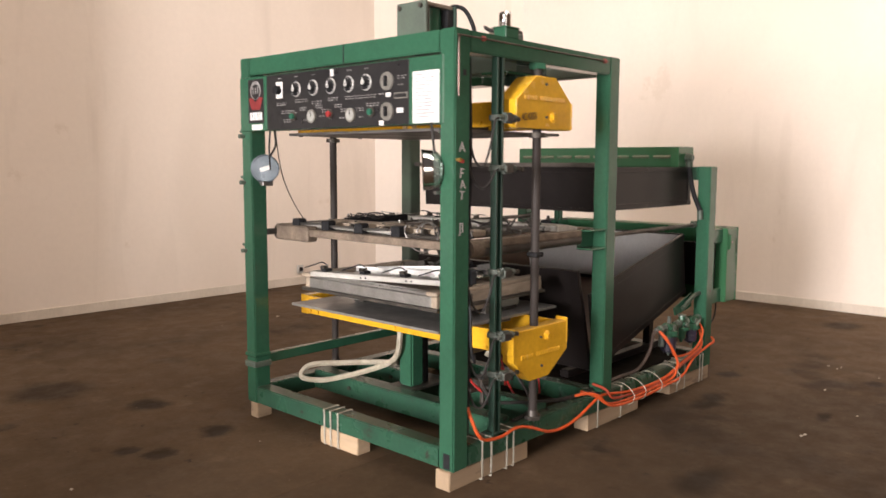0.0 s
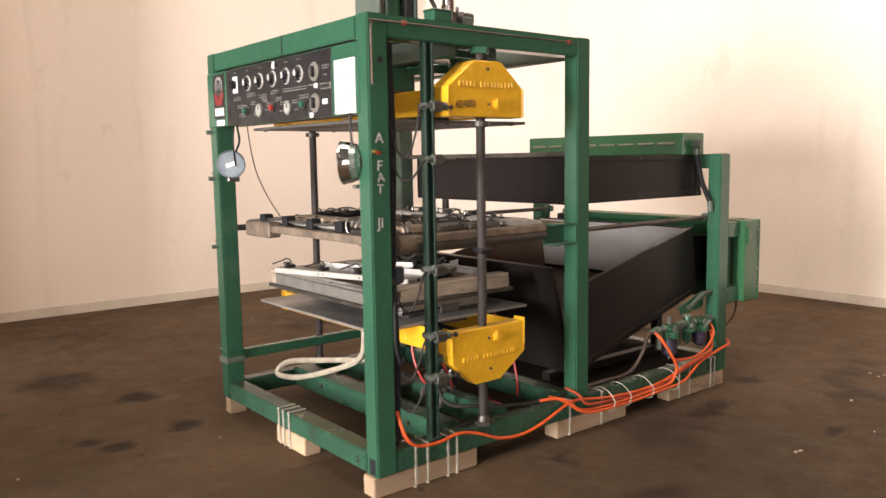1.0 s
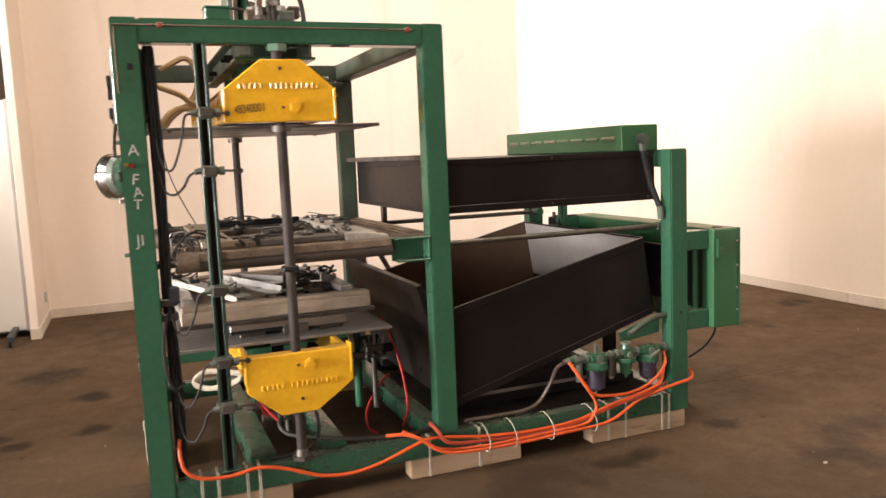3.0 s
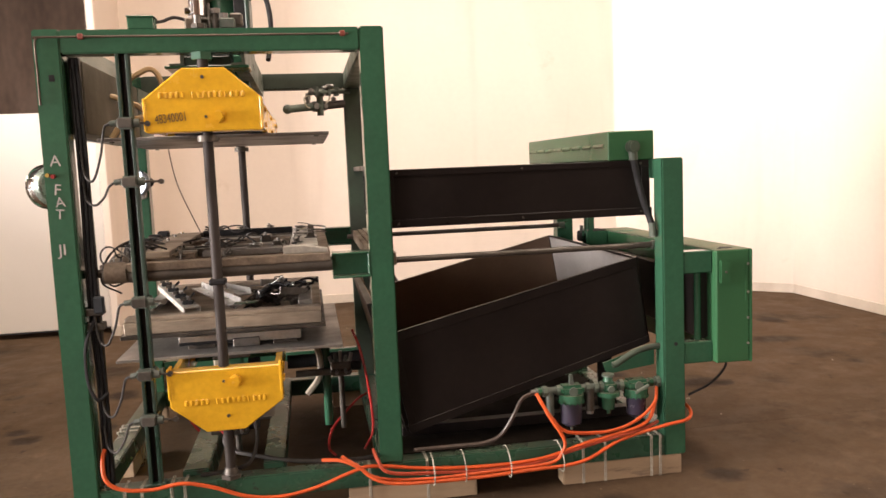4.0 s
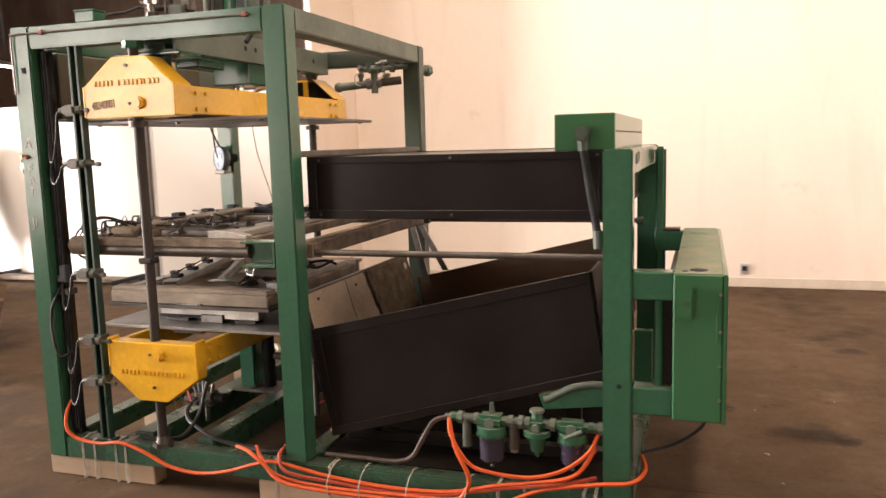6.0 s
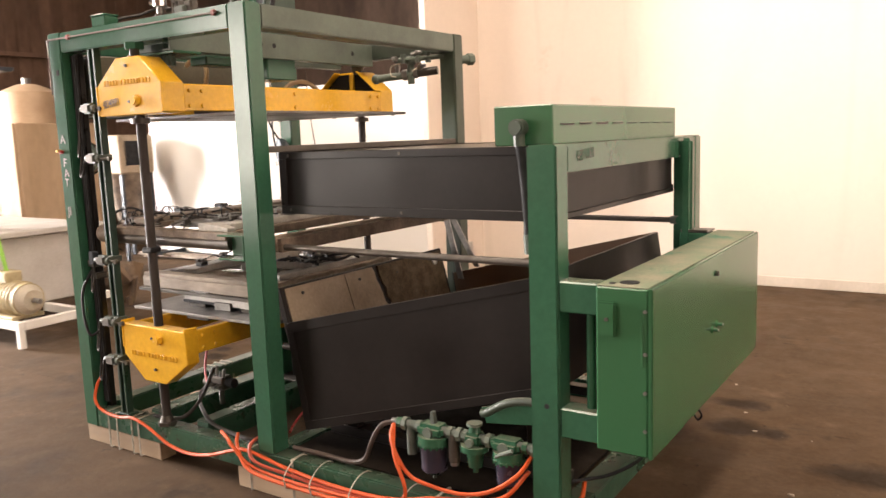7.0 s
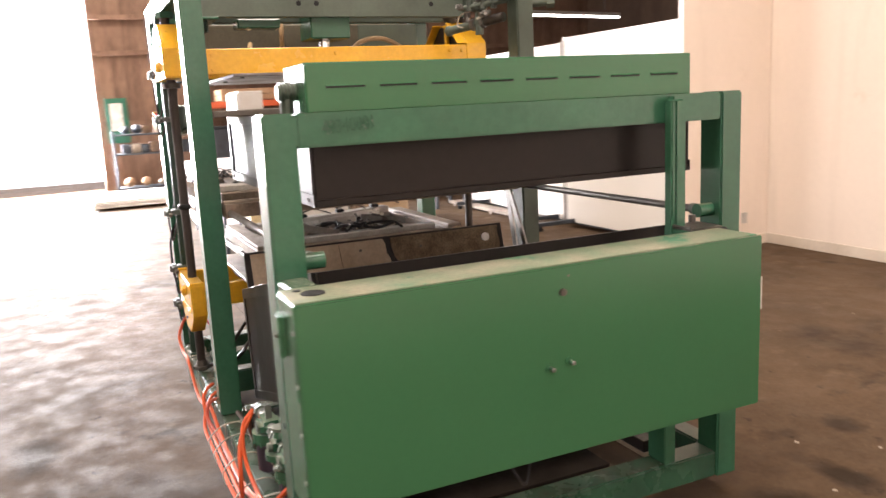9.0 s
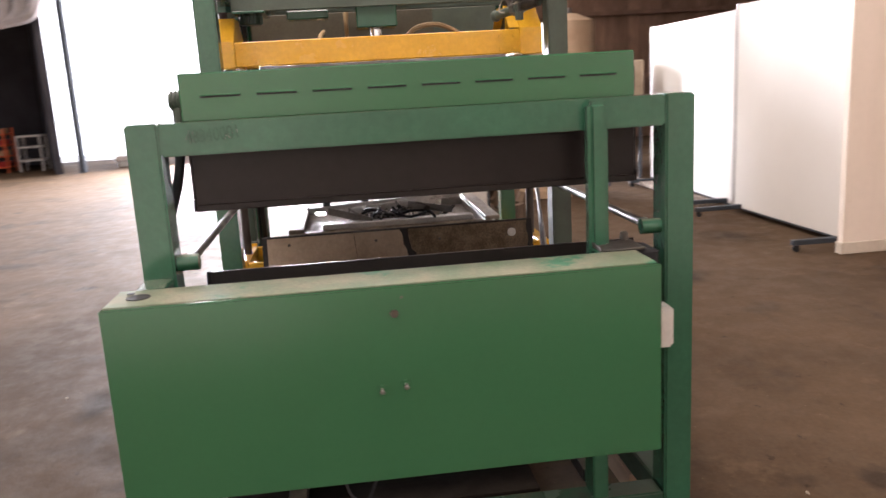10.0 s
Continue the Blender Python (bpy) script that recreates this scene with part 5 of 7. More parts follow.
for k in range(7):
    cx, cy, cz, r1 = rw.uniform(0.16, 0.26), rw.uniform(0.16, 0.42), rw.uniform(1.10, 1.15), rw.uniform(0.035, 0.07)
    tw = rw.uniform(0, 3.1)
    pts = [(cx + r1 * math.cos(a * 0.9) * math.cos(tw), cy + r1 * math.cos(a * 0.9) * math.sin(tw) + 0.012 * a, cz + r1 * (0.8 + 0.05 * k) * math.sin(a * 0.9)) for a in range(9)]
    wire("control_wire", "thin grey wire coiled in a tangle at the carriage corner", [(0.24, cy + 0.10, 1.13)] + pts + [(0.34, cy + 0.16, 1.16)], 0.0038, CABLE if k % 3 else STEEL)
for k in range(4):
    x0, y0 = rw.uniform(0.70, 0.80), rw.uniform(0.60, 0.85)
    wire("air_tube", "thin black tube lying in loops among the clamps on the tray", [(x0 + 0.05 * i, y0 + 0.05 * math.sin(1.3 * i + k) + 0.03 * i, 0.87 + 0.03 * abs(math.sin(1.1 * i + 2 * k))) for i in range(6)], 0.007, RUBBER)

# ---- ovens ----
oven = thing("upper_oven", "black sheet-metal upper heater box with riveted rims", "oven", (1.98, 0.8, 1.205))
UX0, UX1, UY0, UY1, UZ0, UZ1 = 1.354, 2.604, 0.146, 1.478, 1.205, 1.462
part("shell", box(B(), UX0 + 0.006, UX1 - 0.006, UY0 + 0.006, UY1 - 0.006, UZ0, UZ1 - 0.004, 0.003), BLACK, oven)
for y0, y1 in ((UY0, UY0 + 0.006), (UY1 - 0.006, UY1)):
    part("rim", box(B(), UX0, UX1, y0, y1, UZ0, UZ0 + 0.036, 0.002), BLACK, oven)
    part("rim", box(B(), UX0, UX1, y0, y1, UZ1 - 0.03, UZ1, 0.002), BLACK, oven)
    for x0 in (UX0, UX1 - 0.05):
        part("rim", box(B(), x0, x0 + 0.04, y0, y1, UZ0 + 0.036, UZ1 - 0.03, 0.001), BLACK, oven)
for x0, x1 in ((UX0, UX0 + 0.006), (UX1 - 0.006, UX1)):
    part("rim", box(B(), x0, x1, UY0 + 0.006, UY1 - 0.006, UZ0, UZ0 + 0.02, 0.002), BLACK, oven)
    part("rim", box(B(), x0, x1, UY0 + 0.006, UY1 - 0.006, UZ1 - 0.03, UZ1, 0.002), BLACK, oven)
for x in (1.41, 1.98, 2.55):
    for z in (UZ0 + 0.018, UZ1 - 0.015):
        part("rivet", cyl(B(), (x, UY0 - 0.004, z), (x, UY0, z), 0.006, 8), GUNMETAL, oven)
part("cross_bar", box(B(), 1.30, 1.36, 0.092, YB - 0.092, 1.462, 1.488, 0.003), PIPE, oven, "flat brown cross bar")
for x in (1.45,):
    part("hanger", box(B(), x, x + 0.03, 1.30, 1.34, UZ0 - 0.14, UZ0, 0.003), GUNMETAL, oven)
duct = thing("wiring_box", "long green wiring box with slotted louvres on the upper oven", "wiring box", (2.5, 0.8, 1.463))
part("body", box(B(), 2.392, 2.615, 0.143, 1.467, 1.463, 1.598, 0.004), GREEN_CAB, duct)
for k in range(8):
    y0 = 0.20 + k * 0.157
    part("louvre", prism(B(), [(2.615, 1.5335), (2.6172, 1.5338), (2.615, 1.5375)], "y", y0, y0 + 0.112), GREEN_CAB, duct)
    part("louvre_gap", box(B(), 2.6145, 2.6166, y0, y0 + 0.112, 1.5285, 1.5334, 0), RUBBER, duct)
    part("louvre", prism(B(), [(2.392, 1.522), (2.382, 1.530), (2.392, 1.542)], "y", y0, y0 + 0.125), DUSTY, duct)
el = thing("flexible_conduit", "black flexible conduit looping from the wiring box to the end post", "conduit", (2.5, 0.12, 1.52))
eb = part("elbow", cyl(B(), (2.50, 0.143, 1.524), (2.50, 0.092, 1.524), 0.025, 18, 0.022), DULLGREEN, el)
for k in range(4):
    part("ring", cyl(B(), (2.50, 0.136 - 0.011 * k, 1.524), (2.50, 0.131 - 0.011 * k, 1.524), 0.029, 18), DULLGREEN, eb)
part("gland", cyl(B(), (2.501, 0.118, 1.505), (2.503, 0.117, 1.462), 0.020, 10), DULLGREEN, el)
part("conduit", tube(B(), [(2.503, 0.117, 1.47), (2.515, 0.112, 1.40), (2.532, 0.098, 1.30), (2.550, 0.075, 1.22), (2.560, 0.057, 1.17)], 0.015, 12), RUBBER, el)
part("gland", cyl(B(), (2.562, 0.055, 1.175), (2.566, 0.055, 1.11), 0.018, 10), GREYGREEN, el)

lov = thing("lower_oven", "black sheet-metal lower heater trough tilted up towards its end", "oven", (1.95, 0.8, 0.26))
TL, TR, BR, BL = (1.335, 0.728), (2.517, 1.008), (2.577, 0.596), (1.418, 0.262)


def along(p, q, t):
    return (p[0] + (q[0] - p[0]) * t, p[1] + (q[1] - p[1]) * t)


for y0, y1, s in ((0.146, 0.158, -1), (1.482, 1.494, 1)):
    part("side_sheet", prism(B(), [TL, TR, BR, BL], "y", y0, y1, 0.002), BLACK, lov)
    yo0, yo1 = (y0 - 0.004, y0) if s < 0 else (y1, y1 + 0.004)
    part("rim", prism(B(), [TL, TR, along(TR, BR, 0.10), along(TL, BL, 0.09)], "y", yo0, yo1, 0.001), BLACK, lov)
    part("rim", prism(B(), [along(BL, TL, 0.08), along(BR, TR, 0.08), BR, BL], "y", yo0, yo1, 0.001), BLACK, lov)
    part("rim", prism(B(), [along(TL, BL, 0.09), along(along(TL, BL, 0.09), along(TR, BR, 0.09), 0.03), along(along(BL, TL, 0.08), along(BR, TR, 0.08), 0.03), along(BL, TL, 0.08)], "y", yo0, yo1, 0.001), BLACK, lov)
    li = (0.158, 0.162) if s < 0 else (1.478, 1.482)
    part("liner", prism(B(), [along(TL, TR, 0.01), along(TL, TR, 0.99), along(BR, TR, 0.08), along(BL, TL, 0.08)], "y", *li), BROWN_IN, lov, "heat-browned steel liner")
part("end_sheet", prism(B(), [TR, (TR[0] + 0.012, TR[1]), (BR[0] + 0.012, BR[1]), BR], "y", 0.158, 1.482, 0.001), BLACK, lov)
part("end_liner", prism(B(), [(TR[0] - 0.004, TR[1] - 0.01), (TR[0], TR[1] - 0.01), (BR[0], BR[1] + 0.03), (BR[0] - 0.004, BR[1] + 0.03)], "y", 0.163, 1.477), SATIN, lov, "dull grey reflector sheet")
part("bottom_sheet", prism(B(), [BL, BR, along(BR, TR, 0.03), along(BL, TL, 0.03)], "y", 0.158, 1.482), BLACK, lov)
part("reflector", prism(B(), [along(BL, TL, 0.05), along(BR, TR, 0.05), along(BR, TR, 0.07), along(BL, TL, 0.07)], "y", 0.163, 1.477), BROWN_IN, lov, "heat-browned reflector sheet")
LT, LB = (1.250, 0.868), (1.405, 0.262)
part("end_slab", prism(B(), [LT, (LT[0] + 0.03, LT[1] + 0.006), (LB[0] + 0.03, LB[1] + 0.006), LB], "y", 0.176, 1.45, 0.003), BLACK, lov)
p0, p1 = (LT[0] + 0.031, LT[1] - 0.004), along((LT[0] + 0.031, LT[1] - 0.004), (LB[0] + 0.031, LB[1]), 0.45)
rt = random.Random(9)


def shield(ya, yb, drift, ragged, thick):
    """A sheet lying on the end slab, its edges at ya and yb torn by the given amount and drifting sideways on the way down."""
    b = B()
    rows = []
    for k in range(13):
        u = k / 12
        x, z = p0[0] + (p1[0] - p0[0]) * u, p0[1] + (p1[1] - p0[1]) * u
        ea = ya + (drift[0] * u + rt.uniform(-1, 1) * ragged[0])
        eb_ = yb + (drift[1] * u + rt.uniform(-1, 1) * ragged[1])
        rows.append([b.verts.new(v) for v in ((x, ea, z), (x, eb_, z), (x + thick, eb_, z + thick * 0.2), (x + thick, ea, z + thick * 0.2))])
    for a, c in zip(rows, rows[1:]):
        for q in range(4):
            b.faces.new((a[q], a[(q + 1) % 4], c[(q + 1) % 4], c[q]))
    b.faces.new(rows[0]), b.faces.new(rows[-1])
    bmesh.ops.recalc_face_normals(b, faces=b.faces)
    return b


part("heat_shield", shield(0.20, 0.815, (0.0, 0.075), (0.0, 0.007), 0.006), TANSHEET, lov, "tan sheet with a ragged edge")
part("heat_shield", shield(0.85, 1.42, (0.065, 0.0), (0.012, 0.004), 0.012), BURLAP, lov, "brown fibrous insulation")
part("shield_crease", tube(B(), [(p0[0] + 0.008 + (p1[0] - p0[0]) * u, 0.60 + 0.02 * u, p0[1] + (p1[1] - p0[1]) * u) for u in (0.02, 0.3, 0.6, 0.98)], 0.0016, 5), BURLAP, lov)
for y, u in ((0.30, 0.12), (0.70, 0.15), (0.36, 0.8), (1.0, 0.2), (1.2, 0.7)):
    part("shield_nail", cyl(B(), (p0[0] + 0.006 + (p1[0] - p0[0]) * u, y, p0[1] + (p1[1] - p0[1]) * u), (p0[0] + 0.013 + (p1[0] - p0[0]) * u, y, p0[1] + 0.001 + (p1[1] - p0[1]) * u), 0.007, 8), GUNMETAL, lov)
part("maker_disc", cyl(B(), (p0[0] + 0.022, 1.345, 0.815), (p0[0] + 0.034, 1.345, 0.818), 0.02, 14), WHITE, lov, "small white disc")
for y in (0.32, 1.30):
    part("support_rail", box(B(), 1.40, 2.57, y, y + 0.06, 0.19, 0.235, 0.003), BLACK, lov)
    part("prop", box(B(), 2.40, 2.46, y, y + 0.05, 0.235, 0.56, 0.003), BLACK, lov)
    part("prop", box(B(), 1.50, 1.56, y, y + 0.05, 0.235, 0.29, 0.003), BLACK, lov)
# black sheet added to give the deep shade under the trough
part("drip_sheet", box(B(), 1.38, 2.57, 0.10, 1.15, 0.175, 0.188, 0.001), OVENSHADE, lov)
part("gusset", prism(B(), [(2.33, 0.525), (2.586, 0.60), (2.586, 0.50), (2.35, 0.47)], "y", 0.105, 0.115, 0.001), GREEN, lov, "green gusset plate")

# ---- end frame fittings and switch cabinet ----
cab = thing("electrical_cabinet", "long low green electrical cabinet carried on the machine's end", "cabinet", (2.92, 0.68, 0.515))
CX0, CX1, CY0, CY1, CZ0, CZ1 = 2.83, 3.006, -0.030, 1.390, 0.515, 1.040
part("body", box(B(), CX0, CX1 - 0.012, CY0, CY1, CZ0, CZ1 - 0.003, 0.005), GREEN_CAB, cab)
part("top", box(B(), CX0 + 0.002, CX1 - 0.014, CY0 + 0.004, CY1 - 0.004, CZ1 - 0.003, CZ1 + 0.001, 0.001), DUSTY, cab, "dusty scratched top")
door = part("door", box(B(), CX1 - 0.012, CX1 + 0.003, CY0 - 0.003, CY1 + 0.003, CZ0 - 0.004, CZ1 - 0.001, 0.004, 2), GREEN_CAB, cab)
for y, z in ((0.639, 0.767), (0.702, 0.775)):
    part("knob_plate", cyl(B(), (CX1 + 0.003, y, z), (CX1 + 0.007, y, z), 0.014, 14), GREEN_CAB, door)
    kb = part("knob", cyl(B(), (CX1 + 0.007, y, z), (CX1 + 0.024, y, z), 0.0065, 10), GREEN, door, "small dark green knob")
    part("cap", cyl(B(), (CX1 + 0.024, y, z), (CX1 + 0.027, y, z), 0.0065, 10, 0.004), STEEL, door)
for y, z in ((0.676, 0.968), (0.690, 0.972), (0.704, 1.01)):
    part("screw_hole", cyl(B(), (CX1 + 0.0025, y, z), (CX1 + 0.0035, y, z), 0.004, 8), GUNMETAL, door)
part("catch", cyl(B(), (CX1 + 0.003, 0.683, 0.969), (CX1 + 0.012, 0.683, 0.969), 0.010, 12), GUNMETAL, door, "small dark steel catch")
for z in (0.60, 0.72, 0.84, 0.97):
    part("screw", cyl(B(), (CX1 - 0.02, CY0 - 0.004, z), (CX1 - 0.02, CY0, z), 0.006, 8), STEEL, cab)
part("cover_plate", box(B(), 2.842, 2.898, CY0 - 0.016, CY0, 0.885, 0.995, 0.006, 2), GREEN_CAB, cab)
part("edge_strip", box(B(), 2.972, 2.980, CY0 - 0.003, CY0, 0.80, 0.975, 0.001), GREEN_CAB, cab)
part("cover_screw", cyl(B(), (2.87, CY0 - 0.02, 0.94), (2.87, CY0 - 0.016, 0.94), 0.006, 8), GUNMETAL, cab)
part("cable_hole", cyl(B(), (2.913, 0.040, CZ1 + 0.0005), (2.913, 0.040, CZ1 + 0.003), 0.030, 20), RUBBER, cab, "round black cable hole")
part("cable_hole", cyl(B(), (2.868, 0.012, CZ1 + 0.0005), (2.868, 0.012, CZ1 + 0.003), 0.010, 12), RUBBER, cab)
part("junction_box", box(B(), 2.90, 2.97, CY1 + 0.003, CY1 + 0.055, 0.79, 0.905, 0.008, 2), SHEETMETAL, cab, "pale grey junction box")
for y0 in (0.0, 1.285):
    for z0, z1 in ((0.935, 1.036), (0.515, 0.615)):
        part("support_arm", box(B(), XE, CX0, y0 + 0.004, y0 + 0.084, z0, z1, 0.005), GREEN, cab)
part("conduit", cyl(B(), (2.78, 0.055, 0.615), (2.78, 0.055, 0.935), 0.016, 12), GREEN, cab)
part("back_channel", box(B(), 2.79, 2.83, 0.05, 1.36, 0.62, 0.93, 0.004), BLACK, cab)
sb_ = thing("rail_stop", "black stop block where the rear rail meets the end frame", "stop block", (2.72, 1.45, 1.0))
part("block", box(B(), XE, 2.80, 1.345, 1.47, 0.965, 1.03, 0.008), RUBBER, sb_)
part("pin", cyl(B(), (2.70, 1.40, 1.03), (2.70, 1.40, 1.067), 0.012, 10), GUNMETAL, sb_)
up_ = thing("stop_upright", "dark green rounded channel bolted upright on the end beam", "upright", (2.72, 1.31, 0.6))
ub = box(B(), XE, XE + 0.055, 1.283, 1.343, 0.60, 1.458, 0.014, 3)
part("channel", ub, GREEN, up_)
cap = thing("cover_plate", "loose dark steel plate lying behind the cabinet top", "plate", (2.76, 1.34, 1.036))
part("plate", box(B(), 2.695, 2.815, 1.29, 1.425, 1.0365, 1.043, 0.003), GUNMETAL, cap)
part("lip", box(B(), 2.695, 2.815, 1.29, 1.296, 1.043, 1.050, 0.002), GUNMETAL, cap)
leg = thing("frame_leg", "short green leg under the cabinet on the base beam", "leg", (2.64, 1.35, 0.19))
part("leg", box(B(), XE - 0.098, XE - 0.006, 1.30, 1.35, 0.189, 0.515, 0.005), GREEN, leg)
part("power_cable", tube(B(), [(2.95, 0.10, 0.52), (2.93, 0.08, 0.46), (2.84, 0.05, 0.40), (2.72, 0.03, 0.36)], 0.006, 6), RUBBER, cab, "thin black cable")
part("power_cable", tube(B(), [(2.98, 0.52, 0.515), (3.0, 0.54, 0.47), (2.97, 0.58, 0.44), (2.93, 0.62, 0.51)], 0.004, 6), RUBBER, cab, "thin black cable")

# ---- control panel ----
ctl = thing("control_console", "black control panel with knobs and dials in a green housing", "control console", (0.0, 0.8, 1.655))
part("housing", box(B(), -0.002, 0.125, 0.10, YB - 0.10, 1.66, 1.955, 0.004), OLIVE, ctl)
part("back_panel", box(B(), 0.125, 0.131, 1.15, YB - 0.10, 1.662, 1.953, 0.002), GREYGREEN, ctl, "grey-green back panel")
part("fascia", box(B(), -0.030, -0.003, 0.055, 1.615, 1.655, 1.952, 0.004), GREEN, ctl)
PX = -0.034
plate = part("panel", box(B(), PX, -0.030, 0.262, 1.352, 1.657, 1.948, 0.002), BLACK_PANEL, ctl, "black engraved panel")


def disc(name, y, z, r, depth, mat, parent, label="", x=PX, seg=20, r2=None):
    return part(name, cyl(B(), (x, y, z), (x - depth, y, z), r, seg, r2), mat, parent, label)


part("switch_plate", box(B(), PX - 0.004, PX, 1.205, 1.262, 1.822, 1.908, 0.002), WHITE, plate, "white switch plate")
disc("switch", 1.235, 1.865, 0.022, 0.03, RUBBER, plate, "black rotary switch")
for y in (1.092, 0.951, 0.812, 0.676, 0.550):
    k = disc("knob_ring", y, 1.862, 0.040, 0.005, BEZEL, plate, "chrome ring", seg=24, r2=0.036)
    disc("knob_skirt", y, 1.862, 0.034, 0.0065, RUBBER, k)
    disc("knob", y, 1.862, 0.023, 0.022, RUBBER, k, "black round knob", r2=0.019)
    disc("knob_cap", y, 1.862, 0.012, 0.0235, BEZEL, k, "bright centre cap")
    part("knob_grip", box(B(), PX - 0.0245, PX - 0.020, y - 0.003, y + 0.003, 1.864, 1.882, 0.001), WHITE, k)
    for q in range(9):
        a_ = math.radians(-40 + 32.5 * q)
        disc("tick", y + 0.029 * math.cos(a_), 1.862 + 0.029 * math.sin(a_), 0.0028, 0.0072, LEGEND, k, seg=6)
for y, z in ((0.402, 1.858), (0.403, 1.720)):
    d = disc("dial", y, z, 0.042, 0.006, DIAL, plate, "grey round dial", seg=28)
    part("pointer", box(B(), PX - 0.022, PX - 0.006, y - 0.008, y + 0.008, z - 0.024, z + 0.024, 0.004), RUBBER, d)
for y, z, mt, lab in ((1.115, 1.724, GREENP, "green push button"), (0.815, 1.723, REDP, "red push button"), (0.511, 1.722, GREENP, "green push button")):
    c = disc("button_collar", y, z, 0.024, 0.008, GUNMETAL, plate)
    disc("button", y, z, 0.015, 0.018, mt, c, lab)
for y, z in ((0.959, 1.718), (0.657, 1.713)):
    g = disc("gauge", y, z, 0.034, 0.010, DIAL, plate, "round pressure gauge", seg=28)
    disc("gauge_face", y, z, 0.026, 0.0115, DIALFACE, g, "white dial face", seg=28)
    part("needle", box(B(), PX - 0.013, PX - 0.0115, y - 0.002, y + 0.002, z, z + 0.024, 0), RUBBER, g)
for y, z, w, h in ((0.798, 1.925, 0.026, 0.034), (0.441, 1.668, 0.030, 0.022), (0.318, 1.722, 0.042, 0.022), (0.395, 1.796, 0.032, 0.020)):
    part("paper_tag", box(B(), PX - 0.002, PX, y - w / 2, y + w / 2, z - h / 2, z + h / 2, 0), WHITE, plate, "white paper tag")
part("legend_frame", box(B(), PX - 0.003, PX, 0.268, 0.355, 1.775, 1.802, 0.001), DIAL, plate)
part("legend", box(B(), PX - 0.0045, PX - 0.003, 0.274, 0.349, 1.780, 1.797, 0), BLACK_PANEL, plate)
rr = random.Random(5)
# engraved captions, as short bars in one or two lines
for y0, z0, n_ in ((1.26, 1.795, 4), (1.22, 1.752, 4), (1.20, 1.706, 3), (1.10, 1.805, 6), (0.96, 1.79, 4), (0.88, 1.745, 3), (0.83, 1.80, 4), (0.70, 1.80, 6), (0.735, 1.742, 3), (0.60, 1.80, 6), (0.545, 1.76, 4), (0.335, 1.875, 3), (0.33, 1.835, 2), (1.10, 1.925, 2), (0.96, 1.925, 2), (0.685, 1.925, 2), (0.56, 1.925, 2), (1.245, 1.925, 2), (1.15, 1.75, 3), (1.06, 1.762, 3), (0.93, 1.768, 3), (0.78, 1.765, 3), (0.62, 1.742, 3), (0.46, 1.80, 2), (0.90, 1.715, 2), (0.745, 1.70, 2), (1.03, 1.70, 2), (0.60, 1.70, 2)):
    for line_ in range(2 if n_ > 2 else 1):
        at_ = y0
        for j in range(n_):
            w = rr.uniform(0.007, 0.017)
            part("legend_bar", box(B(), PX - 0.0008, PX, at_ - w, at_, z0 - 0.011 * line_, z0 + 0.0045 - 0.011 * line_, 0), LEGEND, plate)
            at_ -= w + rr.uniform(0.004, 0.012)
pap = part("instruction_sheet", box(B(), -0.033, -0.030, 0.076, 0.238, 1.66, 1.888, 0), WHITE, ctl, "white printed instruction sheet")
for j in range(13):
    w = rr.uniform(0.06, 0.13)
    part("text_bar", box(B(), -0.0338, -0.033, 0.225 - w, 0.225, 1.872 - 0.0155 * j, 1.8755 - 0.0155 * j, 0), INK, pap)
part("serial_plate", box(B(), -0.032, -0.030, 0.10, 0.225, 1.90, 1.93, 0.001), GREEN, ctl)
stk = part("sticker", box(B(), -0.032, -0.030, 1.385, 1.53, 1.70, 1.938, 0), BLACK_PANEL, ctl, "black club sticker with red and white shapes")
bd = disc("badge", 1.458, 1.878, 0.05, 0.001, LEGEND, stk, "dim grey disc", x=-0.032)
disc("badge_centre", 1.458, 1.870, 0.040, 0.0014, BLACK_PANEL, bd, x=-0.032)
for dy in (-0.022, 0.0, 0.022):
    part("badge_bar", box(B(), -0.0336, -0.0334, 1.454 + dy, 1.462 + dy, 1.858, 1.896, 0), LEGEND, bd)
part("red_shape", prism(B(), [(1.525, 1.835), (1.492, 1.838), (1.458, 1.812), (1.424, 1.838), (1.391, 1.835), (1.42, 1.772), (1.496, 1.772)], "x", -0.0332, -0.032), DARKRED, stk, "dark red forked shape")
for j in range(5):
    part("white_bar", box(B(), -0.0332, -0.032, 1.40 + 0.024 * j, 1.418 + 0.024 * j, 1.715, 1.758, 0), WHITE, stk)
part("paper_tag", box(B(), -0.032, -0.030, 1.40, 1.50, 1.662, 1.692, 0), WHITE, ctl)
ctl.location += Vector((0.024, 0.009, 0.0))
lettering("post_letter", "A", 0.062, pose(0.047, -0.0012, 1.551, 90, 0, 0), PALE, frame_, "white stick-on letter")
lettering("post_letter", "F", 0.062, pose(0.046, -0.0012, 1.437, 90, 6, 0), PALE, frame_, "white stick-on letter")
lettering("post_letter", "A", 0.056, pose(0.052, -0.0012, 1.388, 90, -5, 0), PALE, frame_, "white stick-on letter")
lettering("post_letter", "T", 0.056, pose(0.047, -0.0012, 1.340, 90, 4, 0), PALE, frame_, "white stick-on letter")
lettering("post_letter", "JI", 0.062, pose(0.045, -0.0012, 1.198, 90, 0, 0), PALE, frame_, "white stick-on letters")
lettering("stock_number", "48340001", 0.052, pose(XE + 0.0008, 0.235, 1.428, 90, -4, 90) @ Matrix.Diagonal((0.72, 1, 1, 1)), GREENINK, frame_, "faint hand-written number")
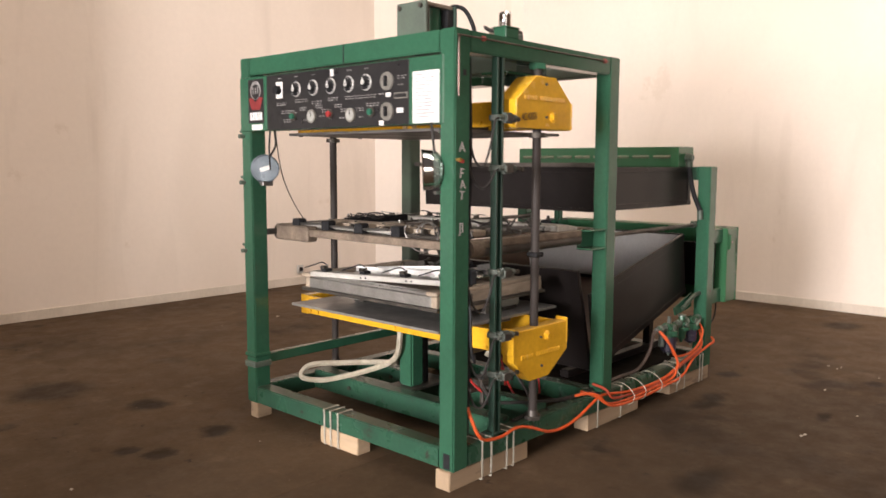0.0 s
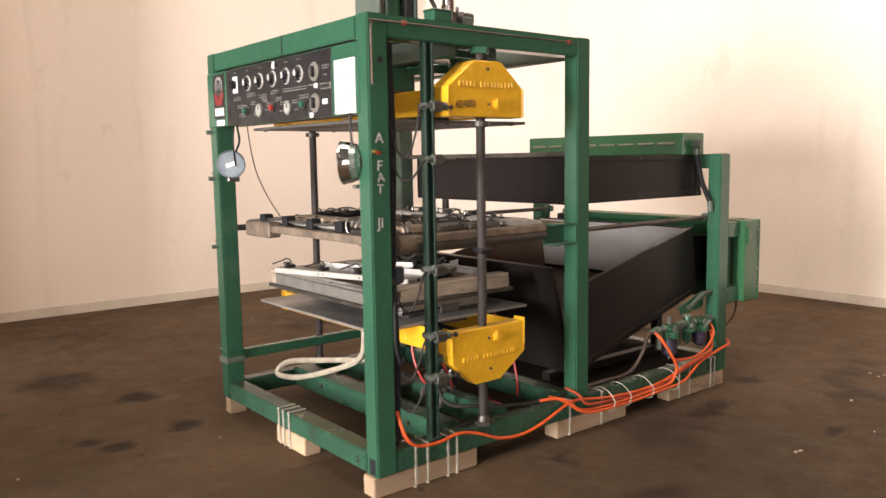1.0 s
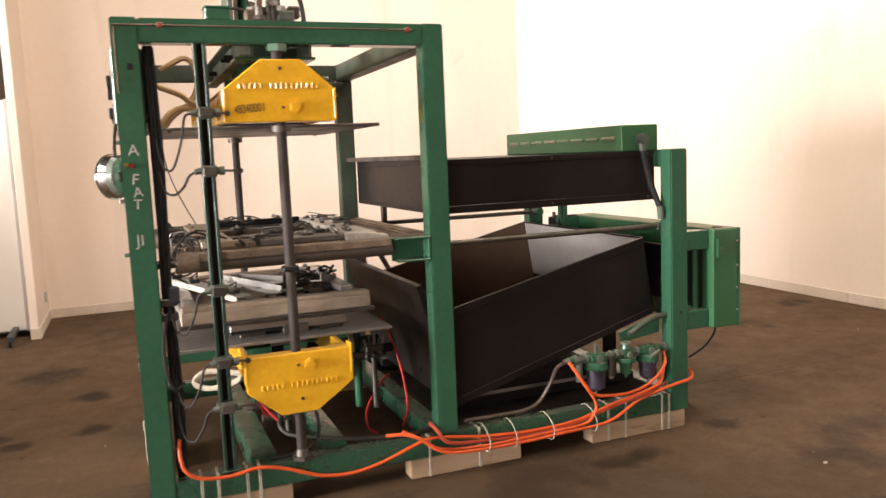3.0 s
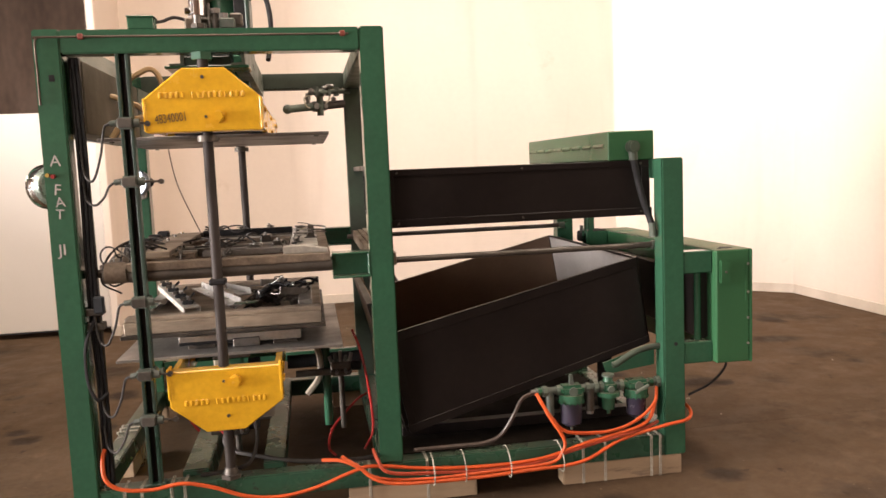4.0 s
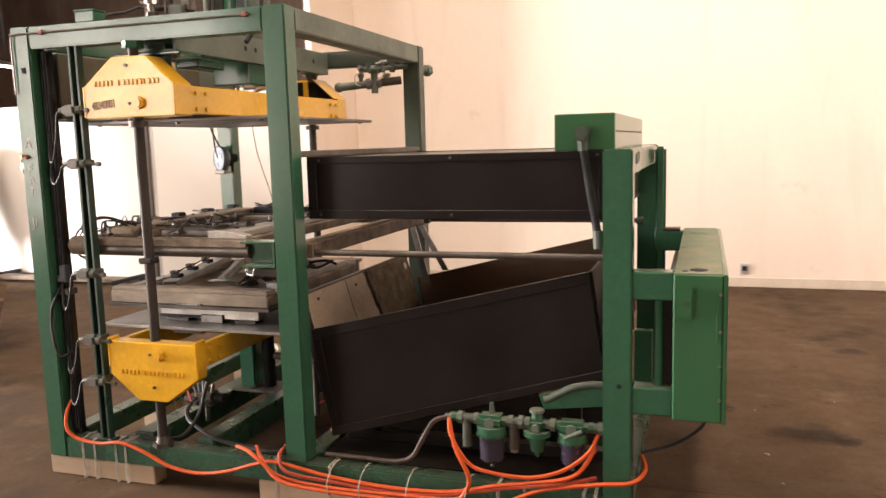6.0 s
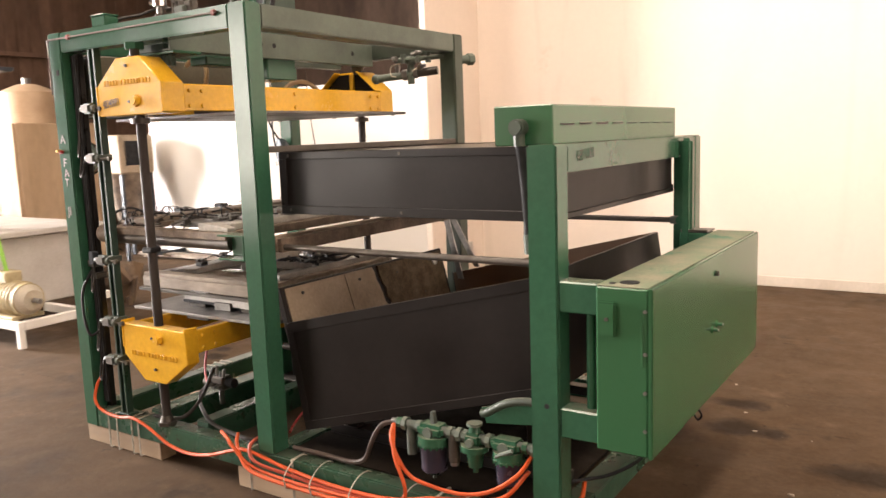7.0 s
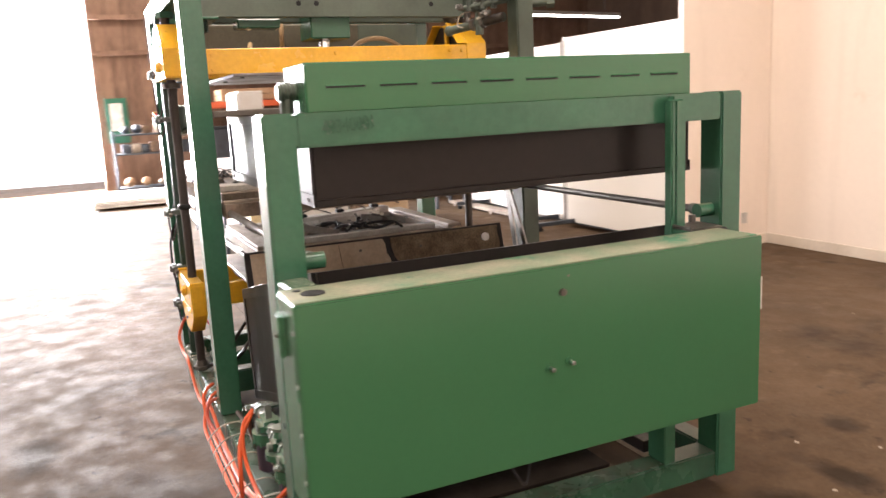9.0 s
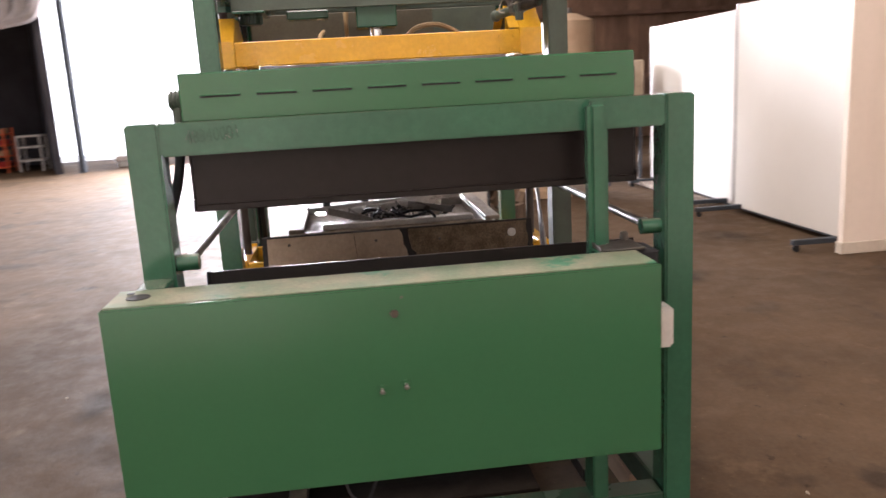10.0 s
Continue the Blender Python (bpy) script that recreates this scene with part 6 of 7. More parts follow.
pl_ = part("pilot_light", cyl(B(), (0.018, -0.022, 1.497), (0.018, 0, 1.497), 0.008, 12), BRASS, frame_, "small brass and red pilot light")
part("lens", cyl(B(), (0.036, -0.016, 1.492), (0.036, 0, 1.492), 0.008, 12), REDP, pl_)
part("plug_hole", box(B(), 0.052, 0.072, -0.003, 0.0, 1.86, 1.885, 0), RUBBER, frame_)
part("corner_lug", box(B(), -0.003, 0.0, 0.02, 0.06, 0.10, 0.17, 0), RUBBER, frame_)
part("seam", box(B(), -0.0005, 0.002, 0.73, 0.736, ZT - 0.096, ZT - 0.002, 0), RUBBER, frame_)
for z in (1.63, 1.37, 0.98):
    part("hook_bolt", cyl(B(), (-0.03, YB - 0.02, z), (0.0, YB - 0.02, z), 0.012, 8), GREYGREEN, frame_)
    part("hook_bolt", cyl(B(), (0.02, YB, z + 0.03), (0.02, YB + 0.035, z + 0.03), 0.010, 8), GREYGREEN, frame_)


# ---- work lamps hanging under the panel ----
def work_lamp(c, front, r, depth, label, mats):
    c, f = Vector(c), Vector(front).normalized()
    t = thing("work_lamp", label, "lamp", c, "work lamps")
    b = B()
    m = Matrix.Translation(c) @ (-f).to_track_quat("Z", "Y").to_matrix().to_4x4()
    seg = 28
    for nm, rings, mt in (("reflector", [(r, 0.0), (r * 0.99, depth * 0.35), (r * 0.95, depth * 0.6)], mats[0]), ("dome", [(r * 0.955, depth * 0.58), (r * 0.85, depth * 0.9), (r * 0.62, depth * 1.1), (r * 0.3, depth * 1.18)], mats[2])):
        b = B()
        loops = [[b.verts.new(m @ Vector((q * math.cos(2 * math.pi * k / seg), q * math.sin(2 * math.pi * k / seg), d))) for k in range(seg)] for q, d in rings]
        for a, q in zip(loops, loops[1:]):
            for k in range(seg):
                b.faces.new((a[k], a[(k + 1) % seg], q[(k + 1) % seg], q[k]))
        b.faces.new(loops[-1])
        part(nm, b, mt, t)
    part("lens", cyl(B(), c + f * 0.002, c - f * 0.006, r * 0.97, 28), mats[1], t)
    part("rim", tube(B(), [m @ Vector((r * math.cos(k * math.pi / 8), r * math.sin(k * math.pi / 8), 0)) for k in range(17)], 0.005, 6, 2), mats[0], t)
    part("socket", cyl(B(), c - f * depth * 1.1, c - f * (depth * 1.1 + 0.06), 0.026, 14), RUBBER, t)
    return t


lamp_a = work_lamp((0.046, 1.47, 1.449), (-0.53, -0.85, 0.02), 0.075, 0.05, "round polished work lamp clamped to the rear post", (ENAMEL, ENAMEL, ENAMEL))
part("clip", box(B(), 0.05, 0.09, 1.49, YB - 0.088, 1.36, 1.40, 0.004), STEEL, lamp_a)
part("guard", box(B(), 0.02, 0.09, 1.455, 1.485, 1.352, 1.378, 0.004), STEEL, lamp_a)
tape = part("tape", box(B(), -0.03, 0.03, -0.004, -0.002, -0.012, 0.012, 0), WHITE, lamp_a, "strip of pale tape")
tape.matrix_basis = Matrix.Translation(Vector((0.046, 1.47, 1.449)) - ORIGIN[lamp_a.name]) @ pose(0, 0, 0, 0, -18, -32) @ Matrix.Translation(ORIGIN[lamp_a.name])
part("cord", tube(B(), [(0.07, 1.45, 1.52), (0.07, 1.40, 1.58), (0.05, 1.38, 1.66)], 0.006, 6), CABLE, lamp_a)
lamp_b = work_lamp((-0.035, 0.155, 1.452), (-0.70, 0.71, -0.05), 0.088, 0.075, "round chrome work lamp with green lens by the post", (CHROME, GREENP, SILVERGREEN))
part("clip", box(B(), -0.035, 0.0, 0.06, 0.13, 1.43, 1.475, 0.004), GUNMETAL, lamp_b)
part("bulb_guard", box(B(), -0.02, 0.03, 0.09, 0.11, 1.345, 1.36, 0.003), STEEL, lamp_b)
part("cord", tube(B(), [(-0.02, 0.10, 1.52), (-0.02, 0.11, 1.58), (-0.01, 0.13, 1.66)], 0.006, 6), CABLE, lamp_b)
wire("pull_cord", "thin brown cord hanging from the rear top beam to the carriage", [(0.196, 1.595, 1.965), (0.204, 1.597, 1.80), (0.216, 1.60, 1.645), (0.240, 1.60, 1.48), (0.275, 1.60, 1.36), (0.330, 1.58, 1.23), (0.380, 1.54, 1.125)], 0.0035, COPPER)
wire("pull_cord", "thin black cord hanging below the control panel", [(0.05, 1.42, 1.66), (0.045, 1.425, 1.58), (0.05, 1.43, 1.50), (0.06, 1.44, 1.44)], 0.005, RUBBER)

# ---- limit switches on the slotted upright ----
rail = thing("switch_rail", "green slotted steel upright carrying the limit switches", "switch rail", (0.325, 0.03, 0.19))
for x0 in (0.298, 0.336):
    part("flange", box(B(), x0, x0 + 0.014, 0.008, 0.044, 0.19, 1.964, 0.002), DIMGREEN, rail)
part("web", box(B(), 0.312, 0.336, 0.036, 0.044, 0.19, 1.964, 0.001), BLACK, rail)
part("foot", box(B(), 0.285, 0.365, 0.0, 0.06, 0.19, 0.20, 0.002), DIMGREEN, rail)
trunk = thing("cable_bundle", "dark cable trunk strapped beside the corner post", "cable trunk", (0.13, 0.06, 0.19))
part("channel", box(B(), 0.112, 0.150, 0.055, 0.085, 0.19, 1.96, 0.003), BLACK, trunk)
for k, x in enumerate((0.118, 0.132, 0.147)):
    part("cable", tube(B(), [(x, 0.045, 1.95), (x + 0.006, 0.04, 1.5), (x - 0.004, 0.045, 1.0), (x + 0.006, 0.042, 0.6), (x, 0.046, 0.22)], 0.007, 6), RUBBER, trunk)
for z in (0.92, 0.86):
    part("clamp", box(B(), 0.10, 0.166, 0.03, 0.09, z, z + 0.03, 0.004), GUNMETAL, trunk)
part("relay", box(B(), 0.135, 0.175, 0.015, 0.05, 0.93, 1.0, 0.006), RACK_BLUE, trunk, "small blue-grey relay")


def limit_switch(z, lever, drop):
    t = thing("limit_switch", "grey-brown limit switch with a lever and cable", "limit switch", (0.325, 0.0, z), "limit switches")
    part("clamp", box(B(), 0.287, 0.363, -0.010, 0.05, z - 0.014, z + 0.014, 0.004), SWITCH, t)
    part("body", box(B(), 0.292, 0.362, -0.048, -0.010, z - 0.026, z + 0.022, 0.010, 2), SWITCH, t)
    part("head", cyl(B(), (0.362, -0.030, z - 0.002), (0.382, -0.030, z - 0.002), 0.017, 12), SWITCH, t)
    part("cover", box(B(), 0.300, 0.352, -0.052, -0.048, z - 0.020, z + 0.016, 0.002), GUNMETAL, t)
    part("lever", cyl(B(), (0.378, -0.030, z - 0.002), (0.362 + lever, -0.026, z - 0.005), 0.005, 8), GUNMETAL, t)
    part("roller", cyl(B(), (0.360 + lever, -0.034, z - 0.005), (0.360 + lever, -0.018, z - 0.005), 0.011, 12), GUNMETAL, t)
    part("gland", cyl(B(), (0.292, -0.030, z), (0.268, -0.028, z - 0.003), 0.012, 8), SWITCH, t)
    part("cable", tube(B(), [(0.268, -0.028, z - 0.003), (0.244, -0.024, z - 0.02), (0.222, -0.018, z - 0.05 - drop * 0.5), (0.185, -0.008, z - 0.07 - drop), (0.150, 0.01, z - 0.05 - drop), (0.134, 0.035, z + 0.02 - drop * 0.8)], 0.005, 8), CABLE, t)
    return t


for z, lv, dr in ((1.691, 0.05, 0.15), (1.461, 0.085, 0.02), (0.976, 0.06, 0.10), (0.676, 0.06, 0.10), (0.485, 0.07, 0.06)):
    limit_switch(z, lv, dr)
wire("control_wire", "slack black loop of cable beside the corner post", [(0.13, 0.03, 0.90), (0.10, -0.01, 0.80), (0.10, -0.015, 0.66), (0.13, -0.01, 0.58), (0.165, 0.02, 0.60)], 0.007, RUBBER)

# ---- copper line, fittings and air valves on top ----
line = thing("copper_line", "thin copper air line along the top beam and post", "pipe", (0.02, -0.01, 1.78))
part("pipe", tube(B(), [(0.014, -0.009, 1.77), (0.014, -0.009, 1.90), (0.014, -0.009, 2.00), (0.022, -0.009, 2.022), (0.05, -0.009, 2.028), (0.5, -0.009, 2.028), (1.22, -0.009, 2.028)], 0.0042, 8), COPPER, line)
for x in (0.17, 1.185):
    part("clip", box(B(), x, x + 0.022, -0.014, 0.0, 2.018, 2.040, 0.003), REDCLIP, line)
fit_ = thing("air_fittings", "greasy pipe fittings with a chrome adjuster on the hanger beams", "pipe fittings", (0.64, 0.25, 2.047))
FZ, FY = 2.092, 0.25
part("base_plate", box(B(), 0.54, 0.76, FY - 0.05, FY + 0.05, 2.047, FZ, 0.003), GREYGREEN, fit_)
part("stem", cyl(B(), (0.60, 0.205, FZ), (0.60, 0.205, FZ + 0.055), 0.016, 14), STEEL, fit_)
adj = part("adjuster", cyl(B(), (0.60, 0.205, FZ + 0.052), (0.60, 0.205, FZ + 0.122), 0.032, 20), CHROME, fit_, "chrome adjuster")
part("adjuster_cap", cyl(B(), (0.60, 0.205, FZ + 0.122), (0.60, 0.205, FZ + 0.134), 0.032, 20, 0.025), CHROME, adj)
part("side_screw", cyl(B(), (0.555, 0.19, FZ + 0.07), (0.572, 0.195, FZ + 0.07), 0.014, 10), CHROME, adj)
part("locknut", cyl(B(), (0.60, 0.205, FZ), (0.60, 0.205, FZ + 0.018), 0.028, 6), GUNMETAL, fit_)
for x, h, r in ((0.67, 0.09, 0.016), (0.705, 0.07, 0.014), (0.575, 0.06, 0.014)):
    part("riser", cyl(B(), (x, FY, FZ), (x, FY, FZ + h), r, 12), GUNMETAL, fit_)
    part("riser_nut", cyl(B(), (x, FY, FZ + h - 0.02), (x, FY, FZ + h), r * 1.5, 6), STEEL, fit_)
part("cross_pipe", cyl(B(), (0.555, FY, FZ + 0.042), (0.78, FY, FZ + 0.042), 0.012, 12), GUNMETAL, fit_)
part("valve_body", box(B(), 0.730, 0.785, FY - 0.02, FY + 0.025, FZ + 0.015, FZ + 0.07, 0.008), GUNMETAL, fit_)
part("hose", tube(B(), [(0.56, FY, FZ + 0.04), (0.50, FY, FZ + 0.055), (0.46, 0.20, FZ + 0.03), (0.44, 0.12, FZ + 0.01), (0.43, 0.07, ZT + 0.02)], 0.007, 8), CABLE, fit_, "dark hose to the junction box")
part("gauge_block", box(B(), 0.545, 0.59, FY - 0.03, FY + 0.02, FZ, FZ + 0.05, 0.006), RUST, fit_)
part("pump_block", box(B(), 0.69, 0.755, FY - 0.045, FY + 0.02, FZ, FZ + 0.045, 0.006), SWITCH, fit_)
part("thin_riser", cyl(B(), (0.645, FY - 0.01, FZ), (0.645, FY - 0.01, FZ + 0.11), 0.006, 10), STEEL, fit_)
tb = thing("junction_box", "small green junction box bolted on the top beam", "junction box", (0.41, 0.045, ZT))
part("body", box(B(), 0.355, 0.455, 0.008, 0.082, ZT - 0.002, ZT + 0.044, 0.004), GREEN, tb)
part("lid", box(B(), 0.352, 0.458, 0.005, 0.085, ZT + 0.044, ZT + 0.051, 0.002), GREEN, tb)
air = thing("air_pipework", "dull green air pipes and valves inside the rear top corner", "pipework", (1.2, 1.45, 1.85))
part("pipe", cyl(B(), (0.93, 1.385, 1.836), (1.262, 1.52, 1.87), 0.022, 14), GREYGREEN, air)
part("elbow", ball(B(), (0.93, 1.385, 1.836), 0.028, 12), GREYGREEN, air)
part("tee", cyl(B(), (1.12, 1.46, 1.80), (1.12, 1.46, 1.92), 0.02, 12), GREYGREEN, air)
part("valve", box(B(), 1.09, 1.15, 1.43, 1.49, 1.91, 1.955, 0.008), SWITCH, air)
part("pipe", cyl(B(), (1.06, 1.40, 1.93), (1.30, 1.53, 1.945), 0.014, 12), GREYGREEN, air)
for x, y in ((1.10, 1.42), (1.17, 1.46), (1.22, 1.49)):
    part("fitting", cyl(B(), (x, y, 1.915), (x, y, 1.965), 0.017, 8), SWITCH, air)
part("nipple", cyl(B(), (1.30, YB, 1.93), (1.345, YB + 0.10, 1.935), 0.024, 14), GREYGREEN, air)
nut = part("nipple_nut", cyl(B(), (1.34, YB + 0.09, 1.934), (1.355, YB + 0.122, 1.936), 0.034, 6), GREYGREEN, air, "dull hexagon nut")
part("bore", cyl(B(), (1.354, YB + 0.120, 1.936), (1.3555, YB + 0.1232, 1.936), 0.021, 14), RUBBER, nut)
part("sleeve", cyl(B(), (1.16, 1.477, 1.8595), (1.262, 1.52, 1.87), 0.0235, 14), GUNMETAL, air)
part("hex_union", cyl(B(), (1.075, 1.443, 1.851), (1.10, 1.453, 1.8535), 0.031, 6), STEEL, air)
part("hex_union", cyl(B(), (1.135, 1.467, 1.857), (1.155, 1.475, 1.859), 0.029, 6), STEEL, air)
for p, q, r in (((1.07, 1.41, 1.93), (1.07, 1.36, 1.94), 0.012), ((1.14, 1.44, 1.96), (1.20, 1.46, 1.975), 0.010), ((1.20, 1.48, 1.90), (1.20, 1.42, 1.885), 0.011), ((1.05, 1.43, 1.86), (1.05, 1.43, 1.93), 0.012)):
    part("fitting", cyl(B(), p, q, r, 8), STEEL, air)
    part("fitting_nut", cyl(B(), Vector(p).lerp(Vector(q), 0.4), Vector(p).lerp(Vector(q), 0.7), r * 1.5, 6), STEEL, air)
part("wire", tube(B(), [(1.16, 1.47, 1.95), (1.18, 1.47, 1.92), (1.17, 1.45, 1.885), (1.15, 1.43, 1.87)], 0.005, 6), CREAM_HOSE, air)
part("wire", tube(B(), [(1.08, 1.44, 1.92), (1.03, 1.40, 1.90), (1.04, 1.38, 1.85), (1.06, 1.40, 1.84)], 0.004, 6), CREAM_HOSE, air)
for pts in ([(0.20, 0.66, 1.93), (0.267, 0.65, 1.968), (0.31, 0.65, 1.985), (0.343, 0.65, 1.966), (0.365, 0.65, 1.909), (0.36, 0.65, 1.848), (0.342, 0.65, 1.808), (0.31, 0.62, 1.76)],
            [(0.16, 0.52, 1.85), (0.23, 0.50, 1.821), (0.279, 0.50, 1.80), (0.321, 0.50, 1.763), (0.39, 0.52, 1.75), (0.43, 0.55, 1.72)], [(0.19, 0.50, 1.65), (0.216, 0.50, 1.69), (0.258, 0.50, 1.729), (0.31, 0.50, 1.755), (0.40, 0.54, 1.73)],
            [(0.17, 0.42, 1.655), (0.21, 0.43, 1.71), (0.26, 0.45, 1.74), (0.33, 0.48, 1.73), (0.42, 0.52, 1.70)], [(0.60, 0.92, 1.72), (0.62, 1.0, 1.81), (0.63, 1.12, 1.83), (0.62, 1.24, 1.78), (0.60, 1.30, 1.70)]):
    wire("air_hose", "tan rubber air hose arching over the upper yoke", pts, 0.013, TAN_HOSE, "tan hoses")

# ---- below: air filters, hoses, valves ----
fl = thing("air_filter_unit", "green three-bowl air filter unit on a pipe by the end post", "air filter", (2.3, 0.05, 0.26))
part("manifold", cyl(B(), (1.985, 0.05, 0.432), (XE - 0.104, 0.05, 0.432), 0.018, 14), SWITCH, fl)
for x, r in ((1.995, 0.020), (2.020, 0.026), (2.085, 0.024), (2.222, 0.024), (2.262, 0.027), (2.288, 0.024), (2.385, 0.026), (2.405, 0.020), (2.53, 0.022), (2.565, 0.026)):
    part("union", cyl(B(), (x, 0.05, 0.432), (x + 0.018, 0.05, 0.432), r, 8), GREYGREEN if r > 0.023 else GREEN, fl)
part("end_nipple", cyl(B(), (1.965, 0.05, 0.434), (1.99, 0.05, 0.434), 0.011, 10), STEEL, fl)
for x, r, zb in ((2.153, 0.050, 0.262), (2.468, 0.046, 0.278)):
    h = part("filter_head", box(B(), x - 0.056, x + 0.056, 0.012, 0.088, 0.408, 0.455, 0.014, 2), GREEN, fl)
    part("boss", cyl(B(), (x, 0.006, 0.430), (x, 0.014, 0.430), 0.02, 14), GREYGREEN, h)
    part("collar", cyl(B(), (x, 0.05, 0.376), (x, 0.05, 0.412), r + 0.009, 22), GREEN, h)
    for k in range(16):
        a_ = 2 * math.pi * k / 16
        part("lug", box(B(), x + (r + 0.008) * math.cos(a_) - 0.003, x + (r + 0.008) * math.cos(a_) + 0.003, 0.05 + (r + 0.008) * math.sin(a_) - 0.003, 0.05 + (r + 0.008) * math.sin(a_) + 0.003, 0.370, 0.384, 0), GREEN, h)
    part("bowl", cyl(B(), (x, 0.05, zb + 0.016), (x, 0.05, 0.38), r * 0.95, 22, r), BOWL, h, "dark smoky plastic bowl")
    part("bowl_end", cyl(B(), (x, 0.05, zb), (x, 0.05, zb + 0.016), r * 0.55, 22, r * 0.95), BOWL, h)
    part("drain", cyl(B(), (x, 0.05, zb - 0.02), (x, 0.05, zb), 0.007, 8), GREYGREEN, h)
rg = part("regulator", box(B(), 2.298, 2.368, 0.018, 0.082, 0.405, 0.455, 0.012, 2), GREEN, fl)
part("dome", cyl(B(), (2.333, 0.05, 0.455), (2.333, 0.05, 0.478), 0.024, 14, 0.020), GREEN, rg)
part("knob", cyl(B(), (2.333, 0.05, 0.478), (2.333, 0.05, 0.488), 0.028, 14), GREYGREEN, rg)
part("bonnet", cyl(B(), (2.333, 0.05, 0.325), (2.333, 0.05, 0.392), 0.027, 18, 0.036), GREEN, rg)
part("collar", cyl(B(), (2.333, 0.05, 0.388), (2.333, 0.05, 0.408), 0.054, 20), GREEN, rg)
part("stem", cyl(B(), (2.333, 0.05, 0.302), (2.333, 0.05, 0.325), 0.010, 10), GREEN, rg)
part("boss", cyl(B(), (2.333, 0.004, 0.425), (2.333, 0.018, 0.425), 0.015, 12), GREYGREEN, rg)
part("lever", prism(B(), [(2.146, 0.455), (2.166, 0.455), (2.160, 0.500), (2.148, 0.500)], "y", 0.040, 0.060), SWITCH, fl)
part("link", cyl(B(), (2.445, 0.002, 0.40), (2.51, 0.002, 0.432), 0.008, 8), GREYGREEN, fl)
part("drop_pipe", cyl(B(), (2.053, 0.05, 0.43), (2.053, 0.05, 0.318), 0.019, 12), SWITCH, fl)
part("drop_pipe", cyl(B(), (2.243, 0.05, 0.43), (2.243, 0.05, 0.325), 0.021, 12), GUNMETAL, fl)
part("drop_nut", cyl(B(), (2.243, 0.05, 0.31), (2.243, 0.05, 0.325), 0.017, 6), STEEL, fl)
flex = part("flex", tube(B(), [(2.36, 0.06, 0.525), (2.38, 0.058, 0.53), (2.42, 0.055, 0.555), (2.47, 0.05, 0.582), (2.53, 0.05, 0.597), (2.59, 0.05, 0.60)], 0.015, 12), DULLGREEN, fl, "ribbed green conduit")
HY = -0.026


def hose(label, pts, r, mat, name="air_hose"):
    return wire(name, label, [(p[0], p[2] if len(p) > 2 else HY, p[1]) for p in pts], r, mat, "hoses on the base beam")


OL = "orange rubber air hose looped along the base beam"
hose(OL, [(0.128, 0.36, 0.03), (0.123, 0.314, 0.0), (0.138, 0.246), (0.195, 0.202), (0.314, 0.188), (0.434, 0.202), (0.553, 0.174), (0.695, 0.118), (0.84, 0.102), (0.987, 0.126), (1.134, 0.175), (1.231, 0.193), (1.475, 0.158), (1.744, 0.140), (1.99, 0.150), (2.187, 0.198), (2.31, 0.222), (2.482, 0.268), (2.56, 0.36, 0.03)], 0.0082, ORANGE)
hose(OL, [(1.015, 0.225, 0.02), (1.09, 0.23, -0.02), (1.16, 0.205, -0.045), (1.255, 0.142, -0.045), (1.474, 0.118, -0.045), (1.793, 0.122, -0.045), (2.02, 0.132, -0.046), (2.075, 0.18, -0.05), (2.083, 0.236, -0.05), (2.026, 0.338, -0.03), (1.985, 0.43, 0.03)], 0.0082, ORANGE)
hose(OL, [(1.10, 0.225, 0.04), (1.16, 0.20, -0.02), (1.279, 0.128, -0.064), (1.572, 0.108, -0.064), (1.916, 0.116, -0.064), (2.163, 0.124, -0.05), (2.36, 0.200, -0.03), (2.569, 0.246, -0.03), (2.69, 0.262, -0.02), (2.735, 0.285, 0.05), (2.715, 0.31, 0.14)], 0.0082, ORANGE)
hose("orange rubber air hose rising to the air filter", [(1.985, 0.43, 0.03), (2.00, 0.39, -0.01), (2.039, 0.326), (2.09, 0.268), (2.17, 0.248), (2.31, 0.244), (2.433, 0.28), (2.53, 0.35, -0.01), (2.566, 0.41, 0.04)], 0.0078, ORANGE)
hose("dull red-orange rubber air hose crossing the bundle on the base beam", [(1.24, 0.24, 0.05), (1.25, 0.22, -0.03), (1.30, 0.165, -0.05), (1.50, 0.136, -0.03), (1.75, 0.122, -0.028), (1.95, 0.132, -0.028), (2.10, 0.165, -0.028), (2.25, 0.198, -0.028), (2.45, 0.236, -0.028), (2.56, 0.25, 0.02)], 0.0082, DULL_ORANGE)
hose("brown rubber hose rising from the base to the air filter", [(1.985, 0.432, 0.05), (1.92, 0.41, 0.04), (1.875, 0.34, 0.03), (1.82, 0.25, 0.05), (1.74, 0.215, 0.06), (1.60, 0.21, 0.07), (1.42, 0.215, 0.06)], 0.010, BROWN_RUBBER)
hose("dark hose drooping under the lower yoke", [(0.60, 0.31, 0.33), (0.58, 0.27, 0.28), (0.61, 0.235, 0.24), (0.70, 0.225, 0.18), (0.85, 0.215, 0.10), (1.0, 0.205, 0.07), (1.2, 0.205, 0.05), (1.32, 0.205, 0.10)], 0.010, CABLE)
hose("grey hose by the guide rod foot", [(0.72, 0.42, 0.25), (0.735, 0.30, 0.15), (0.70, 0.225, 0.075), (0.60, 0.205, 0.06), (0.5, 0.203, 0.05)], 0.009, CABLE)
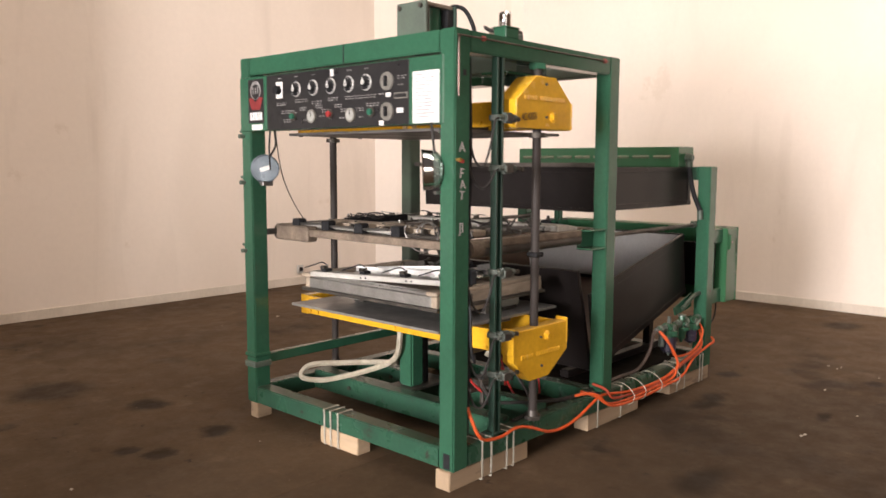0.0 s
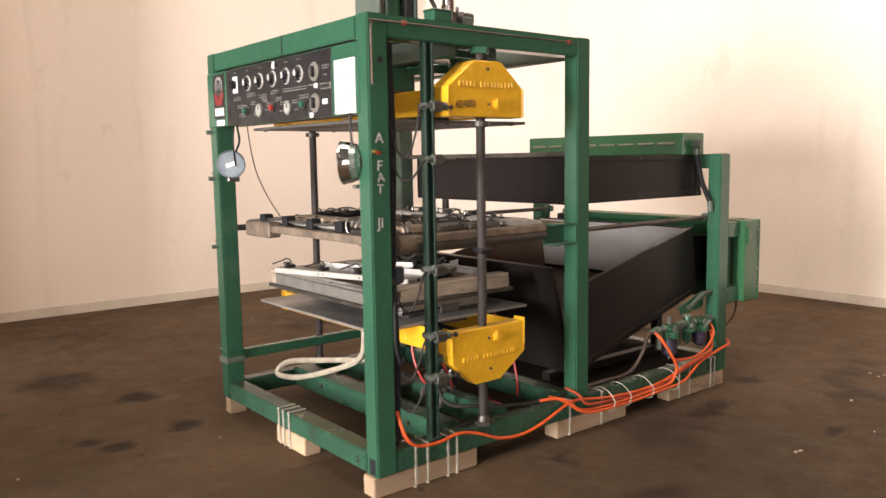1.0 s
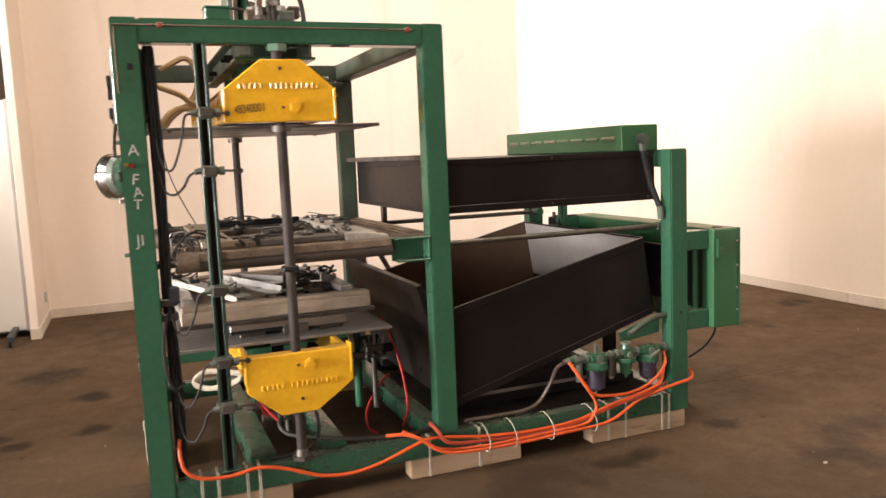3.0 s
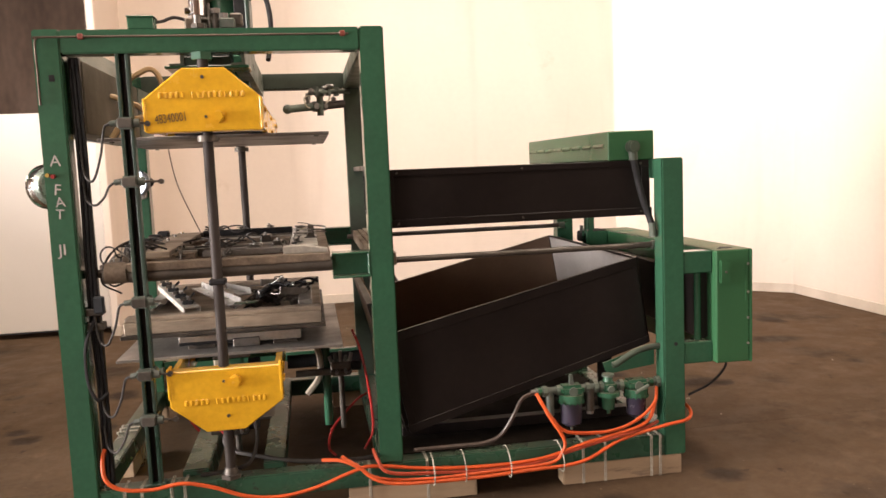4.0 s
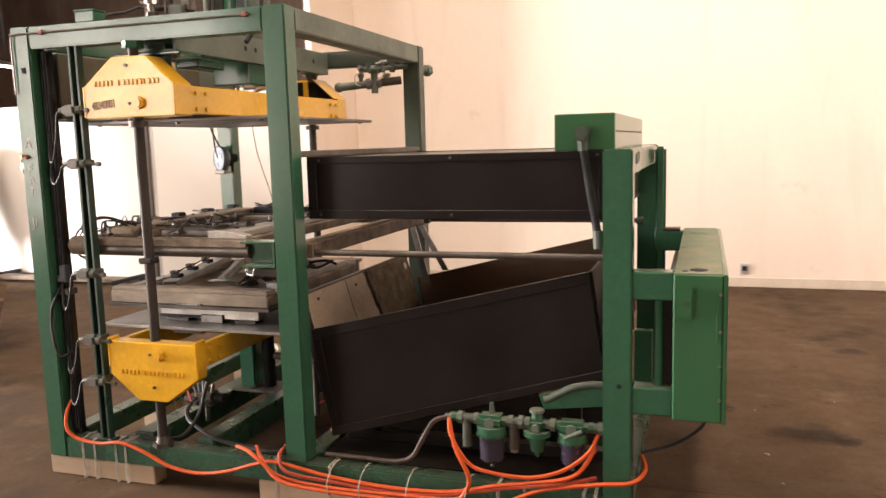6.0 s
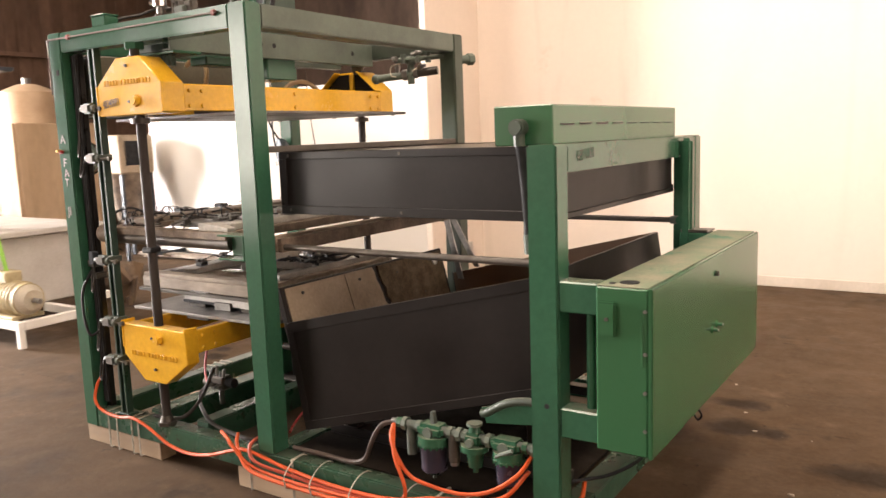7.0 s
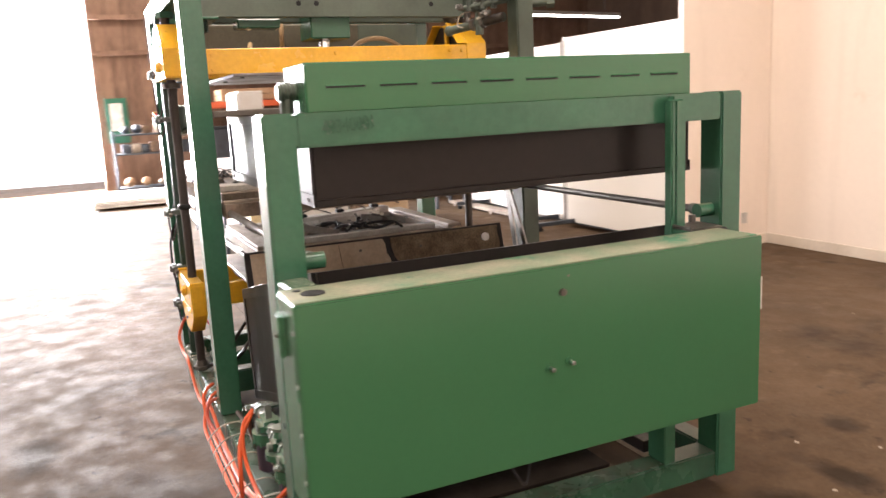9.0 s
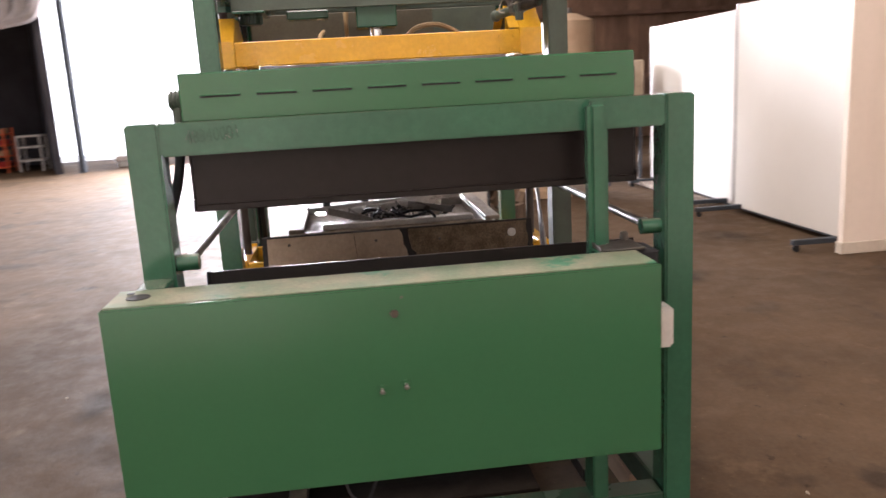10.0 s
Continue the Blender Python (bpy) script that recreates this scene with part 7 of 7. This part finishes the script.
for pts in ([(1.20, 0.66, 0.66), (1.235, 0.56, 0.60), (1.262, 0.38, 0.50), (1.268, 0.20, 0.45), (1.22, 0.12, 0.40)], [(1.262, 0.30, 0.74), (1.20, 0.28, 0.68), (1.08, 0.20, 0.54), (1.05, 0.13, 0.45), (1.08, 0.11, 0.38)], [(0.46, 0.50, 0.12), (0.47, 0.44, 0.08), (0.50, 0.38, 0.10)], [(0.50, 0.56, 0.42), (0.50, 0.46, 0.40), (0.52, 0.36, 0.36), (0.58, 0.28, 0.32)]):
    hose("thin red air tube hanging under the lower platen", pts, 0.0065, RED, "air_tube")
wire("air_hose", "thick cream hose looping under the lower platen", [(0.5, 0.857, 0.6), (0.5, 0.857, 0.492), (0.503, 0.9, 0.375), (0.479, 1.06, 0.29), (0.374, 1.33, 0.197), (0.3, 1.46, 0.192), (0.299, 1.5, 0.22), (0.365, 1.48, 0.263), (0.485, 1.32, 0.28), (0.57, 1.14, 0.3), (0.62, 1.0, 0.31)], 0.017, CREAM_HOSE, "cream hose")
wire("air_hose", "cream hose bending down behind the lower yoke", [(0.93, 0.60, 0.65), (1.0, 0.60, 0.62), (1.03, 0.60, 0.54), (1.02, 0.60, 0.44), (0.96, 0.60, 0.36)], 0.016, CREAM_HOSE, "cream hose")
for n_, (x, y, z) in enumerate(((1.13, 0.55, 0.50), (0.635, 0.36, 0.31))):
    v = thing("air_valve", "dark greasy air valve cluster with small fittings", "valve", (x, y, z - 0.05), "air valves")
    part("body", box(B(), x - 0.05, x + 0.05, y - 0.035, y + 0.035, z - 0.04, z + 0.03, 0.008), GUNMETAL, v)
    for k in range(5):
        a = -0.045 + 0.0225 * k
        part("fitting", cyl(B(), (x + a, y - 0.02, z + 0.03), (x + a * 1.2, y - 0.02, z + 0.06 + 0.012 * (k % 3)), 0.009, 8), SWITCH if k % 2 else STEEL, v)
        part("fitting", cyl(B(), (x + a, y - 0.035, z - 0.01), (x + a, y - 0.06 - 0.01 * (k % 2), z - 0.015), 0.008, 8), STEEL if k % 2 else GUNMETAL, v)
    part("coil", cyl(B(), (x + 0.05, y, z), (x + 0.10, y, z), 0.024, 14), RUBBER, v)
    part("pipe", cyl(B(), (x - 0.05, y, z - 0.02), (x - 0.22 if n_ == 0 else x - 0.12, y, z - 0.02), 0.018, 12), GUNMETAL, v)
    part("pedestal", cyl(B(), (x, y, 0.19 if n_ == 0 else 0.19), (x, y, z - 0.04), 0.014, 10), GUNMETAL, v)
part("exhaust_cylinder", cyl(B(), (0.86, 0.90, 0.46), (1.26, 0.90, 0.46), 0.036, 20), RUBBER, low, "long black air cylinder")

# ---- timber blocks and white cords ----
TL_ = "pale sawn timber block under the base beam"
for x0, y0, lx, ly in ((-0.012, 0.012, 0.590, 0.088), (1.123, 0.004, 0.568, 0.090), (2.093, 0.002, 0.576, 0.088), (0.005, YB - 0.09, 0.10, 0.07), (1.10, YB - 0.095, 0.56, 0.09), (1.82, YB - 0.095, 0.56, 0.09)):
    whole("timber_block", box(B(), x0, x0 + lx, y0, y0 + ly, 0, 0.0905, 0.004, 2), WOOD, TL_, "timber", group="timber blocks", at=(x0, y0, 0))
for y0, ly in ((0.655, 0.30),):
    whole("timber_block", box(B(), 0.004, 0.092, y0, y0 + ly, 0, 0.0905, 0.004, 2), WOOD_Y, TL_, "timber", group="timber blocks", at=(0, y0, 0))
cord = None
for x in (0.201, 0.268, 0.387, 0.440, 1.215, 1.468, 2.187, 2.292, 2.517, 2.560):
    if cord is None:
        c = B()
        for d in (-0.0035, 0.0035):
            tube(c, [(d, -0.004, 0.045), (d, -0.004, 0.192), (d, 0.092, 0.194), (d, 0.096, 0.12), (d, 0.106, 0.045), (d, 0.106, 0.004), (d, -0.003, 0.003), (d, -0.004, 0.05)], 0.0024, 6, 0)
        ball(c, (0.0, -0.006, 0.186), 0.0065, 8)
        cord = whole("tie_cord", c, STRAP, "white cord tied round the base beam and timber", "cord", group="white cords")
        ob = cord
    else:
        ob = copy_thing(cord, pose(0, 0, 0))
    ob.matrix_world = pose(x, 0, 0, 0, 0, random.uniform(-2, 2))
for y in (0.80, 0.86, 0.91):
    copy_thing(cord, pose(0.0, y, 0, 0, 0, -90 + random.uniform(-2, 2)))
for x in (1.49, 1.63, 1.832, 2.073):
    c = tube(B(), [(x, -0.07, 0.10), (x, -0.076, 0.15), (x, -0.02, 0.196), (x, 0.05, 0.2), (x, 0.095, 0.15), (x, 0.05, 0.085), (x, -0.04, 0.086), (x, -0.07, 0.10)], 0.0026, 6, 4)
    whole("cable_tie", c, STRAP, "cream cable tie holding the hoses to the beam", "cable tie", group="cable ties", at=(x, 0, 0.1))

# ---- scraps on the floor; a few, as (2.49, 2.16), stand in for white glints ----
rs = random.Random(11)
for x, y in ((-1.16, 1.29), (1.31, 4.01), (-0.21, 1.20), (3.21, 1.69), (3.64, 1.93), (3.23, 1.05), (3.27, 0.73), (3.9, -2.4), (3.4, -1.3), (2.9, -0.7), (3.1, -1.9), (3.6, -0.6), (2.6, -1.6), (1.9, -0.9), (4.6, 1.6), (4.2, 2.6), (5.2, 1.1), (2.49, 2.16), (1.92, 4.01), (2.31, 4.0), (2.85, 1.95), (2.95, 1.70), (2.70, 2.4), *((rs.uniform(0.5, 3.6), rs.uniform(-3.0, -0.5)) for _ in range(26))):
    k, r = rs.randint(4, 6), rs.uniform(0.006, 0.020)
    a0 = rs.uniform(0, 6.28)
    pts = [(x + r * rs.uniform(0.4, 1.0) * math.cos(a0 + 2 * math.pi * i / k), y + 0.7 * r * rs.uniform(0.4, 1.0) * math.sin(a0 + 2 * math.pi * i / k)) for i in range(k)]
    whole("plaster_scrap", prism(B(), pts, "z", 0, rs.uniform(0.002, 0.006)), SCRAP, "small pale fleck, a scrap or painted glint, on the floor", "scrap", group="pale floor scraps", at=(x, y, 0))
